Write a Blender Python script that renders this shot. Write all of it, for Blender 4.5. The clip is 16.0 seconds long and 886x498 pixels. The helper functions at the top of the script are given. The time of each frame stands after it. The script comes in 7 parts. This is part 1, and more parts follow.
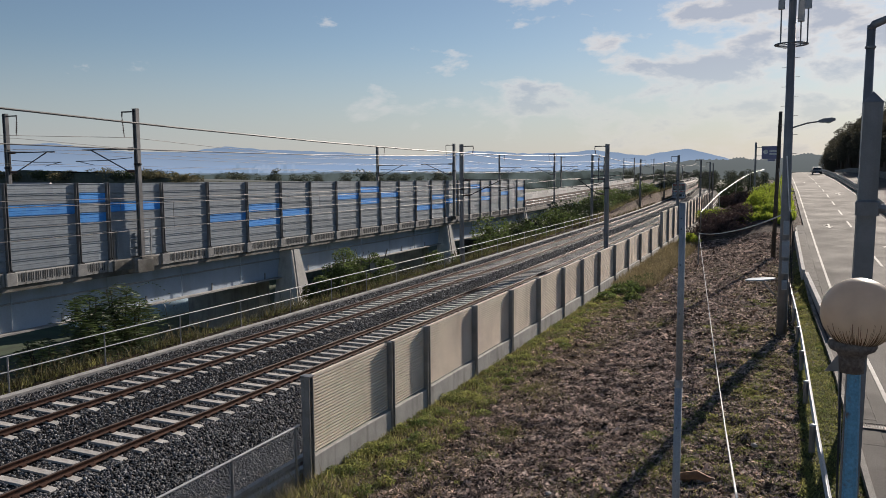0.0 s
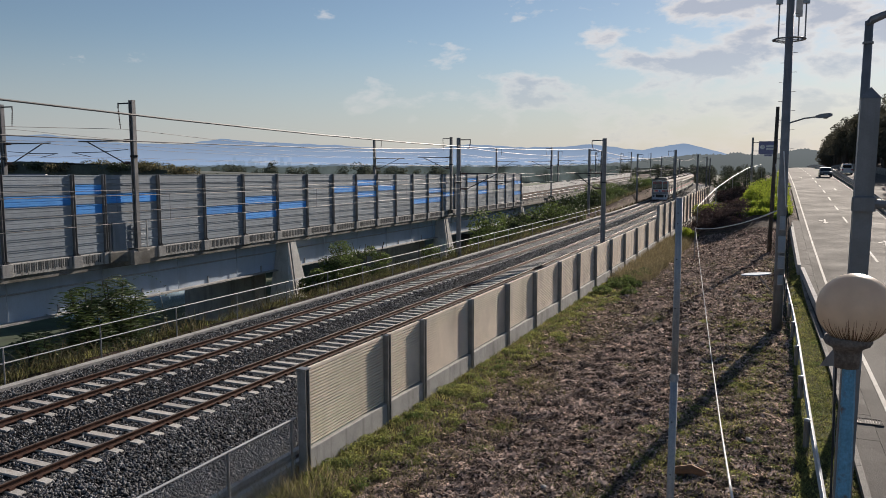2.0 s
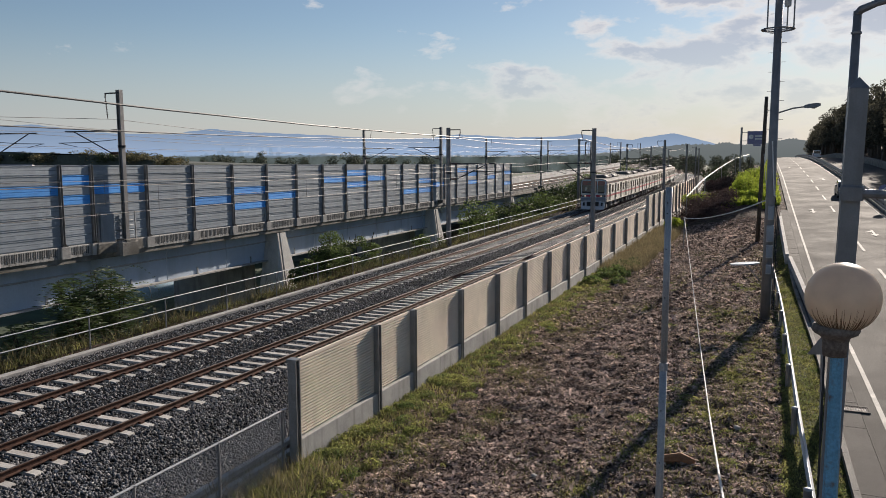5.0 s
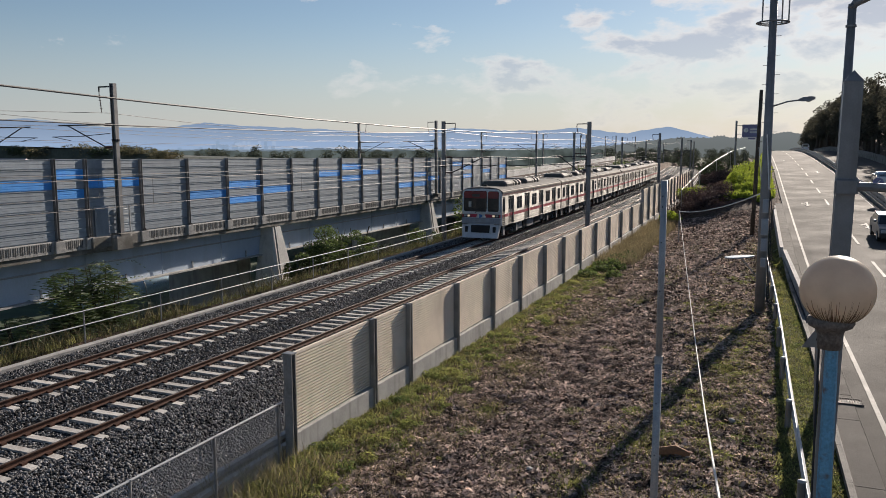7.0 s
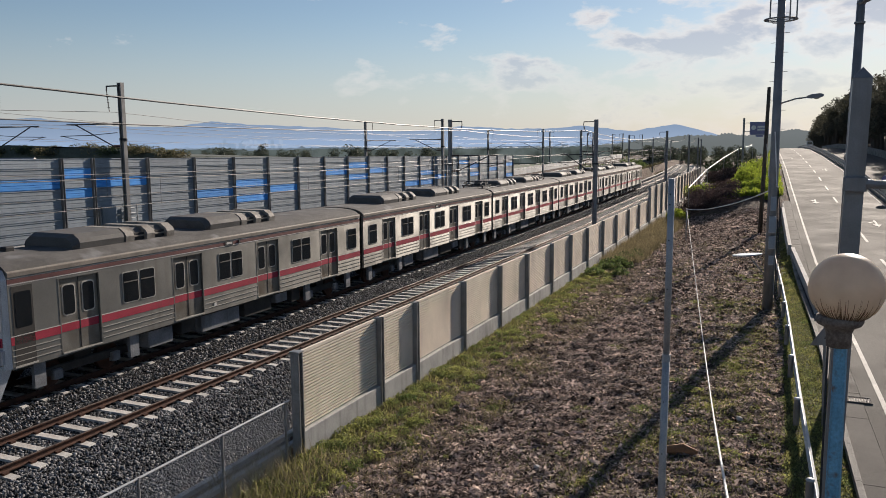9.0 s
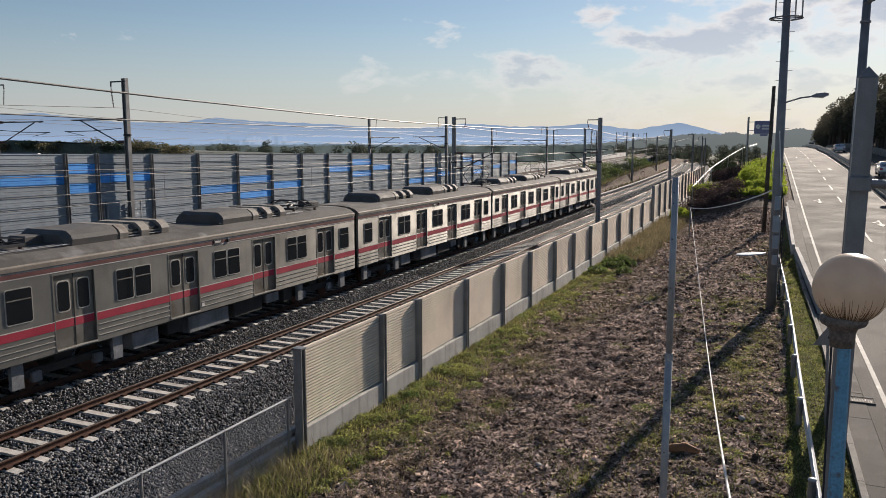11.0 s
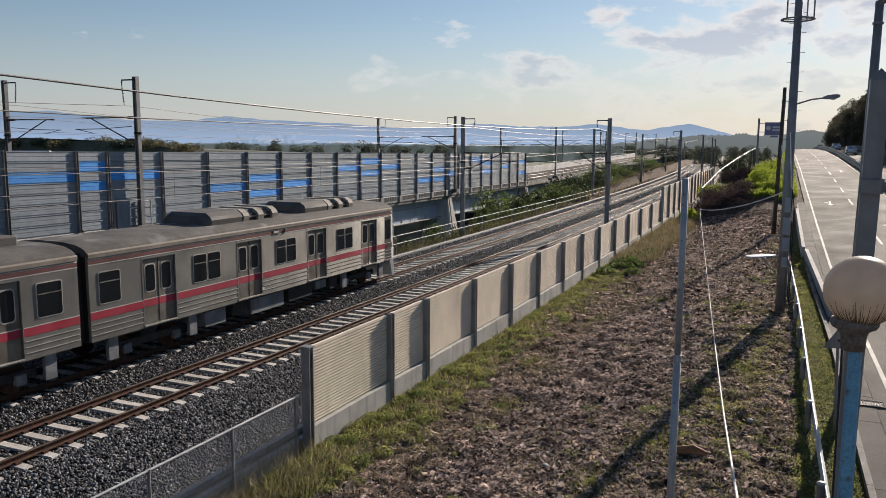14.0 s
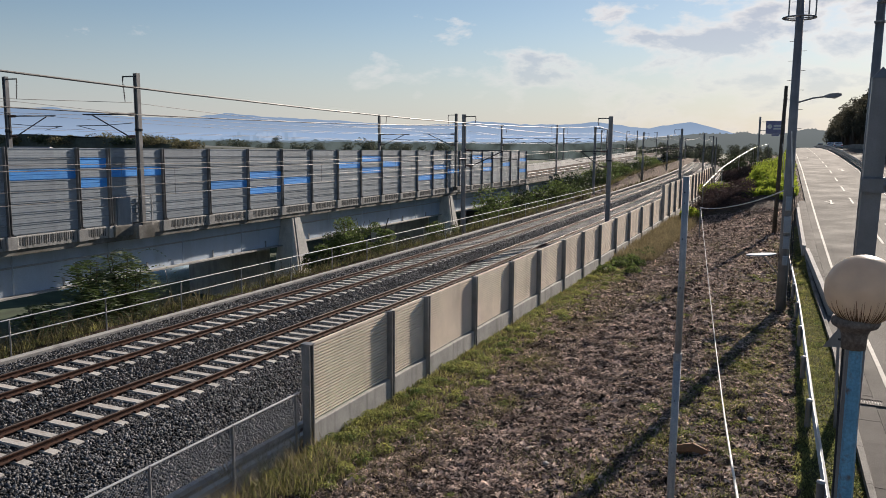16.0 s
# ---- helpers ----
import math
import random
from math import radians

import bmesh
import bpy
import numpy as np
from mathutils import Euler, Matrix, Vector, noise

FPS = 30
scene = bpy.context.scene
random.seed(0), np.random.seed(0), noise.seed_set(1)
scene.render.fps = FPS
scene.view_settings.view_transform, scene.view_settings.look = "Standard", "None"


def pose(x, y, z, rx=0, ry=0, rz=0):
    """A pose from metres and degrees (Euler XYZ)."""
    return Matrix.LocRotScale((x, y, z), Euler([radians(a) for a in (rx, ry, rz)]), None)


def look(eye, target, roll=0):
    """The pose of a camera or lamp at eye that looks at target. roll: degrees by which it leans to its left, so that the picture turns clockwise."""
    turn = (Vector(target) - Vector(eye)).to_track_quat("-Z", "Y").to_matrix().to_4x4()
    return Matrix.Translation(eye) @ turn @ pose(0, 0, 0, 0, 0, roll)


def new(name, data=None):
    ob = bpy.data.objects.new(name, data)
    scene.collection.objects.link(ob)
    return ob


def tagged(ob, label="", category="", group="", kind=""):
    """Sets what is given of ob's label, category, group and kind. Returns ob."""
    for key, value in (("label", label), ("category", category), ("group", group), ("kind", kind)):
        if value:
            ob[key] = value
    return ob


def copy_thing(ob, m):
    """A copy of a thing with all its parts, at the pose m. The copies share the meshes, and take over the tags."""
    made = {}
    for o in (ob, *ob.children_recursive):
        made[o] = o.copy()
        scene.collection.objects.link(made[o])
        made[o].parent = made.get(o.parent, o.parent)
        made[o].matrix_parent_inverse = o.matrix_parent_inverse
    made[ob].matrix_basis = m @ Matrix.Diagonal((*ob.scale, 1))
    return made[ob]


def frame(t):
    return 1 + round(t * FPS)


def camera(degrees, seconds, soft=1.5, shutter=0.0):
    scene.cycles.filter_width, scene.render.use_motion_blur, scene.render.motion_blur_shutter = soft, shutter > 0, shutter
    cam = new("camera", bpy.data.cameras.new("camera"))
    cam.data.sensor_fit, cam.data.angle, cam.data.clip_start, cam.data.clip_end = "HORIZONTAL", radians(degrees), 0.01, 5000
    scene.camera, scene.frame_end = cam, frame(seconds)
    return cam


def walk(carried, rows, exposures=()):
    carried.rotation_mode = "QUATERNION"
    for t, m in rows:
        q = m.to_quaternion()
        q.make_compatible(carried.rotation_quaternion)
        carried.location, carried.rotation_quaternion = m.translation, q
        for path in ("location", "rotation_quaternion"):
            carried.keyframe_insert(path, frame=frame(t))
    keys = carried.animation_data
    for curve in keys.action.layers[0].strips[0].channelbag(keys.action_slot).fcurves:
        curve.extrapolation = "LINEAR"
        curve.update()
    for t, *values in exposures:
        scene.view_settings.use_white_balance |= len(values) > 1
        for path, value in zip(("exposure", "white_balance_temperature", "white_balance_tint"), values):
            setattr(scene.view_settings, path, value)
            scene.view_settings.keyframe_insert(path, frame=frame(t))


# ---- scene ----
# World: y runs along the railway, x to the right, z = 0 is the top of the rails.
EYE_Z = 6.714
cam = camera(59.203, 16.0, soft=0.6)
walk(cam, [
    (0.0, pose(0.027, 0, EYE_Z, 84.363, 0.372, 24.163)),
    (0.5, pose(0.026, 0, EYE_Z, 84.263, 0.277, 24.116)),
    (1.0, pose(0.025, 0, EYE_Z, 84.096, 0.244, 24.106)),
    (1.5, pose(0.024, 0, EYE_Z, 83.970, 0.167, 24.051)),
    (2.0, pose(0.024, 0, EYE_Z, 83.886, 0.075, 23.943)),
    (2.5, pose(0.023, 0, EYE_Z, 83.806, -0.034, 23.882)),
    (3.0, pose(0.022, 0, EYE_Z, 83.728, -0.072, 23.758)),
    (3.5, pose(0.021, 0, EYE_Z, 83.557, -0.076, 23.668)),
    (4.0, pose(0.020, 0, EYE_Z, 83.403, -0.006, 23.563)),
    (6.5, pose(0.016, 0, EYE_Z, 82.844, 0.208, 22.782)),
    (7.0, pose(0.015, 0, EYE_Z, 82.703, 0.175, 22.843)),
    (7.5, pose(0.014, 0, EYE_Z, 82.597, 0.165, 22.916)),
    (8.0, pose(0.013, 0, EYE_Z, 82.647, 0.239, 23.015)),
    (8.5, pose(0.013, 0, EYE_Z, 82.653, 0.297, 23.162)),
    (9.0, pose(0.012, 0, EYE_Z, 82.579, 0.321, 23.321)),
    (11.5, pose(0.008, 0, EYE_Z, 82.371, -0.065, 23.633)),
    (12.0, pose(0.007, 0, EYE_Z, 82.369, -0.134, 23.686)),
    (12.5, pose(0.006, 0, EYE_Z, 82.416, -0.139, 23.812)),
    (13.0, pose(0.005, 0, EYE_Z, 82.415, -0.178, 23.963)),
    (13.5, pose(0.004, 0, EYE_Z, 82.387, -0.240, 24.097)),
    (14.0, pose(0.003, 0, EYE_Z, 82.369, -0.306, 24.234)),
    (14.5, pose(0.003, 0, EYE_Z, 82.411, -0.448, 24.354)),
    (15.0, pose(0.002, 0, EYE_Z, 82.404, -0.517, 24.354)),
    (15.5, pose(0.001, 0, EYE_Z, 82.339, -0.526, 24.278)),
    (16.0, pose(0.000, 0, EYE_Z, 82.194, -0.471, 24.296)),
], exposures=[(0.0, 0.46, 6350, 14), (5.0, 0.58, 6400, 14), (16.0, 0.67, 6450, 14)])

# ---- light ----
SUN_EL, SUN_AZ = 20.5, 9.0      # degrees; azimuth from +y towards +x
world = bpy.data.worlds.new("world")
scene.world = world
world.use_nodes = True
wn, wl = world.node_tree.nodes, world.node_tree.links
sky = wn.new("ShaderNodeTexSky")
sky.sky_type = "NISHITA"
sky.sun_disc = False
sky.sun_elevation, sky.sun_rotation = radians(SUN_EL), radians(SUN_AZ)
sky.air_density, sky.dust_density, sky.ozone_density = 1.0, 0.15, 2.0
# broken fair-weather clouds, thickest towards the sun
wc = wn.new("ShaderNodeTexCoord")
wm = wn.new("ShaderNodeMapping")
wm.inputs["Scale"].default_value = (1.0, 1.0, 2.3)
wm.inputs["Location"].default_value = (0.35, 0.1, 0.0)
wl.new(wc.outputs["Generated"], wm.inputs["Vector"])
cn = wn.new("ShaderNodeTexNoise")
cn.inputs["Scale"].default_value, cn.inputs["Detail"].default_value, cn.inputs["Roughness"].default_value = 9.0, 12.0, 0.58
cn.inputs["Distortion"].default_value = 0.15
wl.new(wm.outputs[0], cn.inputs["Vector"])
near_sun = wn.new("ShaderNodeVectorMath")
near_sun.operation = "DOT_PRODUCT"
near_sun.inputs[1].default_value = (math.sin(radians(SUN_AZ)), math.cos(radians(SUN_AZ)), 0.18)
wl.new(wc.outputs["Generated"], near_sun.inputs[0])
lean = wn.new("ShaderNodeMapRange")
lean.inputs[1].default_value, lean.inputs[2].default_value, lean.inputs[3].default_value, lean.inputs[4].default_value = 0.74, 1.0, -0.12, 0.115
wl.new(near_sun.outputs["Value"], lean.inputs[0])
total = wn.new("ShaderNodeMath")
wl.new(cn.outputs["Fac"], total.inputs[0])
wl.new(lean.outputs[0], total.inputs[1])
cover = wn.new("ShaderNodeMapRange")
cover.inputs[1].default_value, cover.inputs[2].default_value = 0.53, 0.63
cover.inputs[4].default_value = 0.85
wl.new(total.outputs[0], cover.inputs[0])
core = wn.new("ShaderNodeMapRange")
core.inputs[1].default_value, core.inputs[2].default_value = 0.61, 0.69
wl.new(total.outputs[0], core.inputs[0])
tone = wn.new("ShaderNodeMix")
tone.data_type = "RGBA"
tone.inputs[6].default_value, tone.inputs[7].default_value = (10.6, 10.2, 9.6, 1), (6.2, 6.6, 7.4, 1)
wl.new(core.outputs[0], tone.inputs[0])
# pale air near the horizon
part_z = wn.new("ShaderNodeSeparateXYZ")
wl.new(wc.outputs["Generated"], part_z.inputs[0])
low = wn.new("ShaderNodeMapRange")
low.interpolation_type = "SMOOTHSTEP"
low.inputs[1].default_value, low.inputs[2].default_value, low.inputs[3].default_value, low.inputs[4].default_value = -0.02, 0.17, 0.80, 0.0
wl.new(part_z.outputs["Z"], low.inputs[0])
air = wn.new("ShaderNodeMix")
air.data_type = "RGBA"
dim = wn.new("ShaderNodeMapRange")
dim.inputs[1].default_value, dim.inputs[2].default_value, dim.inputs[3].default_value, dim.inputs[4].default_value = 0.45, 0.95, 0.0, 1.0
wl.new(near_sun.outputs["Value"], dim.inputs[0])
pale = wn.new("ShaderNodeMix")
pale.data_type = "RGBA"
pale.inputs[6].default_value, pale.inputs[7].default_value = (5.7, 5.9, 6.35, 1), (6.9, 6.85, 6.85, 1)
wl.new(dim.outputs[0], pale.inputs[0])
wl.new(pale.outputs[2], air.inputs[7])
wl.new(low.outputs[0], air.inputs[0])
wl.new(sky.outputs["Color"], air.inputs[6])
cloud = wn.new("ShaderNodeMix")
cloud.data_type = "RGBA"
high = wn.new("ShaderNodeMapRange")
high.interpolation_type = "SMOOTHSTEP"
high.inputs[1].default_value, high.inputs[2].default_value, high.inputs[3].default_value = 0.04, 0.17, 0.35
wl.new(part_z.outputs["Z"], high.inputs[0])
seen = wn.new("ShaderNodeMath")
seen.operation = "MULTIPLY"
wl.new(cover.outputs[0], seen.inputs[0])
wl.new(high.outputs[0], seen.inputs[1])
wl.new(seen.outputs[0], cloud.inputs[0])
wl.new(air.outputs[2], cloud.inputs[6])
wl.new(tone.outputs[2], cloud.inputs[7])
wn["Background"].inputs["Strength"].default_value = 0.0515
wl.new(cloud.outputs[2], wn["Background"].inputs["Color"])
sun = new("sun", bpy.data.lights.new("sun", "SUN"))
sun.data.energy, sun.data.angle, sun.data.color = 5.0, radians(0.6), (1.0, 0.89, 0.74)
sun.matrix_world = look((0, 0, 0), (-math.sin(radians(SUN_AZ)) * math.cos(radians(SUN_EL)),
                                    -math.cos(radians(SUN_AZ)) * math.cos(radians(SUN_EL)), -math.sin(radians(SUN_EL))))

# ---- building helpers ----
class Builder:
    """Collects plain faces for one mesh."""

    def __init__(self):
        self.v, self.f = [], []

    def add(self, verts, faces):
        n = len(self.v)
        self.v += [tuple(p) for p in verts]
        self.f += [tuple(i + n for i in f) for f in faces]
        return self

    def box(self, x0, x1, y0, y1, z0, z1, c=0.0):
        """A block; c cuts its upright and top edges."""
        if c <= 0:
            v = [(x, y, z) for x in (x0, x1) for y in (y0, y1) for z in (z0, z1)]
            return self.add(v, [(0, 1, 3, 2), (4, 6, 7, 5), (0, 4, 5, 1), (2, 3, 7, 6), (0, 2, 6, 4), (1, 5, 7, 3)])
        ring = [(x0 + c, y0), (x1 - c, y0), (x1, y0 + c), (x1, y1 - c), (x1 - c, y1), (x0 + c, y1), (x0, y1 - c), (x0, y0 + c)]
        cx, cy = (x0 + x1) / 2, (y0 + y1) / 2
        sx, sy = 1 - 2 * c / max(x1 - x0, 2.01 * c), 1 - 2 * c / max(y1 - y0, 2.01 * c)
        v = [(x, y, z0) for x, y in ring] + [(x, y, z1 - c) for x, y in ring]
        v += [(cx + (x - cx) * sx, cy + (y - cy) * sy, z1) for x, y in ring]
        f = [tuple(range(7, -1, -1)), tuple(range(16, 24))]
        for k in (0, 8):
            f += [(k + i, k + (i + 1) % 8, k + 8 + (i + 1) % 8, k + 8 + i) for i in range(8)]
        return self.add(v, f)

    def tube(self, path, r, n=8, cap=True):
        """A round bar along a path; r is one radius or one for each point."""
        path = [Vector(p) for p in path]
        rr = r if isinstance(r, (list, tuple)) else [r] * len(path)
        v, f = [], []
        for i, p in enumerate(path):
            d = (path[min(i + 1, len(path) - 1)] - path[max(i - 1, 0)]).normalized()
            a = d.cross(Vector((0, 0, 1)) if abs(d.z) < 0.9 else Vector((1, 0, 0))).normalized()
            b = d.cross(a)
            v += [p + (a * math.cos(2 * math.pi * k / n) + b * math.sin(2 * math.pi * k / n)) * rr[i] for k in range(n)]
        for i in range(len(path) - 1):
            f += [(i * n + k, i * n + (k + 1) % n, (i + 1) * n + (k + 1) % n, (i + 1) * n + k) for k in range(n)]
        if cap:
            f += [tuple(range(n - 1, -1, -1)), tuple(range((len(path) - 1) * n, len(path) * n))]
        return self.add(v, f)

    def bar(self, p, q, w, h):
        """A flat bar of w by h from p to q."""
        p, q = Vector(p), Vector(q)
        d = (q - p).normalized()
        a = d.cross(Vector((0, 0, 1)) if abs(d.z) < 0.95 else Vector((1, 0, 0))).normalized() * (w / 2)
        b = d.cross(a).normalized() * (h / 2)
        v = [e + s * a + t * b for e in (p, q) for s, t in ((-1, -1), (1, -1), (1, 1), (-1, 1))]
        return self.add(v, [(3, 2, 1, 0), (4, 5, 6, 7)] + [(i, (i + 1) % 4, 4 + (i + 1) % 4, 4 + i) for i in range(4)])

    def sweep(self, ring, stations, closed=True, cap=True):
        """A cross-section of (x, z) carried to stations (dx, y, dz)."""
        n, m = len(ring), len(stations)
        v = [(x + dx, y, z + dz) for dx, y, dz in stations for x, z in ring]
        k = n if closed else n - 1
        f = [(i * n + j, i * n + (j + 1) % n, (i + 1) * n + (j + 1) % n, (i + 1) * n + j) for i in range(m - 1) for j in range(k)]
        if cap and closed:
            f += [tuple(range(n - 1, -1, -1)), tuple(range((m - 1) * n, m * n))]
        return self.add(v, f)

    def pane(self, x0, x1, y0, y1, z0, z1, r):
        """A plate across x with rounded corners."""
        ring = []
        for cy, cz, a0 in ((y1 - r, z1 - r, 0), (y0 + r, z1 - r, 1), (y0 + r, z0 + r, 2), (y1 - r, z0 + r, 3)):
            ring += [(cy + r * math.cos((a0 + k / 3) * math.pi / 2), cz + r * math.sin((a0 + k / 3) * math.pi / 2)) for k in range(4)]
        n = len(ring)
        v = [(x, y, z) for x in (x0, x1) for y, z in ring]
        return self.add(v, [tuple(range(n - 1, -1, -1)), tuple(range(n, 2 * n))] + [(i, (i + 1) % n, n + (i + 1) % n, n + i) for i in range(n)])

    def ball(self, c, r, n=12, m=8, flat=1.0):
        v = [(c[0], c[1], c[2] + r * flat)]
        for i in range(1, m):
            a = math.pi * i / m
            v += [(c[0] + r * math.sin(a) * math.cos(2 * math.pi * k / n), c[1] + r * math.sin(a) * math.sin(2 * math.pi * k / n), c[2] + r * flat * math.cos(a)) for k in range(n)]
        v.append((c[0], c[1], c[2] - r * flat))
        f = [(0, 1 + k, 1 + (k + 1) % n) for k in range(n)]
        for i in range(m - 2):
            f += [(1 + i * n + k, 1 + (i + 1) * n + k, 1 + (i + 1) * n + (k + 1) % n, 1 + i * n + (k + 1) % n) for k in range(n)]
        e = len(v) - 1
        f += [(e, 1 + (m - 2) * n + (k + 1) % n, 1 + (m - 2) * n + k) for k in range(n)]
        return self.add(v, f)

    def mesh(self, name, material, smooth=False):
        me = bpy.data.meshes.new(name)
        me.from_pydata(self.v, [], self.f)
        bm = bmesh.new()
        bm.from_mesh(me)
        bmesh.ops.recalc_face_normals(bm, faces=bm.faces)
        bm.to_mesh(me)
        bm.free()
        me.materials.append(material)
        if smooth:
            me.polygons.foreach_set("use_smooth", [True] * len(me.polygons))
        return me


def part(name, shape, material, parent, label="", smooth=False, at=None):
    """One mesh object under a thing or a part. shape: a Builder or a ready mesh."""
    me = shape.mesh(name, material, smooth) if isinstance(shape, Builder) else shape
    ob = new(name, me)
    if parent is not None:
        ob.parent = parent
    if at is not None:
        ob.matrix_basis = at
    if label:
        tagged(ob, label)
    return ob


def thing(name, label, category, group="", kind="", at=None, shape=None, material=None, smooth=False):
    ob = new(name, shape.mesh(name, material, smooth) if shape is not None else None)
    if at is not None:
        ob.matrix_basis = at
    return tagged(ob, label, category, group, kind)


def scattered(name, base_v, base_f, pos, rot, scl, material):
    """One mesh of many small copies of a base shape: numpy arrays of places, turns (matrices) and sizes."""
    base_v = np.array(base_v, float)
    n, m = len(pos), len(base_v)
    v = np.einsum("nij,nmj->nmi", rot, base_v[None] * scl[:, None, :]) + pos[:, None, :]
    f = (np.array(base_f)[None] + (np.arange(n) * m)[:, None, None])
    k = f.shape[2]
    me = bpy.data.meshes.new(name)
    me.vertices.add(n * m)
    me.vertices.foreach_set("co", v.reshape(-1))
    me.loops.add(f.size)
    me.loops.foreach_set("vertex_index", f.reshape(-1).astype(np.int32))
    me.polygons.add(f.shape[0] * f.shape[1])
    me.polygons.foreach_set("loop_start", np.arange(0, f.size, k, dtype=np.int32))
    me.update(calc_edges=True)
    me.validate()
    me.materials.append(material)
    return me


def turns(n, rng, tilt=math.pi):
    """Random rotation matrices: any heading, tilted up to tilt."""
    a, b, c = rng.uniform(0, 2 * math.pi, n), rng.uniform(-tilt, tilt, n), rng.uniform(-tilt, tilt, n)
    def mats(ang, ax):
        r = np.zeros((n, 3, 3))
        i, j = [(1, 2), (0, 2), (0, 1)][ax]
        r[:, ax, ax] = 1
        r[:, i, i] = r[:, j, j] = np.cos(ang)
        r[:, i, j], r[:, j, i] = -np.sin(ang), np.sin(ang)
        return r
    return mats(a, 2) @ mats(b, 0) @ mats(c, 1)


# ---- materials ----
def pbr(name, col, col2=None, scale=4.0, rough=0.8, metal=0.0, bump=0.2, fine=40.0, stain=None, streak=None,
        island=0.0, random_piece=0.0, detail=6.0, transmit=0.0, coat=0.0, deep=0.02, contrast=(0.78, 1.18), spec=0.5, aniso=0.0):
    """A surface with two scales of variation, relief and, where asked, stains, streaks and a tone for each piece."""
    m = bpy.data.materials.new(name)
    m.use_nodes = True
    n, l = m.node_tree.nodes, m.node_tree.links
    b = n["Principled BSDF"]
    b.inputs["Roughness"].default_value, b.inputs["Metallic"].default_value = rough, metal
    b.inputs["Specular IOR Level"].default_value = spec
    if aniso:
        b.inputs["Anisotropic"].default_value, b.inputs["Anisotropic Rotation"].default_value = aniso, 0.25
        tg = n.new("ShaderNodeTangent")
        tg.direction_type, tg.axis = "RADIAL", "Z"
        l.new(tg.outputs[0], b.inputs["Tangent"])
    col2 = col2 or tuple(c * 0.7 for c in col)
    tc = n.new("ShaderNodeTexCoord")
    out = tc.outputs["Object"]
    big = n.new("ShaderNodeTexNoise")
    big.inputs["Scale"].default_value, big.inputs["Detail"].default_value = scale, detail
    big.inputs["Roughness"].default_value = 0.65
    l.new(out, big.inputs["Vector"])
    ramp = n.new("ShaderNodeValToRGB")
    ramp.color_ramp.elements[0].position, ramp.color_ramp.elements[1].position = 0.36, 0.64
    ramp.color_ramp.elements[0].color, ramp.color_ramp.elements[1].color = (*col2, 1), (*col, 1)
    l.new(big.outputs["Fac"], ramp.inputs["Fac"])
    c = ramp.outputs["Color"]
    sm = n.new("ShaderNodeTexNoise")
    sm.inputs["Scale"].default_value, sm.inputs["Detail"].default_value = fine, 4.0
    l.new(out, sm.inputs["Vector"])

    def mixed(fac, a, colour, kind="MIX"):
        mx = n.new("ShaderNodeMix")
        mx.data_type, mx.blend_type = "RGBA", kind
        if isinstance(fac, float):
            mx.inputs[0].default_value = fac
        else:
            l.new(fac, mx.inputs[0])
        l.new(a, mx.inputs[6])
        if isinstance(colour, tuple):
            mx.inputs[7].default_value = (*colour, 1)
        else:
            l.new(colour, mx.inputs[7])
        return mx.outputs[2]

    def ranged(value, lo, hi, to_lo, to_hi):
        r = n.new("ShaderNodeMapRange")
        r.inputs[1].default_value, r.inputs[2].default_value = lo, hi
        r.inputs[3].default_value, r.inputs[4].default_value = to_lo, to_hi
        l.new(value, r.inputs[0])
        return r.outputs[0]

    g = n.new("ShaderNodeCombineColor")
    tone = ranged(sm.outputs["Fac"], 0.3, 0.7, *contrast)
    for i in range(3):
        l.new(tone, g.inputs[i])
    c = mixed(1.0, c, g.outputs[0], "MULTIPLY")
    if stain:
        st = n.new("ShaderNodeTexNoise")
        st.inputs["Scale"].default_value, st.inputs["Detail"].default_value = stain[1], 8.0
        l.new(out, st.inputs["Vector"])
        c = mixed(ranged(st.outputs["Fac"], stain[2], stain[2] + 0.14, 0.0, stain[3]), c, stain[0])
    if streak:
        mp = n.new("ShaderNodeMapping")
        mp.inputs["Scale"].default_value = streak[1]
        l.new(out, mp.inputs["Vector"])
        sk = n.new("ShaderNodeTexNoise")
        sk.inputs["Scale"].default_value, sk.inputs["Detail"].default_value = 1.0, 5.0
        l.new(mp.outputs[0], sk.inputs["Vector"])
        c = mixed(ranged(sk.outputs["Fac"], 0.52, 0.72, 0.0, streak[2]), c, streak[0])
    if island or random_piece:
        src = n.new("ShaderNodeNewGeometry").outputs["Random Per Island"] if island else n.new("ShaderNodeObjectInfo").outputs["Random"]
        amount = island or random_piece
        t2 = ranged(src, 0.0, 1.0, 1 - amount, 1 + amount)
        g2 = n.new("ShaderNodeCombineColor")
        for i in range(3):
            l.new(t2, g2.inputs[i])
        c = mixed(1.0, c, g2.outputs[0], "MULTIPLY")
    l.new(c, b.inputs["Base Color"])
    if bump:
        bp = n.new("ShaderNodeBump")
        bp.inputs["Strength"].default_value, bp.inputs["Distance"].default_value = bump, deep
        l.new(sm.outputs["Fac"], bp.inputs["Height"])
        l.new(bp.outputs[0], b.inputs["Normal"])
    r = ranged(big.outputs["Fac"], 0.3, 0.7, max(0.05, rough - 0.1), min(1.0, rough + 0.1))
    l.new(r, b.inputs["Roughness"])
    if coat:
        b.inputs["Coat Weight"].default_value = coat
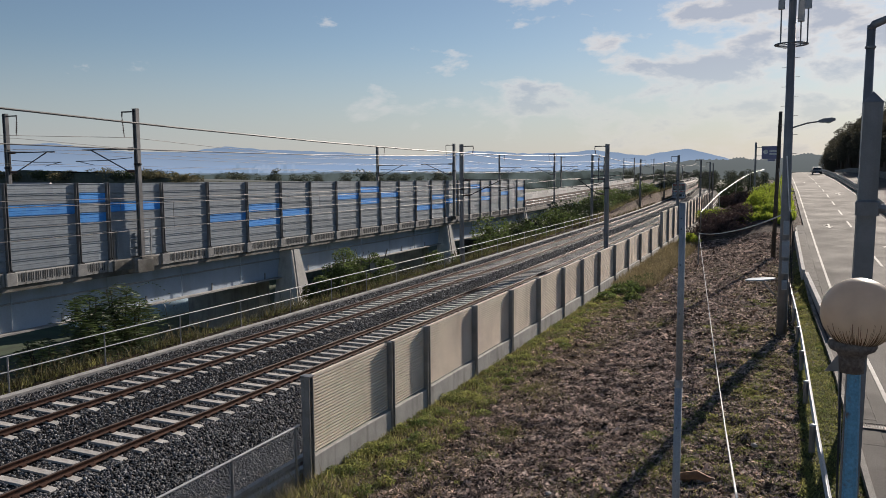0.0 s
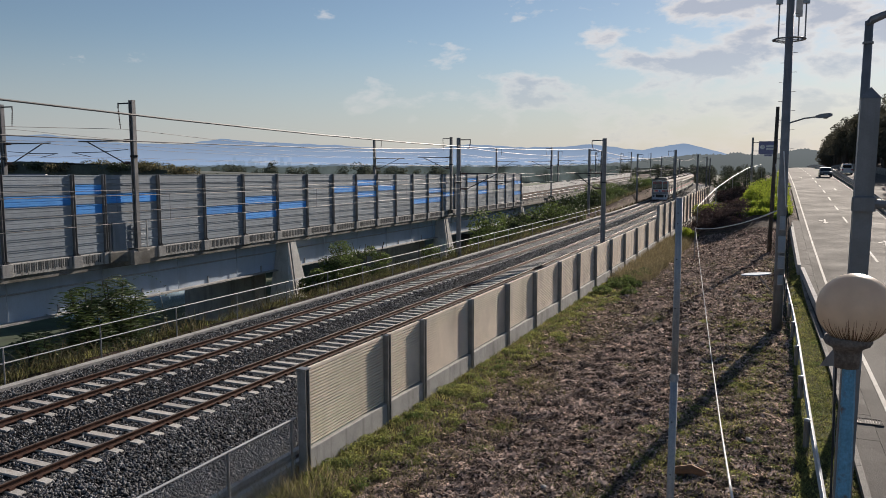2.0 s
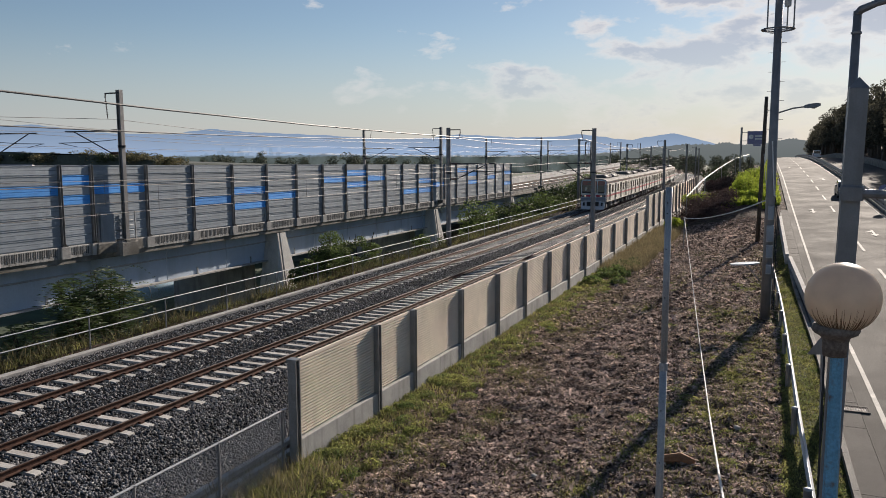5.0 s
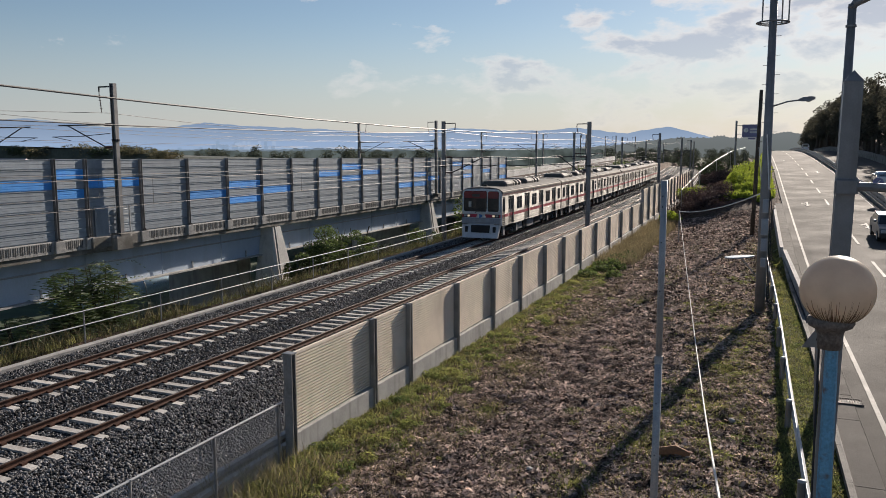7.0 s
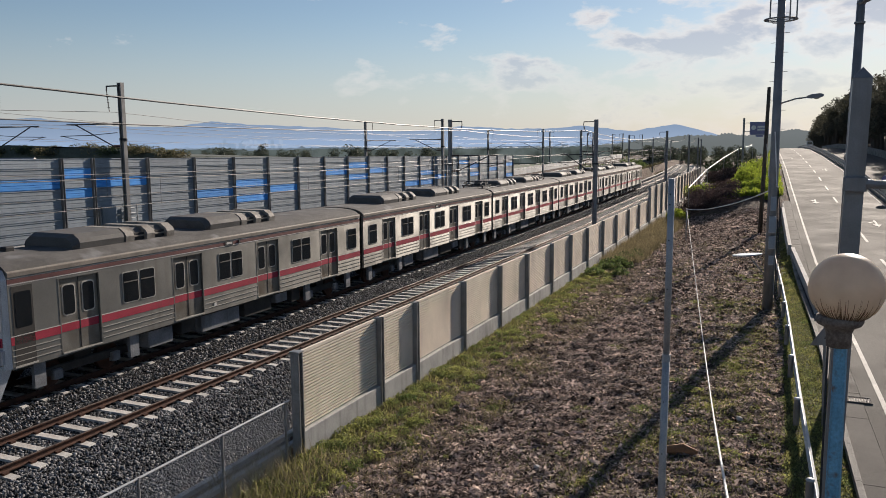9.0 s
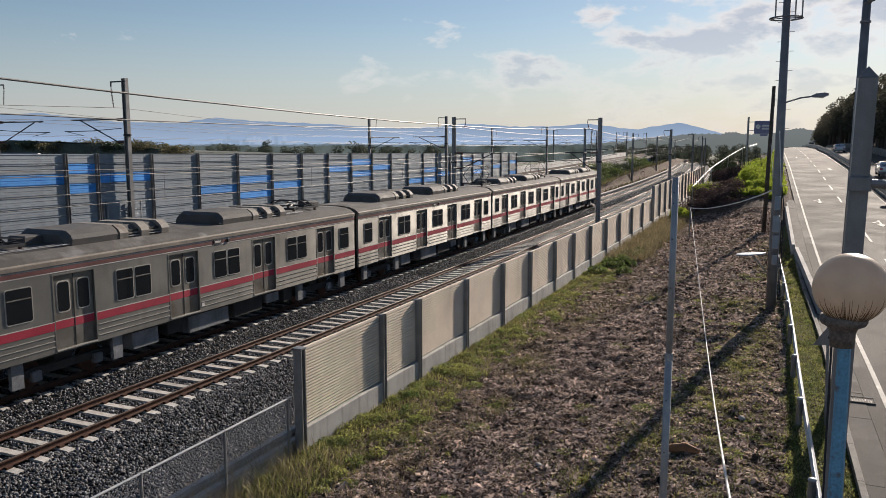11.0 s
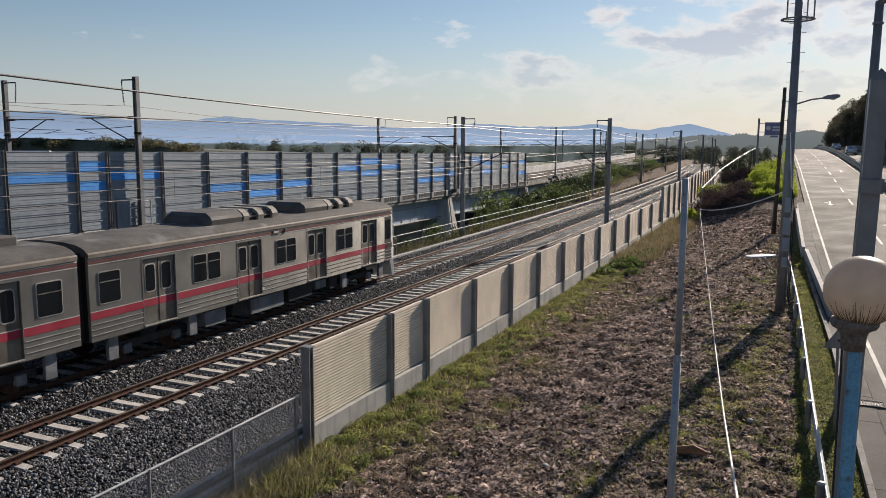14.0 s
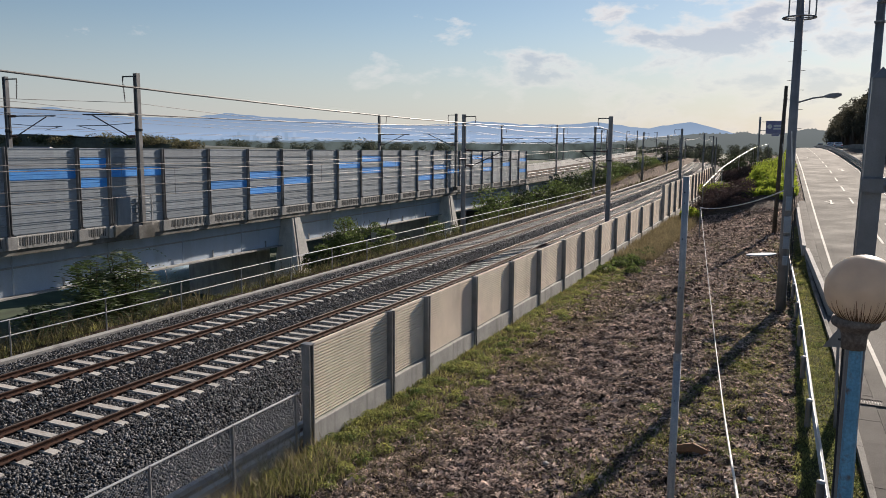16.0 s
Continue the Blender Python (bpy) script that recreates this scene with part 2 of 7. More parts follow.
    if transmit:
        tr = n.new("ShaderNodeBsdfTranslucent")
        l.new(c, tr.inputs["Color"])
        mix = n.new("ShaderNodeMixShader")
        mix.inputs[0].default_value = transmit
        l.new(b.outputs[0], mix.inputs[1])
        l.new(tr.outputs[0], mix.inputs[2])
        l.new(mix.outputs[0], n["Material Output"].inputs["Surface"])
    return m


def glow(name, col, strength):
    m = bpy.data.materials.new(name)
    m.use_nodes = True
    n, l = m.node_tree.nodes, m.node_tree.links
    n.remove(n["Principled BSDF"])
    e = n.new("ShaderNodeEmission")
    e.inputs[0].default_value, e.inputs[1].default_value = (*col, 1), strength
    l.new(e.outputs[0], n["Material Output"].inputs["Surface"])
    return m


def tinted_glass(name, col, rough=0.05):
    m = bpy.data.materials.new(name)
    m.use_nodes = True
    b = m.node_tree.nodes["Principled BSDF"]
    b.inputs["Base Color"].default_value = (*col, 1)
    b.inputs["Roughness"].default_value = rough
    b.inputs["Specular IOR Level"].default_value = 0.6
    return m

# ---- palette ----
M_SOIL = pbr("soil", (0.145, 0.103, 0.082), (0.048, 0.034, 0.028), 2.2, 0.97, bump=1.0, fine=34, deep=0.09, contrast=(0.35, 1.9), stain=((0.11, 0.105, 0.05), 0.35, 0.54, 0.5), spec=0.1)
M_PLAIN = pbr("field_green", (0.055, 0.08, 0.035), (0.032, 0.046, 0.022), 0.05, 0.95, bump=0.5, fine=0.6, contrast=(0.6, 1.4))
M_TURF = pbr("turf", (0.12, 0.125, 0.045), (0.05, 0.055, 0.022), 3.0, 0.95, bump=1.0, fine=30, deep=0.06, contrast=(0.4, 1.6), stain=((0.095, 0.07, 0.05), 1.6, 0.5, 0.9), spec=0.1)
M_CHIP = pbr("wood_chips", (0.66, 0.53, 0.455), (0.12, 0.085, 0.072), 1.8, 0.9, bump=0.3, fine=60, island=1.0, transmit=0.35, spec=0.25)
M_GRASS = pbr("grass", (0.29, 0.275, 0.10), (0.105, 0.125, 0.042), 1.3, 0.75, bump=0, fine=3, island=0.55, transmit=0.5)
M_DRY = pbr("dry_grass", (0.34, 0.28, 0.165), (0.17, 0.145, 0.08), 1.0, 0.85, bump=0, fine=4, island=0.45, transmit=0.3)
M_WEED = pbr("lineside_weed", (0.20, 0.165, 0.085), (0.06, 0.065, 0.03), 1.6, 0.85, bump=0, fine=4, island=0.7, transmit=0.3)
M_BRIGHT = pbr("bright_grass", (0.33, 0.38, 0.05), (0.20, 0.27, 0.035), 0.7, 0.7, bump=0, fine=3, island=0.35, transmit=0.55)
M_LEAF = pbr("leaf", (0.125, 0.165, 0.052), (0.05, 0.075, 0.024), 0.7, 0.6, bump=0, fine=4, island=0.55, transmit=0.5)
M_DARKLEAF = pbr("dark_leaf", (0.045, 0.065, 0.022), (0.022, 0.032, 0.013), 0.6, 0.7, bump=0, fine=4, island=0.5, transmit=0.2)
M_VINE = pbr("withered_vine", (0.115, 0.078, 0.072), (0.055, 0.038, 0.036), 1.0, 0.9, bump=0, fine=6, island=0.5, transmit=0.2)
M_BARK = pbr("bark", (0.10, 0.08, 0.06), (0.05, 0.04, 0.03), 6, 0.95, bump=0.8, fine=30)
# Near-black bed: shade of the gaps between stones is put into the colour.
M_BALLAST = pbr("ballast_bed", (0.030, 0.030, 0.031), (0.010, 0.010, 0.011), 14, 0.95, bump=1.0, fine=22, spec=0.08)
M_STONE = pbr("ballast_stone", (0.205, 0.205, 0.207), (0.05, 0.05, 0.052), 7.0, 0.85, bump=0.3, fine=50, island=0.95, spec=0.25)
M_RAIL = pbr("rusty_rail", (0.092, 0.042, 0.027), (0.05, 0.026, 0.02), 5, 0.75, 0.2, 0.3, 60, spec=0.3)
M_RAILTOP = pbr("polished_railhead", (0.11, 0.08, 0.066), (0.08, 0.06, 0.05), 3, 0.55, 0.5, 0.05, 90)
M_SLEEPER = pbr("sleeper_concrete", (0.56, 0.54, 0.51), (0.42, 0.395, 0.36), 5, 0.85, bump=0.3, fine=60, stain=((0.22, 0.155, 0.11), 3.0, 0.58, 0.6), random_piece=0.16, spec=0.2)
M_CONC = pbr("concrete", (0.42, 0.41, 0.39), (0.30, 0.29, 0.28), 1.2, 0.88, bump=0.3, fine=50, streak=((0.12, 0.115, 0.11), (3.0, 3.0, 0.35), 0.55))
M_CONCD = pbr("weathered_concrete", (0.25, 0.235, 0.215), (0.14, 0.132, 0.12), 1.5, 0.92, bump=0.5, fine=40, stain=((0.07, 0.065, 0.05), 0.9, 0.48, 0.75))
M_SLAB = pbr("footway_surface", (0.115, 0.106, 0.097), (0.08, 0.074, 0.068), 1.2, 0.95, bump=0.5, fine=60, stain=((0.055, 0.05, 0.042), 1.1, 0.55, 0.6), random_piece=0.06, spec=0.2)
M_WALL = pbr("wall_panel", (0.86, 0.75, 0.635), (0.73, 0.63, 0.53), 0.9, 0.85, bump=0.2, fine=70, streak=((0.24, 0.19, 0.15), (1.0, 1.0, 0.25), 0.35), random_piece=0.07, spec=0.2)
M_POST = pbr("galvanised_post", (0.30, 0.305, 0.315), (0.21, 0.215, 0.22), 3, 0.5, 0.6, 0.1, 60, streak=((0.13, 0.10, 0.08), (9, 9, 0.6), 0.4))
M_STEEL = pbr("grey_steel", (0.255, 0.25, 0.252), (0.185, 0.182, 0.185), 2, 0.5, 0.35, 0.06, 60, contrast=(0.93, 1.05), streak=((0.11, 0.095, 0.085), (8, 8, 0.5), 0.4))
M_GALV = pbr("bright_galvanised", (0.40, 0.415, 0.43), (0.31, 0.325, 0.34), 5, 0.55, 0.35, 0.08, 80)
M_DARK = pbr("dark_steel", (0.045, 0.047, 0.052), (0.028, 0.029, 0.032), 3, 0.6, 0.4, 0.1, 60)
M_BARRIER = pbr("barrier_panel", (0.265, 0.308, 0.355), (0.215, 0.25, 0.29), 0.9, 0.5, 0.1, 0.04, 30, contrast=(0.86, 1.10), streak=((0.14, 0.15, 0.165), (1.5, 1.5, 0.2), 0.4), random_piece=0.12)
M_BLUE = pbr("blue_strip", (0.045, 0.34, 0.86), (0.035, 0.27, 0.75), 0.8, 0.5, 0.0, 0.03, 30, contrast=(0.93, 1.06), streak=((0.10, 0.20, 0.40), (1.5, 1.5, 0.3), 0.3), random_piece=0.15)
M_GIRDER = pbr("girder_paint", (0.45, 0.53, 0.63), (0.39, 0.46, 0.55), 0.4, 0.55, 0.0, 0.03, 12, contrast=(0.95, 1.05), streak=((0.18, 0.19, 0.20), (0.8, 0.8, 0.12), 0.35))
M_ROAD = pbr("asphalt", (0.088, 0.081, 0.073), (0.064, 0.059, 0.054), 0.35, 0.92, bump=0.35, fine=90, streak=((0.058, 0.054, 0.05), (1.6, 0.02, 1.0), 0.7), spec=0.22)
M_PAINT = pbr("road_paint", (0.40, 0.385, 0.35), (0.24, 0.23, 0.21), 2.0, 0.8, bump=0.2, fine=60)
M_WIRE = pbr("overhead_wire", (0.20, 0.19, 0.185), (0.14, 0.135, 0.13), 2, 0.6, 0.2, 0.0, 20)
M_CABLE = pbr("white_cable", (0.72, 0.70, 0.68), (0.58, 0.56, 0.54), 2, 0.5, 0.0, 0.0, 20)
M_PORC = pbr("insulator", (0.10, 0.06, 0.05), (0.07, 0.045, 0.04), 3, 0.3, 0.0, 0.0, 20)


# ---- plan ----
def bend(y):
    """The railway's slow curve to the left."""
    y = min(y, 300.0)
    return -max(y - 20.0, 0.0) ** 2 / 5600.0


def edge(y):
    """The road's edge line."""
    return 2.72 - 0.0188 * min(y, 300.0) + 0.28 * (1 - smooth(26, 42, y))


ROAD_Y, ROAD_Z = (-300, 0, 30, 45, 60, 80, 113, 150, 190, 230, 300), (0.2, 0.3, 0.4, 0.75, 1.3, 2.2, 3.7, 4.9, 5.75, 6.0, 5.2)


def road_z(y):
    return float(np.interp(y, ROAD_Y, ROAD_Z))


def smooth(a, b, t):
    t = min(max((t - a) / (b - a), 0.0), 1.0)
    return t * t * (3 - 2 * t)


def ground_z(x, y):
    u = x - bend(y)
    rz = road_z(y) - 0.12
    far = smooth(300, 420, y)
    if u < -23.3:
        z = -0.35 - 3.2 * smooth(-23.3, -28.0, u) + 2.2 * smooth(70, 170, y) * smooth(-45, -30, u) - 1.7 * smooth(-29.0, -34.0, u) * smooth(-120, -75, u) * (1 - smooth(70, 120, y))
    elif u < -9.0:
        z = -0.52
    else:
        left = -0.48 + 1.1 * smooth(70, 120, y)
        right = min(rz, 0.18) if y < 40 else 0.06 + (rz - 0.06) * smooth(40, 110, y)
        s = smooth(-9.0, 0.5, u if y < 60 else x)
        z = left + (right - left) * s
        if y > 72:
            z += 1.3 * smooth(72, 82, y) * smooth(-9.5, -6, u) * smooth(0.3, -3, x) * (1 - smooth(95, 125, y))
        z += (rz - z) * smooth(edge(y) - 2.2, edge(y) - 0.9, x)
        h = x - edge(y) - 15.0
        if h > 0:
            z += 11.0 * smooth(0, 26, h) * smooth(60, 150, y)
    return z * (1 - far) + (-2.0) * far


def relief(x, y):
    """Small unevenness of the turned soil."""
    k = smooth(-9.0, -8.0, x) * (1 - smooth(0.0, 0.9, x)) * (1 - smooth(68, 76, y))
    return k * (0.10 * noise.noise((x * 0.7, y * 0.5, 0)) + 0.09 * noise.noise((x * 1.9, y * 1.5, 3)) + 0.05 * noise.noise((x * 4.3, y * 3.6, 8)))


# ---- ground ----
def build_ground():
    xs = [-4600, -2000, -800, -300, -150, -80, -60, -48, -40, -34, -30, -28, -27, -26, -25, -24, -23.3, -22.6, -18, -13, -11, -10, -9]
    xs += [-9 + 0.2 * i for i in range(1, 56)] + [2.5, 4, 6, 10, 14, 17, 20, 24, 28, 34, 42, 60, 120, 400, 1500, 4600]
    ys = [-250, -80, -40, -15, 0] + [0.25 * i for i in range(24, 160)] + [40 + i for i in range(40)] + [2 * i for i in range(40, 66)] + [140, 150, 165, 180, 200, 225, 250, 280, 310, 350, 420, 600, 1000, 2000, 4600]
    v = []
    for y in ys:
        for x in xs:
            xx = x + (bend(y) if -60 < x < -8.9 else 0)
            z = ground_z(xx, y)
            v.append((xx, y, z + relief(xx, y)))
    n = len(xs)
    f = [(j * n + i, j * n + i + 1, (j + 1) * n + i + 1, (j + 1) * n + i) for j in range(len(ys) - 1) for i in range(n - 1)]
    thing("ground", "bare brown soil and mulch with grassy patches", "ground", kind="structure", shape=Builder().add(v, f), material=M_SOIL, smooth=True)


build_ground()


def build_plain():
    """Green land left of the railway, a finger's width over the bare sheet."""
    xs, ys = [-4500, -1500, -500, -150, -80, -50, -40, -34, -31, -29, -28, -27, -26, -25, -24.2], [-200, 0, 20, 40, 60, 80, 100, 120, 140, 160, 180, 210, 250, 300, 420, 700, 1300, 2400, 4500]
    v = [((x + bend(y)) if x > -60 else x, y, ground_z(x + (bend(y) if x > -60 else 0), y) + 0.06) for y in ys for x in xs]
    n = len(xs)
    f = [(j * n + i, j * n + i + 1, (j + 1) * n + i + 1, (j + 1) * n + i) for j in range(len(ys) - 1) for i in range(n - 1)]
    thing("field", "overgrown green land beyond the railway", "field", kind="structure", shape=Builder().add(v, f), material=M_PLAIN, smooth=True)


build_plain()

STATIONS = [(-30, 0)] + [(y, 0) for y in range(0, 120, 6)] + [(y, 0) for y in range(120, 330, 10)]
STATIONS = [(bend(y), float(y), 0.0) for y, _ in STATIONS]


def build_road():
    ys = [-240, -40] + list(range(0, 300, 5))
    road = thing("road", "sunlit grey asphalt road climbing a rise, with worn wheel tracks", "road", kind="structure")
    for a, b, name in ((-0.45, 6.75, "carriageway"), (7.35, 14.6, "carriageway")):
        v = [(edge(y) + o, y, road_z(y) - d) for y in ys for o, d in ((a, 0.3), (a, 0), (a + (b - a) * 0.5, -0.04), (b, 0), (b, 0.3))]
        f = [(5 * j + i, 5 * j + i + 1, 5 * j + i + 6, 5 * j + i + 5) for j in range(len(ys) - 1) for i in range(4)]
        part(name, Builder().add(v, f), M_ROAD, road)

    def strip(o, w, y0, y1):
        k = max(2, int((y1 - y0) / 4) + 1)
        v = []
        for i in range(k):
            y = y0 + (y1 - y0) * i / (k - 1)
            crown = 0.04 * (1 - abs((o + 0.45) / 7.2 - 0.5) * 2)
            v += [(edge(y) + o - w / 2, y, road_z(y) + max(crown, 0) + 0.012), (edge(y) + o + w / 2, y, road_z(y) + max(crown, 0) + 0.012)]
        return Builder().add(v, [(2 * i, 2 * i + 1, 2 * i + 3, 2 * i + 2) for i in range(k - 1)])

    part("edge_line", strip(0.0, 0.12, -20, 290), M_PAINT, road, "worn white edge line")
    part("edge_line", strip(6.45, 0.14, -20, 290), M_PAINT, road)
    for i in range(26):
        part("lane_dash", strip(3.15, 0.15, 20 + 10.6 * i, 24.6 + 10.6 * i), M_PAINT, road, "" if i else "white lane dash")
    for o, y in ((1.5, 73.0), (4.6, 110.0), (1.5, 140.0), (4.6, 60.0)):
        x, w = edge(y) + o, Builder()
        def P(a, b):
            yy = y + b
            return (x + a, yy, road_z(yy) + 0.05)
        w.add([P(-0.07, 0), P(0.07, 0), P(0.07, 2.2), P(-0.07, 2.2)], [(0, 1, 2, 3)])
        w.add([P(-0.28, 0.1), P(0, -1.1), P(0.28, 0.1)], [(0, 1, 2)])
        w.add([P(-0.07, 1.7), P(-0.5, 1.0), P(-0.4, 0.7), P(-0.07, 1.3)], [(0, 1, 2, 3)])
        part("lane_arrow", w, M_PAINT, road, "white painted lane arrow")


build_road()


def build_roadside():
    pave = thing("pavement", "cracked grey concrete footway with weeds in its joints", "pavement", kind="structure")
    for i in range(34):
        y0, y1 = 6 + 2.0 * i, 6 + 2.0 * i + 1.992
        part("slab", Builder().add([(edge(y) - o, y, road_z(y) + h) for y in (y0, y1) for o in (1.0, 0.46) for h in (-0.2, 0.006 + 0.004 * ((i * 7) % 3))],
             [(0, 1, 3, 2), (4, 6, 7, 5), (0, 4, 5, 1), (2, 3, 7, 6), (1, 5, 7, 3)]), M_SLAB, pave)
    kerb = thing("kerb", "weathered concrete kerb between turf and footway", "kerb", kind="structure")
    for i in range(34):
        y0, y1 = 4 + 2 * i, 4 + 2 * i + 1.985
        part("kerb_stone", Builder().add([(edge(y) - o, y, road_z(y) + h) for y in (y0, y1) for o, h in ((1.13, -0.2), (1.13, 0.07), (1.03, 0.075), (1.0, 0.05), (1.0, -0.2))],
             [(0, 1, 2, 3, 4), (9, 8, 7, 6, 5), (0, 5, 6, 1), (1, 6, 7, 2), (2, 7, 8, 3), (3, 8, 9, 4)]), M_CONCD, kerb)
    ys = [4 + 0.8 * i for i in range(72)]
    v = [(edge(y) - o, y, ground_z(edge(y) - o, y) + (0.05 if k else -0.03)) for y in ys for k, o in enumerate((2.35 + 0.5 * noise.noise((0, y * 0.6, 7)), 2.0 + 0.2 * noise.noise((3, y * 0.9, 7)), 1.5, 1.12))]
    thing("verge", "short green turf strip beside the footway", "verge", kind="structure", smooth=True,
          shape=Builder().add(v, [(4 * j + i, 4 * j + i + 1, 4 * j + i + 5, 4 * j + i + 4) for j in range(len(ys) - 1) for i in range(3)]), material=M_TURF)
    for k, (p, q) in enumerate((((1.50, 31.8), (0.80, 46.2)), ((0.66, 47.0), (0.28, 66.0)))):
        d = Vector((q[0] - p[0], q[1] - p[1], 0)).normalized() * 0.09
        e = Vector((d.y, -d.x, 0))
        v = []
        for (x, y) in (p, q):
            for s in (-1, 1):
                v += [(x + s * e.x, y + s * e.y, ground_z(x, y) - 0.3), (x + s * e.x, y + s * e.y, road_z(y) + 0.42)]
        thing("low_wall", "low weathered concrete wall along the footway", "wall", "low walls", "structure",
              shape=Builder().add(v, [(0, 1, 3, 2), (4, 6, 7, 5), (0, 4, 5, 1), (2, 3, 7, 6), (1, 5, 7, 3)]), material=M_CONC)
    # drain grate in the gutter
    g = thing("drain_grate", "grey slotted drain grate set in the footway", "drain", at=pose(2.06, 21.4, road_z(21.4) + 0.02))
    part("frame", Builder().box(-0.3, 0.3, -0.24, -0.2, -0.03, 0.02).box(-0.3, 0.3, 0.2, 0.24, -0.03, 0.02).box(-0.3, -0.27, -0.2, 0.2, -0.03, 0.02).box(0.27, 0.3, -0.2, 0.2, -0.03, 0.02), M_SLAB, g)
    # Dark sheet just under the slats paints the shade of the hollow.
    part("pan", Builder().box(-0.27, 0.27, -0.2, 0.2, -0.03, -0.004), M_DARK, g, "dark sheet painting the gully's shade under the slats")
    for i in range(9):
        part("slat", Builder().box(-0.25 + i * 0.06, -0.215 + i * 0.06, -0.2, 0.2, -0.003, 0.014), M_SLAB, g)
    # guard rail on round posts
    line = [(1.07, 6.0), (0.95, 10.2), (0.84, 14.59), (0.71, 19.38), (0.62, 23.42), (0.54, 27.38), (0.44, 31.58), (0.31, 35.8), (0.16, 40.0), (0.0, 44.2), (-0.2, 48.4), (-0.4, 52.6)]
    gr = thing("guard_rail", "galvanised guard rail on round capped posts beside the grass", "guard rail")
    for x, y in line:
        z = ground_z(x, y)
        p = part("post", Builder().tube([(x - 0.1, y, z - 0.2), (x - 0.1, y, 0.86)], 0.07, 12), M_STEEL, gr)
        part("cap", Builder().ball((x - 0.1, y, 0.86), 0.078, 12, 6, 0.5), M_GALV, p, "pale domed post cap", True)
    prof = [(0.0, 0.42), (0.05, 0.46), (0.05, 0.53), (0.0, 0.575), (0.05, 0.62), (0.05, 0.69), (0.0, 0.73), (-0.008, 0.73), (0.035, 0.68), (0.035, 0.63), (-0.012, 0.575), (0.035, 0.52), (0.035, 0.47), (-0.008, 0.42)]
    part("beam", Builder().sweep(prof, [(x - 0.02, y, 0.08) for x, y in line]), M_GALV, gr, "pale corrugated steel beam")
    # median rail
    md = thing("median_barrier", "dark steel crash barrier along the middle of the road", "crash barrier")
    ys = [20 + 4 * i for i in range(64)]
    for y in ys:
        x, z = edge(y) + 7.05, road_z(y)
        part("post", Builder().box(x - 0.06, x + 0.06, y - 0.05, y + 0.05, z - 0.3, z + 0.85), M_STEEL, md)
    for o in (-0.12, 0.10):
        for h in (0.42, 0.78):
            part("beam", Builder().sweep([(0, 0), (0.03, 0.03), (0.03, 0.23), (0, 0.26), (-0.02, 0.2), (-0.02, 0.06)], [(edge(y) + 7.05 + o, y, road_z(y) + h - 0.13) for y in ys]), M_STEEL, md)
    part("footing", Builder().sweep([(-0.22, -0.3), (-0.22, 0.14), (-0.15, 0.2), (0.15, 0.2), (0.22, 0.14), (0.22, -0.3)], [(edge(y) + 7.05, y, road_z(y)) for y in ys]), M_CONCD, md)
    rw = thing("retaining_wall", "low grey retaining wall under the wooded slope", "wall", kind="structure",
               shape=Builder().sweep([(0, -0.5), (0, 1.1), (0.3, 1.1), (0.3, -0.5)], [(edge(y) + 14.9, y, road_z(y)) for y in range(0, 300, 10)]), material=M_CONCD)


build_roadside()

# ---- railway ----
TRACKS = (-19.66, -15.77)


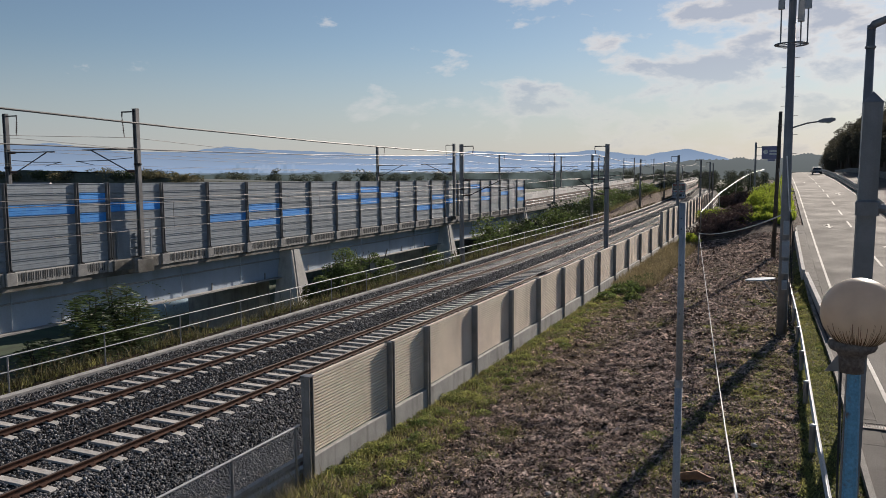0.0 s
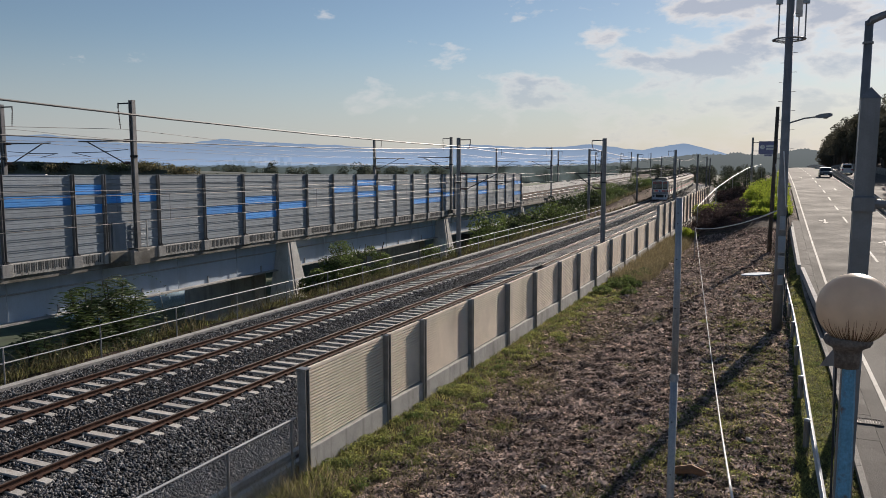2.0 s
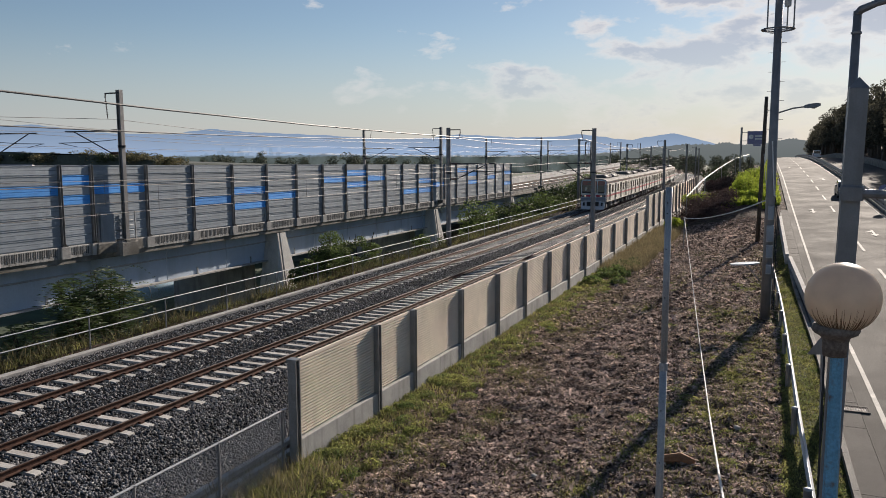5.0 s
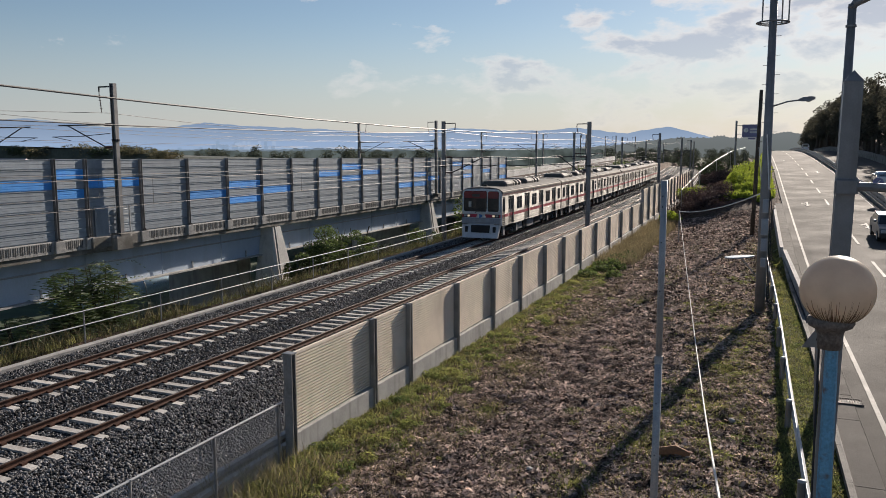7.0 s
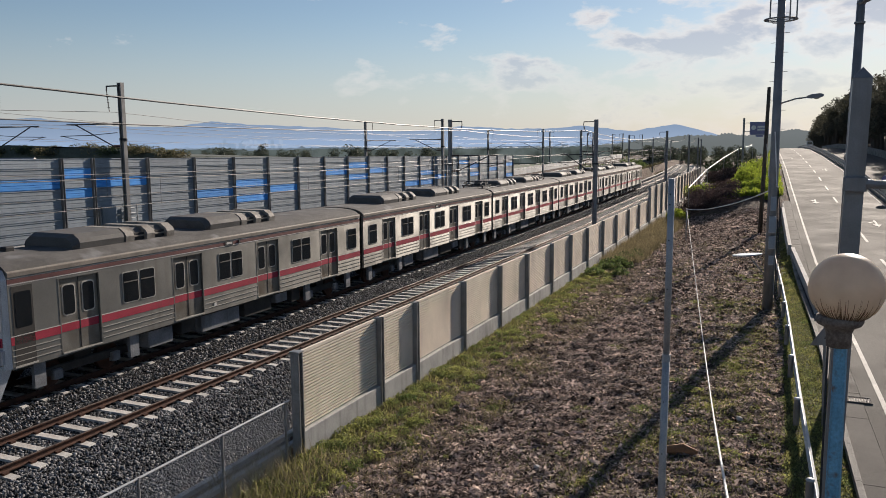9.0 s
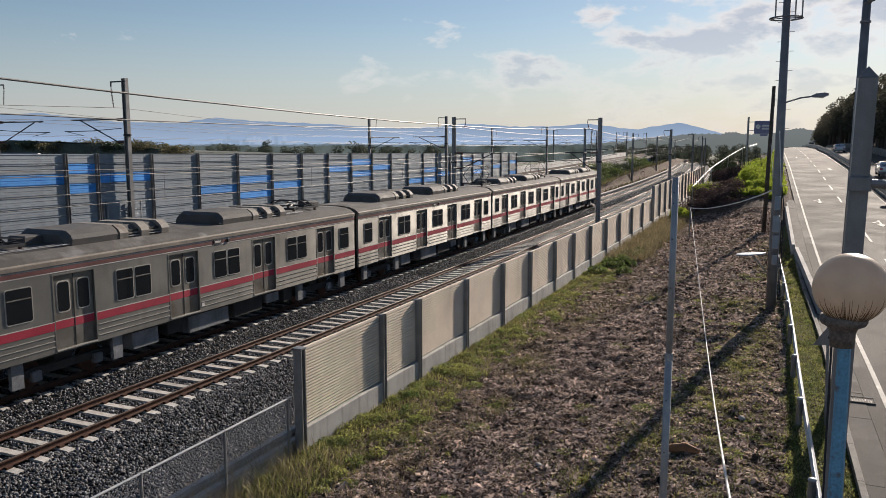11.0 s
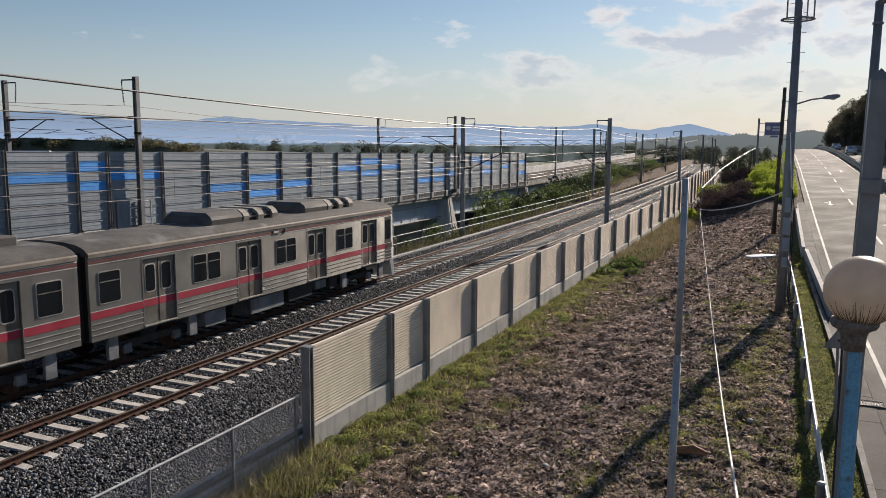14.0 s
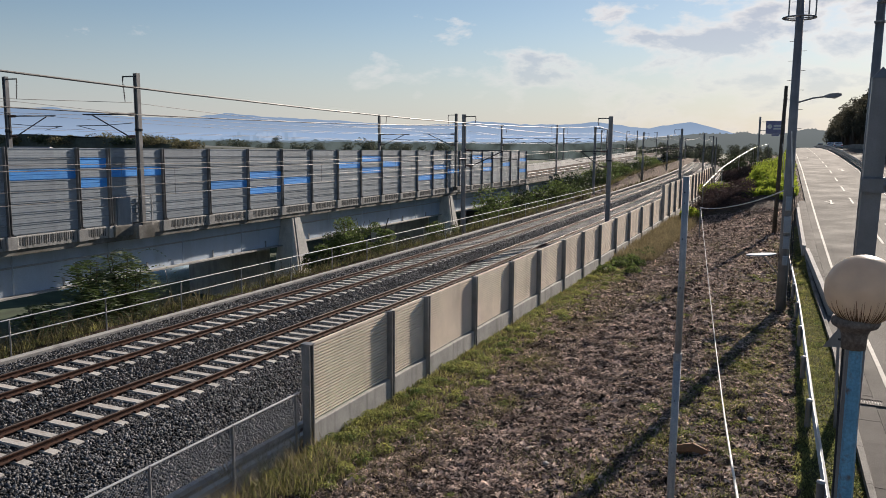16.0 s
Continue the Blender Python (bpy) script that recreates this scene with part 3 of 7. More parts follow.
def build_track():
    bed = thing("ballast_bed", "crushed-stone ballast bed under two tracks, near-black for shade between stones", "ballast", kind="structure",
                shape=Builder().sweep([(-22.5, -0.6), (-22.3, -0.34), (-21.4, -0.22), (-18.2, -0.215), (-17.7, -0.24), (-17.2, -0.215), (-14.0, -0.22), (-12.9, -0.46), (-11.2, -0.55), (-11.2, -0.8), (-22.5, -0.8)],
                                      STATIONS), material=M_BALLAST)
    for t, c in enumerate(TRACKS):
        tr = thing("railway_track", "rusty steel rails on pale concrete sleepers in ballast", "railway track", "parallel tracks", "structure")
        for s in (-0.75, 0.75):
            x = c + s
            rail = part("rail", Builder().sweep([(x - 0.07, -0.155), (x - 0.07, -0.135), (x - 0.012, -0.12), (x - 0.012, -0.045), (x - 0.035, -0.035), (x - 0.035, -0.006),
                                                 (x + 0.035, -0.006), (x + 0.035, -0.035), (x + 0.012, -0.045), (x + 0.012, -0.12), (x + 0.07, -0.135), (x + 0.07, -0.155)], STATIONS), M_RAIL, tr, "" if s > 0 else "rusty brown rail")
            part("railhead", Builder().sweep([(x - 0.03, -0.006), (x - 0.022, 0.0), (x + 0.022, 0.0), (x + 0.03, -0.006)], STATIONS), M_RAILTOP, rail, "worn bright running surface")
        ring = [(-1.2, -0.34), (-1.2, -0.20), (-1.17, -0.175), (-0.45, -0.165), (0.45, -0.165), (1.17, -0.175), (1.2, -0.20), (1.2, -0.34)]
        sl = Builder().sweep(ring, [(0, -0.105, 0), (0, 0.105, 0)]).mesh("sleeper", M_SLEEPER)
        clip = Builder()
        for s in (-0.75, 0.75):
            for d in (-0.11, 0.11):
                clip.box(s + d - 0.05, s + d + 0.05, -0.07, 0.07, -0.165, -0.115)
        clips = clip.mesh("rail_clip", M_RAIL)
        for i in range(170):
            y = 12.22 + 0.6685 * i - 8 * 0.6685
            a = math.degrees(math.atan(max(y - 20, 0) / 2800))
            o = part("sleeper", sl, M_SLEEPER, tr, "" if i else "pale concrete sleeper", at=pose(c + bend(y), y, 0.004 * ((i * 5) % 4) - 0.006, 0, 0, a + 0.25 * ((i * 7) % 5 - 2)))
            if y < 45:
                part("rail_clip", clips, M_RAIL, o)
        rest = Builder()
        for i in range(170, 430):
            y = 12.22 + 0.6685 * i - 8 * 0.6685
            b = bend(y) + c
            rest.box(b - 1.2, b + 1.2, y - 0.105, y + 0.105, -0.3, -0.185)
        tagged(part("sleeper_row", rest, M_SLEEPER, tr), kind="stuff")
    thing("trackside_kerb", "grey concrete kerb along the ballast edge", "kerb", kind="structure",
          shape=Builder().sweep([(-22.75, -0.8), (-22.75, -0.27), (-22.7, -0.25), (-22.5, -0.25), (-22.47, -0.28), (-22.47, -0.8)], STATIONS), material=M_CONC)
    thing("cable_trough", "pale concrete drain channel beside the ballast", "drain channel", kind="structure",
          shape=Builder().sweep([(-11.2, -0.8), (-11.2, -0.42), (-11.05, -0.42), (-11.05, -0.6), (-10.75, -0.6), (-10.75, -0.42), (-10.6, -0.42), (-10.6, -0.8)], STATIONS), material=M_CONC)
    # little marker post between the tracks
    for y in (83.0, 47.0):
        x = -17.72 + bend(y) if y > 60 else -13.3
        m = thing("marker_post", "small grey trackside marker post in the ballast", "marker post", "marker posts", at=pose(x, y, -0.3))
        part("stake", Builder().box(-0.04, 0.04, -0.04, 0.04, 0, 0.85, 0.01), M_CONC, m)
        part("plate", Builder().box(-0.1, 0.1, -0.055, -0.04, 0.6, 0.85), M_POST, m)


build_track()

# hand rail by the track
def build_handrail():
    hr = thing("trackside_railing", "two-rail galvanised pipe railing beside the track", "railing")
    ys = [9 + 3.9 * i for i in range(27)]
    for y in ys:
        part("post", Builder().tube([(-23.0 + bend(y), y, -0.5), (-23.0 + bend(y), y, 0.88)], 0.028, 8), M_POST, hr)
    for z in (0.88, 0.36):
        part("rail", Builder().tube([(-23.0 + bend(y), y, z) for y in ys], 0.024, 8), M_GALV, hr, "pale pipe rail")


build_handrail()


# ---- boundary wall ----
def build_wall():
    w = thing("wall_railway", "beige ribbed panel wall between dark posts on concrete footings", "wall", kind="structure")
    posts = [14.83, 18.89, 21.24, 25.19, 29.12, 32.84, 36.97, 40.84, 44.93, 49.51, 54.2, 59.3, 64.53, 70.08]
    tall = [70.9 + 4.4 * i for i in range(17)]
    for k, ps in enumerate((posts, tall)):
        top = 2.02 if k == 0 else 3.1
        for i, y in enumerate(ps):
            x = -10.12 + bend(y)
            r = 0.09
            z0 = -0.7
            b = Builder().box(x - 0.10, x + 0.12, y - r, y - r + 0.03, z0, top).box(x - 0.10, x + 0.12, y + r - 0.03, y + r, z0, top).box(x - 0.02, x + 0.03, y - r + 0.03, y + r - 0.03, z0, top)
            if i == 0 and k == 0:
                b.box(x - 0.12, x + 0.14, y - r - 0.02, y + r + 0.02, top, top + 0.03)
            p = part("post", b, M_POST, w, "grey steel wall post")
            if i + 1 < len(ps):
                y1 = ps[i + 1] - 0.06
                y0 = y + (0.1 if r < 0.1 else 0.11)
                xa, xb = x - 0.06, -10.12 + bend(y1) - 0.06
                n = int((top - 0.14) / 0.075)
                ring = []
                for j in range(n):
                    z = 0.09 + j * 0.075
                    ring += [(-0.02, z), (-0.02, z + 0.022), (0.03, z + 0.03), (0.03, z + 0.069)]
                ring += [(0.03, top - 0.03), (-0.04, top - 0.03), (-0.04, 0.09)]
                part("panel", Builder().sweep(ring, [(xa, y0, 0), (xb, y1, 0)]), M_WALL, w, "" if i else "beige horizontally ribbed panel")
                part("footing", Builder().sweep([(-0.09, -0.9), (-0.09, 0.08), (0.07, 0.08), (0.085, 0.06), (0.085, -0.9)], [(xa + 0.05, y0, 0), (xb + 0.05, y1, 0)]), M_CONC, w, "" if i else "stained concrete footing")


build_wall()


def build_chainlink():
    f = thing("chain_link_fence", "galvanised chain-link fence with pipe frame beside the ballast", "fence")
    x, ys = -10.1, [14.3, 12.1, 9.85, 7.5, 5.2]
    for y in ys:
        part("post", Builder().tube([(x, y, -0.8), (x, y, 1.0)], 0.03, 8), M_POST, f)
    part("top_rail", Builder().tube([(x, 14.45, 0.98), (x, 5.0, 0.98)], 0.026, 8), M_GALV, f, "pale pipe top rail")
    wires = Builder()
    z0, z1, step = -0.55, 0.94, 0.085
    h = z1 - z0
    y = 5.0 - h
    while y < 14.4:
        for s in (1, -1):
            a, b = (y, y + h) if s > 0 else (y + h, y)
            pts = []
            for q, zz in ((a, z0), (b, z1)):
                pts.append((q, zz))
            (qa, za), (qb, zb) = pts
            def cut(lim, qa, za, qb, zb):
                t = (lim - qa) / (qb - qa)
                return lim, za + (zb - za) * t
            lo, hi = 5.0, 14.45
            if max(qa, qb) <= lo or min(qa, qb) >= hi:
                continue
            if qa < lo: qa, za = cut(lo, qa, za, qb, zb)
            if qb < lo: qb, zb = cut(lo, qa, za, qb, zb)
            if qa > hi: qa, za = cut(hi, qa, za, qb, zb)
            if qb > hi: qb, zb = cut(hi, qa, za, qb, zb)
            wires.bar((x + 0.004 * s, qa, za), (x + 0.004 * s, qb, zb), 0.005, 0.005)
        y += step
    tagged(part("wire_mesh", wires, M_GALV, f, "diamond wire mesh"), kind="stuff")


build_chainlink()


# ---- viaduct ----
def via_x(y):
    return -32.29 - 0.046 * (y - 23.9)


def via_z(y):
    return float(np.interp(y, (-60, 109, 154, 232, 330), (0.81, -0.82, -0.6, 0.2, 1.0)))


VIA = [(via_x(y), float(y), via_z(y)) for y in (-30, 0, 19, 46, 73, 100, 127, 154, 181, 208, 235, 262, 290, 330)]


# Paler than the other concrete: sunlight on the piers is put into the colour.
M_PIER = pbr("sunlit_pier_concrete", (0.64, 0.62, 0.58), (0.50, 0.485, 0.455), 1.0, 0.88, bump=0.3, fine=50, streak=((0.22, 0.21, 0.20), (3.0, 3.0, 0.35), 0.45))


def build_viaduct():
    v = thing("viaduct", "grey steel-girder railway viaduct on concrete piers", "viaduct", kind="structure")
    part("deck", Builder().sweep([(0.06, 1.72), (0.06, 1.42), (-0.5, 1.34), (-10.0, 1.34), (-10.5, 1.42), (-10.5, 1.72)], VIA), M_CONCD, v, "stained concrete deck")
    for o in (-0.9, -5.2, -9.9):
        g = part("girder", Builder().sweep([(o - 0.02, 1.34), (o - 0.02, -0.6), (o + 0.02, -0.6), (o + 0.02, 1.34)], VIA), M_GIRDER, v, "grey painted steel girder")
        # Near flange takes pale concrete to paint in the sun on its ledge.
        part("flange", Builder().sweep([(o - 0.3, -0.6), (o - 0.3, -0.68), (o + 0.42, -0.68), (o + 0.42, -0.6)], VIA), M_CONC if o > -2 else M_GIRDER, g, "bottom flange, painted as sunlit on the near girder")
        if o > -2:
            part("conduit", Builder().tube([(x + o + 0.09, y, z + 0.72) for x, y, z in VIA], 0.05, 8), M_GALV, g, "pale conduit pipe")
            for i in range(34):
                y = 21.6 + 5.85 * i
                part("stiffener", Builder().box(via_x(y) + o + 0.02, via_x(y) + o + 0.09, y - 0.05, y + 0.05, -0.6 + via_z(y), -0.15 + via_z(y)), M_GALV, g)
                part("stiffener", Builder().box(via_x(y) + o + 0.02, via_x(y) + o + 0.07, y + 2.87, y + 2.9, -0.6 + via_z(y), 1.33 + via_z(y)), M_GIRDER, g)
    for y in (-14.5, 16.4, 47.6, 79.0, 110.5, 142, 173, 204):
        x, z = via_x(y), via_z(y)
        zb = -6.0
        p = part("pier", Builder().add([(x - 0.9 + a, y + b, zz) for zz, w, d in ((zb, 2.1, 2.0), (1.34 + z, 0.55, 1.0)) for a, b in ((0, -w), (d, -w * 0.9), (d, w * 0.9), (0, w))],
                                       [(3, 2, 1, 0), (4, 5, 6, 7), (0, 1, 5, 4), (1, 2, 6, 5), (2, 3, 7, 6), (3, 0, 4, 7)]), M_PIER, v, "tapered concrete pier")
        part("pier_wall", Builder().box(x - 9.6, x - 2.8, y - 0.8, y + 0.8, zb, 0.0 + z, 0.15), M_CONC, p, "broad concrete pier wall")
        part("crosshead", Builder().box(x - 10.2, x - 0.92, y - 0.95, y + 0.95, 0.0 + z, 0.9 + z, 0.1), M_CONCD, p)
        part("down_pipe", Builder().tube([(x + 1.12, y - 0.5, zb + 0.4), (x + 0.18, y - 0.35, 1.4 + z)], 0.06, 8), M_POST, p)
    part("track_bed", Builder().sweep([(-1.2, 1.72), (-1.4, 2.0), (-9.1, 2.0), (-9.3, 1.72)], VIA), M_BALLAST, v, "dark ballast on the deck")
    for c in (-3.2, -7.2):
        for s in (-0.75, 0.75):
            part("rail", Builder().sweep([(c + s - 0.04, 2.0), (c + s - 0.04, 2.18), (c + s + 0.04, 2.18), (c + s + 0.04, 2.0)], VIA), M_RAIL, v, "rusty rail")
    for i in range(70):
        y0 = 20 + 4 * i
        x, z = via_x(y0) - 10.4, via_z(y0)
        part("parapet_panel", Builder().box(x - 0.08, x + 0.08, y0 + 0.06, y0 + 3.95, 1.72 + z, 3.15 + z), M_PARAPET, v, "" if i else "pale parapet panel")
    part("parapet", Builder().sweep([(-0.12, 1.72), (-0.12, 2.1), (-0.3, 2.1), (-0.3, 1.72)], [(via_x(y), float(y), via_z(y)) for y in (112, 154, 208, 262, 330)]), M_CONCD, v)
    for i in range(30):
        y = 112 + 4 * i
        x, z = via_x(y) - 0.2, via_z(y)
        part("railing_post", Builder().tube([(x, y, 2.1 + z), (x, y, 3.0 + z)], 0.03, 6), M_POST, v)
    for h in (2.55, 3.0):
        part("railing_bar", Builder().tube([(via_x(y) - 0.2, y, h + via_z(y)) for y in (112, 150, 190, 228)], 0.025, 6), M_POST, v)


M_PARAPET = pbr("parapet_panel", (0.84, 0.83, 0.79), (0.74, 0.72, 0.68), 0.6, 0.8, bump=0.1, fine=20, random_piece=0.12)
build_viaduct()


def build_barrier():
    nb = thing("noise_barrier", "tall grey noise barrier of steel panels with blue strips", "noise barrier")
    blue = {0: (2,), 1: (1, 3), 2: (2,), 4: (4,), 5: (3, 5), 6: (4,), 8: (2,), 9: (1, 3), 10: (2,), 12: (5,), 13: (3, 5), 14: (4,), 16: (1,), 17: (2, 4), 19: (3,), 21: (2, 5)}
    us = [-16, -12, -8, -4, 0, 4, 6] + [10 + 4 * i for i in range(20)]
    ring = [(-0.05, 0.0), (0.015, 0.0), (0.015, 0.03), (0.052, 0.045), (0.052, 0.13), (0.044, 0.137), (0.052, 0.144), (0.052, 0.235), (0.030, 0.245), (0.052, 0.262), (0.052, 0.35), (0.044, 0.357), (0.052, 0.364), (0.052, 0.44), (0.078, 0.455), (0.078, 0.488), (-0.05, 0.492)]
    meshes = {}
    dx = -0.046
    for w in (4, 2):
        for kind, m in (("panel", M_BARRIER), ("blue_panel", M_BLUE)):
            meshes[w, kind] = Builder().sweep(ring, [(dx * 0.13, 0.13, 0), (dx * (w - 0.13), w - 0.13, -0.0097 * (w - 0.26))]).mesh(kind, m)
        bal = Builder().sweep([(-0.1, -0.62), (-0.1, -0.02), (0.10, -0.02), (0.14, -0.06), (0.14, -0.62)], [(dx * 0.32, 0.32, 0), (dx * (w - 0.32), w - 0.32, -0.0097 * (w - 0.6))])
        # Raised dark bars of uneven length run upright along the base.
        dark_bars = Builder()
        for j in range(int((w - 0.8) / 0.13)):
            y = 0.42 + 0.13 * j
            dark_bars.box(dx * y + 0.13, dx * y + 0.148, y, y + 0.03 + 0.02 * ((j * 5) % 3), -0.46 - 0.03 * ((j * 7) % 3), -0.10)
        meshes[w, "dark_bars"] = dark_bars.mesh("dark_bars", M_DARK)
        meshes[w, "base"] = bal.mesh("base", M_BASE)
    for k, u in enumerate(us):
        y = 23.885 + u
        x, z = via_x(y), 6.315 + via_z(y)
        b = Builder()
        for q in (-0.075, 0.055):
            b.box(x - 0.10, x + 0.165, y + q, y + q + 0.02, z - 4.05, z + 0.03)
        b.box(x + 0.02, x + 0.05, y - 0.055, y + 0.055, z - 4.05, z + 0.03)
        p = part("post", b, M_STEEL, nb, "dark steel post")
        part("pedestal", Builder().box(x - 0.12, x + 0.24, y - 0.28, y + 0.28, z - 4.62, z - 4.02, 0.03), M_CONC, p, "stained concrete pedestal")
        part("bolt", Builder().box(x + 0.17, x + 0.22, y - 0.16, y + 0.16, z - 4.02, z - 3.97).box(x + 0.17, x + 0.2, y - 0.1, y - 0.04, z - 3.97, z - 3.9).box(x + 0.17, x + 0.2, y + 0.04, y + 0.1, z - 3.97, z - 3.9), M_DARK, p)
        if k + 1 < len(us):
            w = us[k + 1] - u
            bay = k - 4
            for r in range(8):
                kind = "blue_panel" if bay in blue and r in blue[bay] else "panel"
                part(kind, meshes[w, kind], None, nb, {"panel": "", "blue_panel": "sky-blue steel panel"}[kind], at=pose(x, y, z - 0.5 * (r + 1)))
            part("base", meshes[w, "base"], None, nb, "" if k else "streaked concrete base with dark bars", at=pose(x, y, z - 4.0))
            tagged(part("slot_strip", meshes[w, "dark_bars"], None, nb, at=pose(x, y, z - 4.0)), kind="stuff")


M_BASE = pbr("barrier_base", (0.38, 0.375, 0.36), (0.26, 0.255, 0.245), 1.5, 0.9, bump=0.3, fine=40, streak=((0.05, 0.05, 0.05), (7.0, 7.0, 0.4), 0.8))
build_barrier()

# service platform and cabinet by the viaduct's mast
def build_platform():
    y = 31.85
    x, z = via_x(y), via_z(y)
    c = thing("platform_cabinet", "grey steel service cabinet fixed against the noise barrier", "cabinet", at=pose(x + 0.09, y - 1.0, 2.3 + z))
    part("body", Builder().box(0, 0.16, -0.55, 0.35, 0, 1.55, 0.03), M_BARRIER, c)
    part("door", Builder().box(0.16, 0.18, -0.5, 0.3, 0.08, 1.47), M_BARRIER, c)
    part("frame_bar", Builder().box(0.0, 0.12, -0.75, -0.65, -0.2, 1.5), M_STEEL, c)
    b = thing("mast_bracket", "concrete bracket carrying a mast off the viaduct's edge", "bracket", shape=Builder().box(x - 0.2, x + 0.72, y - 0.75, y + 0.6, 1.5 + z, 2.3 + z, 0.12).box(x - 0.2, x + 0.42, y - 2.0, y + 1.2, 1.72 + z, 2.3 + z, 0.06), material=M_CONCD)
    l = thing("access_ladder", "short pale steel ladder on the mast's platform", "ladder", at=pose(x + 0.16, y + 0.6, 2.3 + z))
    for s in (-0.3, 0.3):
        part("stile", Builder().box(-0.03, 0.03, s - 0.03, s + 0.03, 0, 1.5), M_GALV, l)
    for i in range(5):
        part("rung", Builder().tube([(0, -0.3, 0.2 + 0.28 * i), (0, 0.3, 0.2 + 0.28 * i)], 0.016, 6), M_GALV, l)


build_platform()


# ---- overhead line ----
def catenary_mast(x, y, z0, top, side, reach, zc, steel, h_beam, drop, label, group):
    """A mast with a feeder arm, a hanging insulator and a cantilever that holds messenger and contact wire. side: +1 or -1 along x."""
    m = thing("catenary_mast", label, "catenary mast", group, at=pose(x, y, z0))
    h = top - z0
    if h_beam:
        b = Builder()
        b.box(-0.13, -0.10, -0.12, 0.12, 0, h).box(0.10, 0.13, -0.12, 0.12, 0, h).box(-0.10, 0.10, -0.02, 0.02, 0, h)
    else:
        b = Builder().tube([(0, 0, 0), (0, 0, h)], [0.19, 0.165], 14)
    part("mast", b, steel, m, smooth=False)
    part("base_plate", Builder().box(-0.35, 0.35, -0.35, 0.35, -0.3, 0.06, 0.03), M_CONCD, m)
    part("collar", Builder().tube([(0, 0, h * 0.62), (0, 0, h * 0.62 + 0.12)], 0.21, 12).box(-0.24, 0.24, -0.04, 0.04, h * 0.62 + 0.02, h * 0.62 + 0.1), M_DARK, m)
    arm = part("feeder_arm", Builder().bar((0, 0, h - 0.16), (side * 1.0, 0, h - 0.16), 0.07, 0.07).bar((side * 0.97, 0, h - 0.14), (side * 1.0, 0, h - 0.4), 0.05, 0.05), M_DARK, m)
    ins = Builder().tube([(side * 1.0, 0, h - 0.35), (side * 0.88, 0, h - 0.35 - drop)], 0.022, 6)
    for i in range(6):
        t = 0.2 + 0.12 * i
        c = Vector((side * (1.0 - 0.12 * t), 0, h - 0.35 - drop * t))
        ins.tube([c, c - Vector((0, 0, 0.03))], [0.07, 0.03], 8)
    part("insulator", ins, M_PORC, arm, "brown stacked insulator")
    zc = zc - z0
    zm = zc + 0.72
    can = part("cantilever", Builder().tube([(side * 0.75, 0, zm + 0.12), (side * reach * 1.02, 0, zm + 0.12)], 0.035, 8)
               .tube([(side * 0.7, 0, zc - 0.35), (side * reach * 0.85, 0, zm + 0.1)], 0.035, 8).tube([(side * 0.4, 0, zm - 0.35), (side * reach * 0.62, 0, zc + 0.25)], 0.02, 6)
               .tube([(side * reach * 0.55, 0, zc + 0.25), (side * reach * 1.15, 0, zc + 0.22)], 0.024, 6), M_DARK, m, "dark tubular cantilever")
    part("steady_arm", Builder().tube([(side * reach * 1.12, 0, zc + 0.22), (side * reach * 0.98, 0, zc + 0.12), (side * reach * 0.8, 0, zc)], 0.018, 6), M_DARK, can)
    for zz in (zm + 0.12, zc - 0.35):
        rod = Builder()
        rod.tube([(side * 0.16, 0, zz), (side * 0.75, 0, zz)], 0.05, 8)
        for i in range(5):
            rod.tube([(side * (0.3 + 0.08 * i), 0, zz), (side * (0.33 + 0.08 * i), 0, zz)], 0.085, 8)
        part("rod_insulator", rod, M_PORC, can, "dark ribbed rod insulator")
    part("hinge_post", Builder().box(side * 0.16 - 0.04, side * 0.16 + 0.04, -0.05, 0.05, zc - 0.5, zm + 0.3), M_DARK, can)
    return m


R_MASTS, L_MASTS, V_NEAR, V_FAR = (2.0, 61.2, 111.5, 158.0, 205.0, 252.0, 295.0), (6.0, 56.4, 104.0, 150.0, 198.0, 246.0, 292.0), (-16.0, 31.85, 80.0, 127.5, 175.0, 223.0, 270.0), (-16.0, 32.9, 83.7, 133.0, 182.0, 231.0, 280.0)
for y in R_MASTS:
    catenary_mast(-13.05 + bend(y), y, -0.35, 8.8, -1, 2.7, 5.25, M_STEEL, False, 0.55, "grey steel catenary mast beside the railway wall", "railway masts")
for y in L_MASTS:
    catenary_mast(-23.45 + bend(y), y, -0.45, 8.85, 1, 3.8, 5.25, M_STEEL, False, 0.5, "grey steel catenary mast behind the trackside railing", "railway masts")
for y in V_NEAR:
    x, z = via_x(y), via_z(y)
    catenary_mast(x + 0.36, y, 2.3 + z, 10.27 + z * 0.8, -1, 4.0, 7.3 + z, M_STEEL, True, 1.15, "dark steel mast on the viaduct's near edge", "viaduct masts")
for y in V_FAR:
    x, z = via_x(y), via_z(y)
    catenary_mast(x - 11.2, y, 1.7 + z, 10.5 + z, 1, 4.0, 7.3 + z, M_STEEL, True, 1.0, "dark steel mast on the viaduct's far edge", "viaduct masts")


def wire(label, pts, sag, r, material, group, mid=7):
    """One wire over all its supports, hanging by sag between them."""
    path = []
    for (a, b) in zip(pts[:-1], pts[1:]):
        for i in range(mid):
            t = i / mid
            p = Vector(a).lerp(Vector(b), t)
            s = sag(a, b) if callable(sag) else sag
            p.z -= 4 * s * t * (1 - t)
            path.append(p)
    path.append(Vector(pts[-1]))
    return thing("overhead_wire", label, "wire", group, shape=Builder().tube(path, r, 6), material=material)


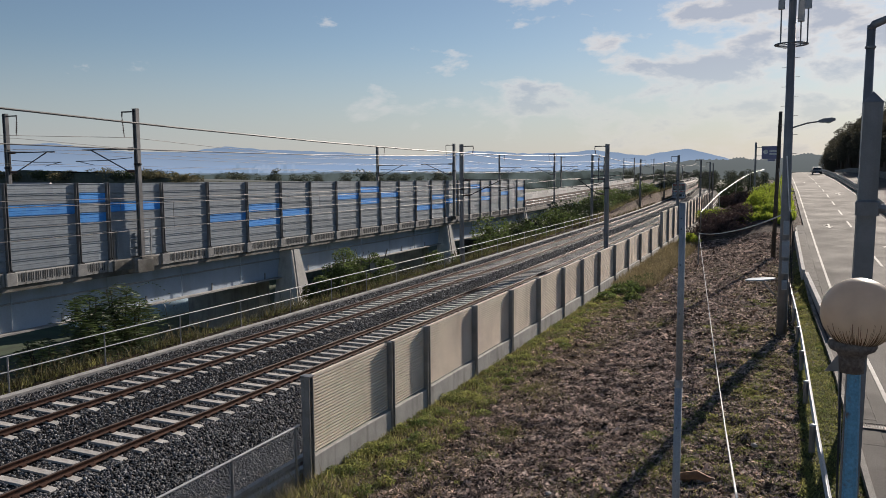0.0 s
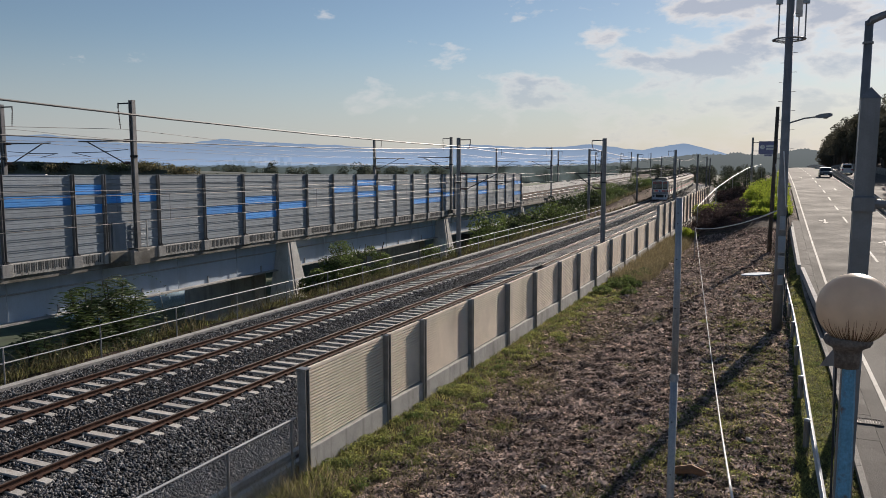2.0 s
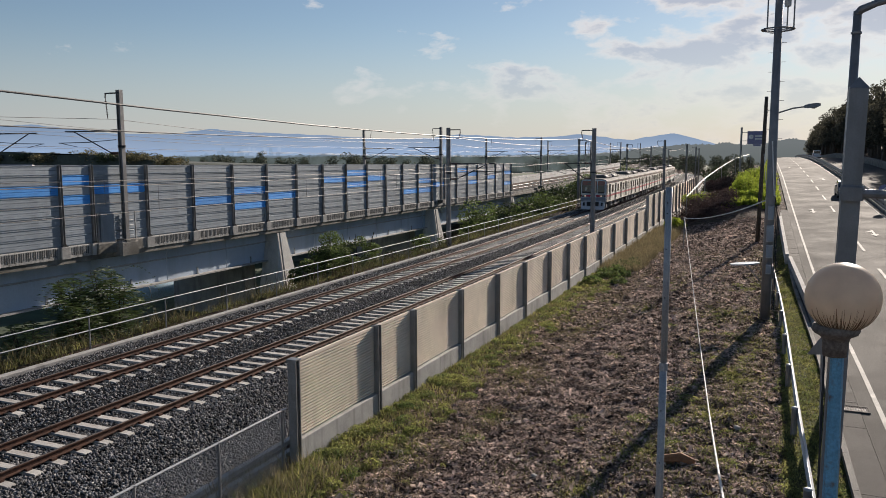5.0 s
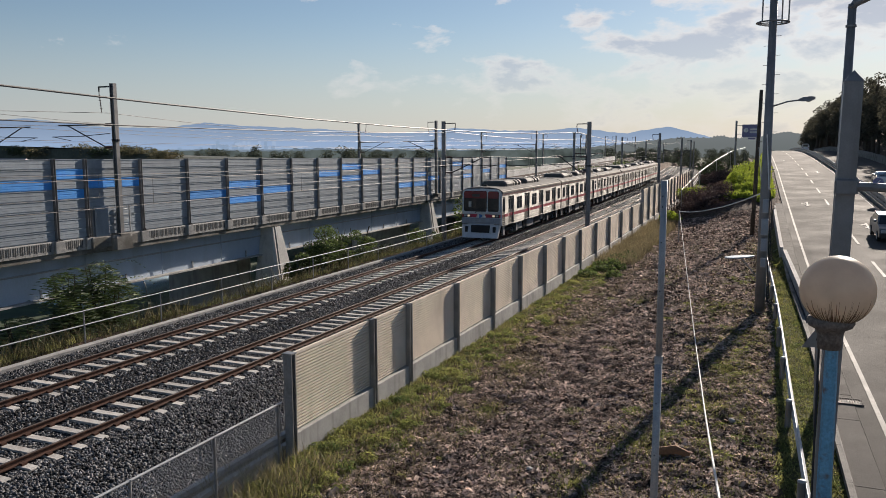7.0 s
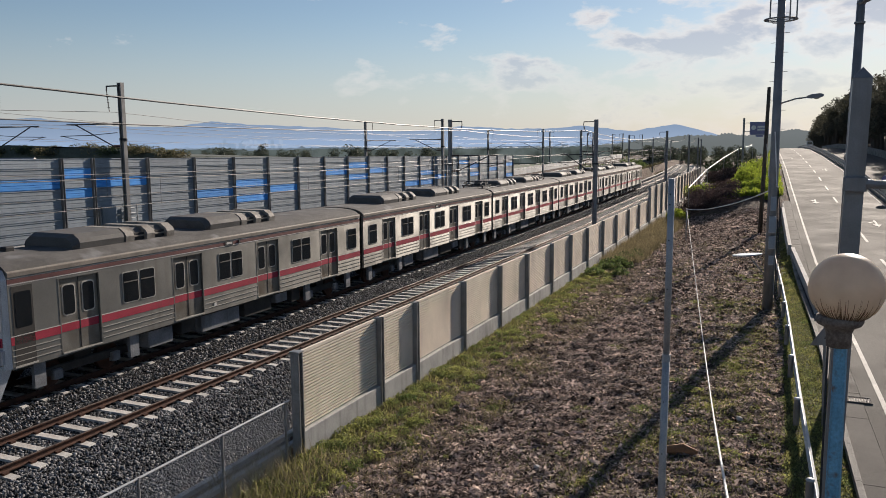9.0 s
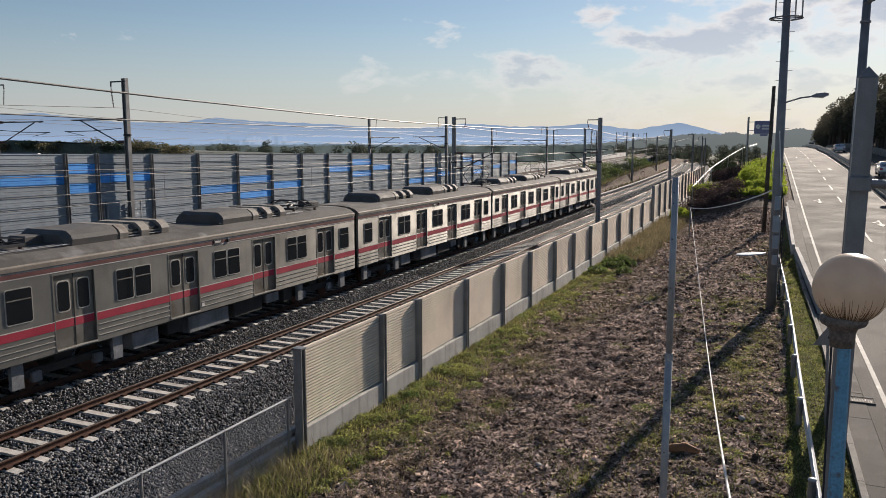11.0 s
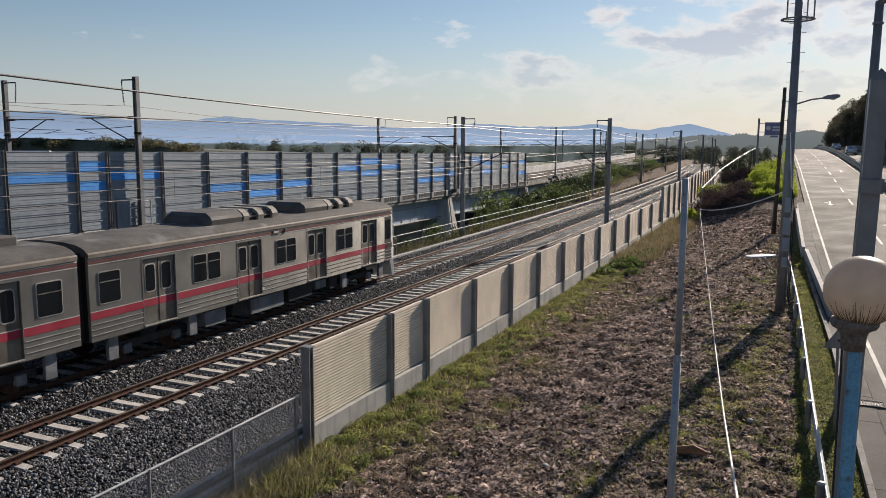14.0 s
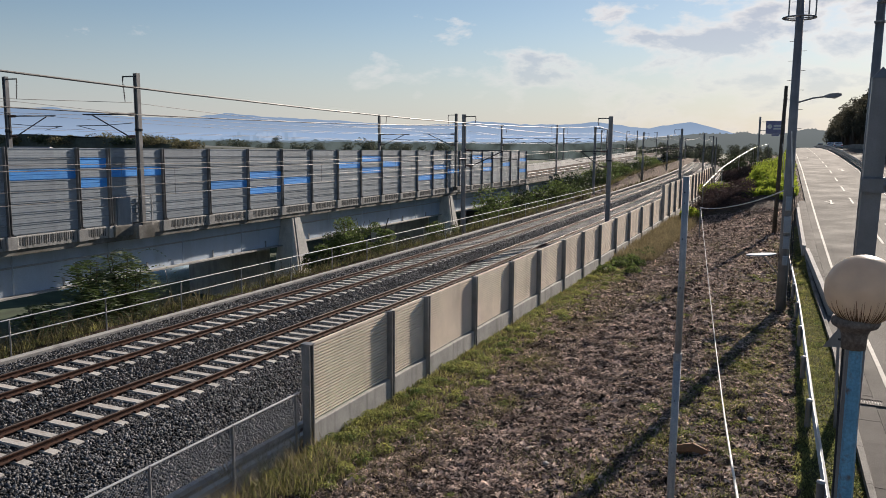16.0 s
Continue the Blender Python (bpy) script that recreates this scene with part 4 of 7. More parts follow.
wire("thick feeder wire slung along the railway masts", [(-13.93 + bend(y), y, 8.0 if i else 8.3) for i, y in enumerate(R_MASTS)], lambda a, b: 0.55, 0.024, M_WIRE, "railway wires", 9)
wire("thick feeder wire slung along the trackside masts", [(-22.57 + bend(y), y, 8.02 if i else 7.85) for i, y in enumerate(L_MASTS)], lambda a, b: 0.3, 0.024, M_WIRE, "railway wires", 9)
for c, masts in ((TRACKS[0], L_MASTS), (TRACKS[1], R_MASTS)):
    wire("messenger wire above a track", [(c + bend(y), y, 6.15) for y in masts], 0.3, 0.010, M_WIRE, "railway wires")
    wire("contact wire above a track", [(c + bend(y), y, 5.25) for y in masts], 0.03, 0.009, M_WIRE, "railway wires")
for o, hs in ((-3.2, 0), (-7.2, 0)):
    wire("messenger wire above the viaduct", [(via_x(y) + o, y, 8.1 + via_z(y)) for y in V_NEAR], 0.25, 0.012, M_WIRE, "viaduct wires")
    wire("contact wire above the viaduct", [(via_x(y) + o, y, 7.3 + via_z(y)) for y in V_NEAR], 0.03, 0.011, M_WIRE, "viaduct wires")
wire("thin feeder wire slung along the viaduct", [(via_x(y) - 0.05, y, 8.75 + via_z(y)) for y in V_NEAR], 0.5, 0.014, M_WIRE, "viaduct wires")
wire("thin feeder wire slung along the viaduct", [(via_x(y) - 10.3, y, 9.0 + via_z(y)) for y in V_FAR], 0.5, 0.014, M_WIRE, "viaduct wires")
for c, masts in ((TRACKS[0], L_MASTS), (TRACKS[1], R_MASTS)):
    d = thing("dropper_wires", "thin droppers between messenger and contact wire", "wire", "railway wires", "stuff")
    b = Builder()
    for a, e in zip(masts[:3], masts[1:4]):
        for i in range(1, 8):
            t = i / 8
            y = a + (e - a) * t
            b.tube([(c + bend(y), y, 5.22), (c + bend(y), y, 6.15 - 1.2 * t * (1 - t))], 0.006, 4)
    part("dropper", b, M_WIRE, d)

# registration arm reaching out from the far mast over the track
sp = thing("span_arm", "long dark cantilever strut reaching across the tracks", "cantilever")
yy = 104.0
part("strut", Builder().tube([(-23.2 + bend(yy), yy, 2.9), (-22.0 + bend(yy), yy - 4, 3.0), (-21.6 + bend(yy), yy - 5, 3.2)], 0.05, 8), M_DARK, sp)


# ---- poles and lamps by the road ----
def build_mast():
    m = thing("telecom_mast", "tall grey steel monopole mast with climbing pegs and antennas", "mast", at=pose(-0.235, 33.5, 0.55) @ Matrix.Scale(0.918, 4))
    part("pole", Builder().tube([(0, 0, -1.0), (0, 0, 4.5), (-0.02, 0, 14.2)], [0.215, 0.195, 0.145], 16), M_STEEL, m, smooth=True)
    for i in range(22):
        z = 4.6 + 0.4 * i
        s = 1 if i % 2 else -1
        part("peg", Builder().tube([(s * 0.15, 0, z), (s * 0.34, 0, z)], 0.01, 6), M_STEEL, m)
    ring = Builder().tube([(0.64 * math.cos(a * math.pi / 10) - 0.02, 0.64 * math.sin(a * math.pi / 10), 11.95) for a in range(21)], 0.035, 8)
    for a in range(4):
        ring.tube([(0.1 * math.cos(a * 1.571), 0.1 * math.sin(a * 1.571), 11.95), (0.64 * math.cos(a * 1.571), 0.64 * math.sin(a * 1.571), 11.95)], 0.025, 6)
    part("antenna_ring", ring, M_STEEL, m, "round antenna platform")
    for a, ln in ((-0.25, 3.2), (1.0, 2.6), (3.9, 3.2)):
        x, y = 0.6 * math.cos(a), 0.6 * math.sin(a)
        br = part("bracket", Builder().tube([(x, y, 11.95), (x, y, 11.95 + ln)], 0.03, 8), M_STEEL, m)
        part("antenna", Builder().box(x - 0.13, x + 0.13, y - 0.09, y + 0.09, 13.35 if ln > 3 else 12.95, 11.95 + ln + 0.5, 0.03), M_GALV, br, "pale antenna panel")
    part("light_arm", Builder().tube([(0.12, 0, 8.48), (0.7, 0, 8.66), (1.2, 0, 8.72)], 0.032, 8), M_STEEL, m)
    lamp = part("lamp_head", Builder().add([(x, y, z) for x, w, a, b in ((1.12, 0.05, 8.68, 8.76), (1.3, 0.12, 8.66, 8.83), (1.62, 0.13, 8.68, 8.86), (1.76, 0.06, 8.74, 8.83)) for y, z in ((-w, a), (w, a), (w * 0.7, b), (-w * 0.7, b))],
                [(4 * i + j, 4 * i + (j + 1) % 4, 4 * i + 4 + (j + 1) % 4, 4 * i + 4 + j) for i in range(3) for j in range(4)] + [(3, 2, 1, 0), (12, 13, 14, 15)]), M_STEEL, m, "grey cobra-head street lamp")
    part("lens", Builder().ball((1.5, 0, 8.68), 0.12, 10, 6, 0.45), M_LENS, lamp, "milky lamp lens", True)
    for z, w, h, d in ((2.3, 0.26, 0.55, 0.2), (3.0, 0.3, 0.7, 0.22), (3.95, 0.24, 0.6, 0.18), (1.6, 0.22, 0.4, 0.18)):
        bx = part("meter_box", Builder().box(-w / 2 + 0.05, w / 2 + 0.05, -0.2 - d, -0.19, z, z + h, 0.02), M_GALV, m, "pale grey equipment box")
        part("box_lid", Builder().box(-w / 2 + 0.07, w / 2 + 0.03, -0.215 - d, -0.2 - d, z + 0.04, z + h - 0.04), M_BARRIER, bx)
    for k in range(3):
        part("conduit", Builder().tube([(0.20 + 0.06 * k, -0.05, 0.0), (0.19 + 0.06 * k, -0.06, 3.2 + 0.4 * k), (0.14 + 0.03 * k, -0.02, 4.9)], 0.022, 6), M_DARK if k else M_GALV, m)
    # small awning-like dish on a strut
    disc = [(-0.92 + 0.62 * math.cos(a * math.pi / 10), 0.42 * math.sin(a * math.pi / 10)) for a in range(20)]
    d = part("side_plate", Builder().add([(x, y, 2.03 + 0.10 * x + h) for h in (0, 0.05) for x, y in disc] , [tuple(range(19, -1, -1)), tuple(range(20, 40))] + [(i, (i + 1) % 20, 20 + (i + 1) % 20, 20 + i) for i in range(20)]), M_BLUEG, m, "pale blue-grey round plate on a strut")
    part("strut", Builder().tube([(-0.15, 0, 1.1), (-0.9, 0, 1.95)], 0.03, 8), M_STEEL, d)


M_LENS = pbr("lamp_lens", (0.55, 0.55, 0.50), None, 3, 0.3, 0, 0, 20)
M_BLUEG = pbr("blue_grey_paint", (0.22, 0.30, 0.38), (0.17, 0.23, 0.30), 3, 0.5, 0.2, 0.1, 40)
build_mast()

wp = thing("utility_pole", "slim dark utility pole with a ladder of insulators", "utility pole", at=pose(-1.12, 62.0, 1.4))
part("pole", Builder().tube([(-0.10, 0, -2.2), (0.09, 0, 9.5)], [0.16, 0.12], 12), M_BARK, wp, smooth=True)
for i in range(4):
    part("spool", Builder().tube([(0.16, -0.02, 8.1 + 0.22 * i), (0.16, -0.02, 8.2 + 0.22 * i)], 0.06, 8).bar((0.05, 0, 8.15 + 0.22 * i), (0.16, -0.02, 8.15 + 0.22 * i), 0.03, 0.03), M_PORC, wp)
part("stay_wire", Builder().tube([(0.1, -0.1, 5.4), (0.75, -2.0, -0.6)], 0.022, 6), M_CABLE, wp, "pale stay-wire guard")

# road sign on its post
sg = thing("road_sign", "purple-blue sign board on a side-mounted grey post", "road sign", at=pose(-5.1, 120.0, 0))
part("post", Builder().tube([(0, 0, 1.5), (0, 0, 10.6)], 0.14, 10), M_POST, sg)
part("arm", Builder().bar((0, 0, 9.9), (0.8, 0, 9.9), 0.08, 0.08).bar((0, 0, 8.7), (0.8, 0, 8.7), 0.08, 0.08), M_POST, sg)
M_SIGN = pbr("sign_blue", (0.20, 0.20, 0.36), (0.17, 0.17, 0.31), 2, 0.5, 0, 0, 20)
M_SIGNW = pbr("sign_white", (0.75, 0.75, 0.75), None, 2, 0.5, 0, 0, 20)
bd = part("board", Builder().box(0.8, 3.3, -0.04, 0.04, 8.25, 10.05), M_SIGN, sg)
part("emblem", Builder().tube([(1.3, -0.045, 9.25), (1.3, -0.055, 9.25)], 0.32, 16), M_SIGNW, bd, "white round emblem")
for x0, x1, z in ((1.8, 3.0, 9.35), (1.8, 2.8, 8.95)):
    part("lettering", Builder().box(x0, x1, -0.052, -0.042, z - 0.12, z + 0.13), M_SIGNW, bd, "white lettering bar")
part("under_plate", Builder().box(1.6, 2.6, -0.03, 0.03, 7.95, 8.2), M_SIGN, sg)

# blue direction disc on the median
rs = thing("keep_right_sign", "round blue traffic sign on a short post", "traffic sign", at=pose(edge(76) + 7.05, 76, road_z(76)))
part("post", Builder().tube([(0, 0, 0), (0, 0, 1.6)], 0.04, 8), M_POST, rs)
part("disc", Builder().tube([(0, -0.05, 1.75), (0, -0.02, 1.75)], 0.42, 20), M_SIGN, rs)
part("arrow", Builder().bar((0.15, -0.058, 1.95), (-0.15, -0.058, 1.6), 0.012, 0.09), M_SIGNW, rs)

# street lamp with a curved arm
lp = thing("street_lamp", "tall tapering grey street lamp with a curved arm", "street lamp", at=pose(1.53, 22.0, 0.2, 0, 0.5, 0))
part("pole", Builder().tube([(0.0, 0, -0.4), (0.0, 0, 5.6), (0.0, 0, 10.0)], [0.15, 0.12, 0.095], 14), M_STEEL, lp, smooth=True)
part("base_plate", Builder().box(-0.22, 0.22, -0.22, 0.22, -0.2, 0.06, 0.02), M_STEEL, lp)
arm = part("arm", Builder().tube([(-0.02, 0, 9.88), (0.06, 0, 10.02), (0.4, 0, 10.16), (1.0, 0, 10.28), (2.0, 0, 10.36)], [0.10, 0.10, 0.085, 0.07, 0.055], 10), M_STEEL, lp, smooth=True)
part("lamp_head", Builder().box(1.9, 2.6, -0.14, 0.14, 10.28, 10.44, 0.05), M_STEEL, arm, "grey lamp head")
for z in (7.4, 9.45):
    part("band", Builder().tube([(0, 0, z), (0, 0, z + 0.05)], 0.125, 12), M_STEEL, lp)

# back of a small triangular sign on a thin post
ts = thing("warning_sign", "back of a grey triangular warning sign on a thin post", "traffic sign", at=pose(1.15, 19.4, 0.15))
part("post", Builder().tube([(0.04, 0, -0.3), (-0.05, 0, 2.5)], 0.032, 8), M_STEEL, ts)
part("plate", Builder().add([(x, y, z) for y in (-0.04, -0.05) for x, z in ((-0.35, 2.02), (0.12, 2.05), (0.02, 2.6))], [(0, 1, 2), (5, 4, 3), (0, 3, 4, 1), (1, 4, 5, 2), (2, 5, 3, 0)]), M_STEEL, ts)
part("bracket", Builder().box(-0.05, 0.05, -0.06, 0.05, 2.2, 2.25), M_DARK, ts)

# square post with a pitched cap and cross bar
sq = thing("square_post", "broad square steel post with a pitched cap and a cross bar", "post", at=pose(0.69, 10.0, 0, 0, 0.84, 0))
part("shaft", Builder().box(-0.097, 0.097, -0.097, 0.097, -0.3, 7.45), M_STEEL, sq)
part("cap", Builder().add([(-0.105, -0.105, 7.45), (0.105, -0.105, 7.45), (0.105, 0.105, 7.45), (-0.105, 0.105, 7.45), (0, 0, 7.58)], [(3, 2, 1, 0), (0, 1, 4), (1, 2, 4), (2, 3, 4), (3, 0, 4)]), M_STEEL, sq)
part("cross_bar", Builder().tube([(-0.11, -0.12, 6.29), (0.9, -0.12, 6.27)], 0.05, 10).box(-0.12, 0.12, -0.17, -0.06, 6.2, 6.37, 0.02), M_STEEL, sq, "grey cross bar with clamp")

# grey pipe pole in the field
tp = thing("pipe_pole", "galvanised pipe pole with a lower sleeve standing in the mulch", "pole", at=pose(-1.59, 13.0, 0))
part("lower_pipe", Builder().tube([(-0.01, 0, -0.7), (0, 0, 3.25)], 0.062, 14), M_GALV, tp, smooth=True)
part("upper_pipe", Builder().tube([(0, 0, 3.25), (0, 0, 6.2)], 0.053, 14), M_GALV, tp, smooth=True)
part("collar", Builder().tube([(0, 0, 3.18), (0, 0, 3.3)], 0.07, 14), M_GALV, tp, "pale clamp collar")
for z in (5.95, 5.78, 5.2, 4.4, 2.5, 1.6):
    part("bolt_hole", Builder().tube([(-0.01, -0.056, z), (-0.01, -0.066, z)], 0.011, 8), M_DARK, tp)

# globe lamp on a blue post
M_GLOBE = pbr("globe_plastic", (0.70, 0.61, 0.50), (0.62, 0.53, 0.43), 3, 0.35, 0, 0.0, 9, transmit=0.4, contrast=(0.94, 1.04))
M_BLUEPOST = pbr("blue_paint", (0.17, 0.42, 0.60), (0.13, 0.34, 0.50), 8, 0.45, 0.1, 0.15, 60, stain=((0.14, 0.085, 0.05), 14, 0.6, 0.9))
M_STREAK = pbr("streak_grime", (0.17, 0.11, 0.07), (0.10, 0.065, 0.045), 30, 0.9, 0, 0.0, 60)
M_DIRT = pbr("grime", (0.22, 0.18, 0.15), (0.13, 0.105, 0.09), 30, 0.9, 0, 0.1, 60)
gl = thing("globe_lamp", "yellowed globe lamp with grime streaks on a pale blue post", "lamp", at=pose(0.37, 5.05, 5.885))
globe = part("globe", Builder().ball((0, 0, 0), 0.205, 40, 28), M_GLOBE, gl, smooth=True, at=pose(0.026, 0, 0))
st = Builder()
rg = random.Random(5)
for i in range(150):
    a = 2 * math.pi * i / 150 + rg.uniform(-0.02, 0.02)
    t0, t1 = rg.uniform(0.12, 0.75), 1.05
    ps = []
    for j in range(5):
        e = t0 + (t1 - t0) * j / 4
        r = 0.2062
        ps.append((e, r))
    w = rg.uniform(0.003, 0.011)
    v = []
    for j, (e, r) in enumerate(ps):
        ww = w * (0.25 + 0.75 * j / 4) / max(math.cos(e), 0.2) / 0.205
        for s in (-1, 1):
            v.append((r * math.cos(e) * math.cos(a + s * ww / 2), r * math.cos(e) * math.sin(a + s * ww / 2), -r * math.sin(e)))
    st.add(v, [(2 * j, 2 * j + 1, 2 * j + 3, 2 * j + 2) for j in range(4)])
part("grime_band", st, M_STREAK, globe, "brown grime streaks round the lower half")
part("holder", Builder().tube([(0, 0, -0.165), (0, 0, -0.19), (0, 0, -0.215), (0, 0, -0.235), (0, 0, -0.27), (0, 0, -0.35)], [0.125, 0.132, 0.12, 0.082, 0.07, 0.066], 20), M_DIRT, gl, "dirty brown lamp holder", True)
part("post", Builder().tube([(0.015, 0, -0.33), (0.025, 0, -2.2), (0.04, 0, -5.75)], [0.036, 0.05, 0.06], 8), M_BLUEPOST, gl)
part("cable", Builder().tube([(-0.05, -0.01, -0.25), (-0.055, -0.01, -0.32), (-0.052, 0, -0.6), (-0.045, 0, -1.4), (-0.04, 0, -2.6), (-0.05, 0, -5.75)], 0.007, 6), M_DARK, gl)

# loose cable strung over the field
cp = thing("cable_stake", "short grey stake carrying the cable", "stake", at=pose(-6.24, 60.0, -0.3))
part("stake", Builder().tube([(0, 0, -0.3), (0, 0, 2.45)], 0.045, 8), M_POST, cp)
part("clamp", Builder().box(-0.08, 0.08, -0.08, 0.08, 2.3, 2.42), M_DARK, cp)
wire("white cable sagging from the mast to a stake", [(-0.05, 33.4, 5.11), (-3.16, 47.5, 3.22), (-6.24, 60.0, 2.09)], 0.10, 0.03, M_CABLE, "cables", 8)
wire("white cable strung low over the field", [(-6.24, 60.0, 2.09), (-2.58, 30.0, 0.86), (-1.1, 16.5, 1.55), (-0.33, 8.0, 3.19), (0.1, 2.5, 4.6)], 0.03, 0.015, M_CABLE, "cables", 8)
wire("white cable running up the mast", [(-0.1, 33.25, 5.11), (-0.26, 33.3, 7.25)], 0.0, 0.025, M_CABLE, "cables", 3)

# white pipe rail up the bank
pr = thing("bank_handrail", "pale pipe handrail climbing the grassy bank", "handrail")
pts = [(-8.2, 80, 2.65), (-8.0, 98, 4.0), (-7.9, 125, 5.0), (-7.6, 160, 6.1), (-6.0, 190, 6.9)]
part("rail", Builder().tube(pts, 0.032, 8), M_POST, pr)
for x, y, z in pts:
    part("post", Builder().tube([(x, y, ground_z(x, y) - 0.2), (x, y, z)], 0.05, 6), M_POST, pr)


# ---- train ----
M_CAR = pbr("brushed_stainless", (0.235, 0.225, 0.203), (0.19, 0.183, 0.166), 0.8, 0.42, 0.32, 0.03, 40, contrast=(0.90, 1.08), streak=((0.15, 0.13, 0.108), (3.0, 3.0, 0.25), 0.5), aniso=0.9, spec=0.12)
M_ROOF = pbr("roof_paint", (0.125, 0.118, 0.112), (0.062, 0.058, 0.055), 1.2, 0.85, 0.0, 0.1, 30, stain=((0.26, 0.26, 0.265), 0.9, 0.57, 0.7), spec=0.3)
M_RED = pbr("red_stripe", (0.40, 0.020, 0.050), (0.32, 0.018, 0.042), 1.0, 0.5, 0.0, 0.0, 30, streak=((0.16, 0.03, 0.04), (3.0, 3.0, 0.25), 0.4))
M_WINE = pbr("dark_red_line", (0.15, 0.045, 0.042), (0.10, 0.035, 0.033), 1.0, 0.5, 0.0, 0.0, 30)
M_WHITELINE = pbr("white_line", (0.66, 0.62, 0.58), None, 1.0, 0.5, 0.0, 0.0, 30)
M_CREAM = pbr("pale_line", (0.48, 0.45, 0.40), None, 1.0, 0.5, 0.0, 0.0, 30)
M_DOOR = pbr("door_leaf", (0.23, 0.222, 0.205), (0.165, 0.15, 0.128), 1.4, 0.45, 0.65, 0.04, 40, stain=((0.17, 0.13, 0.09), 1.6, 0.5, 0.5))
M_GLASS = tinted_glass("tinted_window", (0.012, 0.014, 0.016), 0.06)
M_RUBBER = pbr("black_rubber", (0.018, 0.018, 0.019), (0.012, 0.012, 0.013), 5, 0.7, 0, 0.1, 40)
M_UNDER = pbr("underframe_grime", (0.055, 0.05, 0.046), (0.028, 0.026, 0.024), 2.5, 0.9, 0.1, 0.2, 30)
M_UNDERBOX = pbr("equipment_box", (0.26, 0.27, 0.29), (0.14, 0.145, 0.155), 1.5, 0.75, 0.1, 0.15, 30, streak=((0.06, 0.055, 0.05), (3.0, 3.0, 0.4), 0.6))
M_AC = pbr("roof_unit", (0.12, 0.116, 0.112), (0.075, 0.072, 0.07), 1.5, 0.75, 0.0, 0.1, 30, stain=((0.08, 0.065, 0.055), 1.5, 0.55, 0.6), spec=0.3)
M_CHEEK = pbr("vent_cheek", (0.29, 0.265, 0.23), (0.19, 0.172, 0.15), 2.0, 0.75, 0.0, 0.1, 30, stain=((0.12, 0.095, 0.075), 3.0, 0.52, 0.7))
M_CANT = pbr("cant_rail", (0.27, 0.235, 0.195), (0.15, 0.128, 0.105), 1.0, 0.75, 0.0, 0.1, 30, streak=((0.10, 0.075, 0.06), (2.0, 2.0, 0.5), 0.5))
M_NOSE = pbr("nose_paint", (0.55, 0.57, 0.60), (0.47, 0.49, 0.52), 1.5, 0.4, 0.1, 0.03, 40, streak=((0.28, 0.26, 0.25), (4, 4, 0.5), 0.35))
M_LAMP = glow("headlight", (1.0, 0.86, 0.64), 0.3)
M_DEST = pbr("destination_display", (0.02, 0.012, 0.012), None, 2, 0.4, 0, 0, 20)
M_LOGO = pbr("blue_emblem", (0.03, 0.14, 0.42), None, 2, 0.4, 0, 0, 20)

PITCH, LONG = 18.71, 18.36
DOORS = ((1.56, 2.93), (5.99, 7.38), (10.45, 11.84), (14.95, 16.34))
WINDOWS = ((3.79, 5.16, 2), (8.21, 9.58, 2), (12.75, 14.15, 2), (17.2, 18.05, 1))


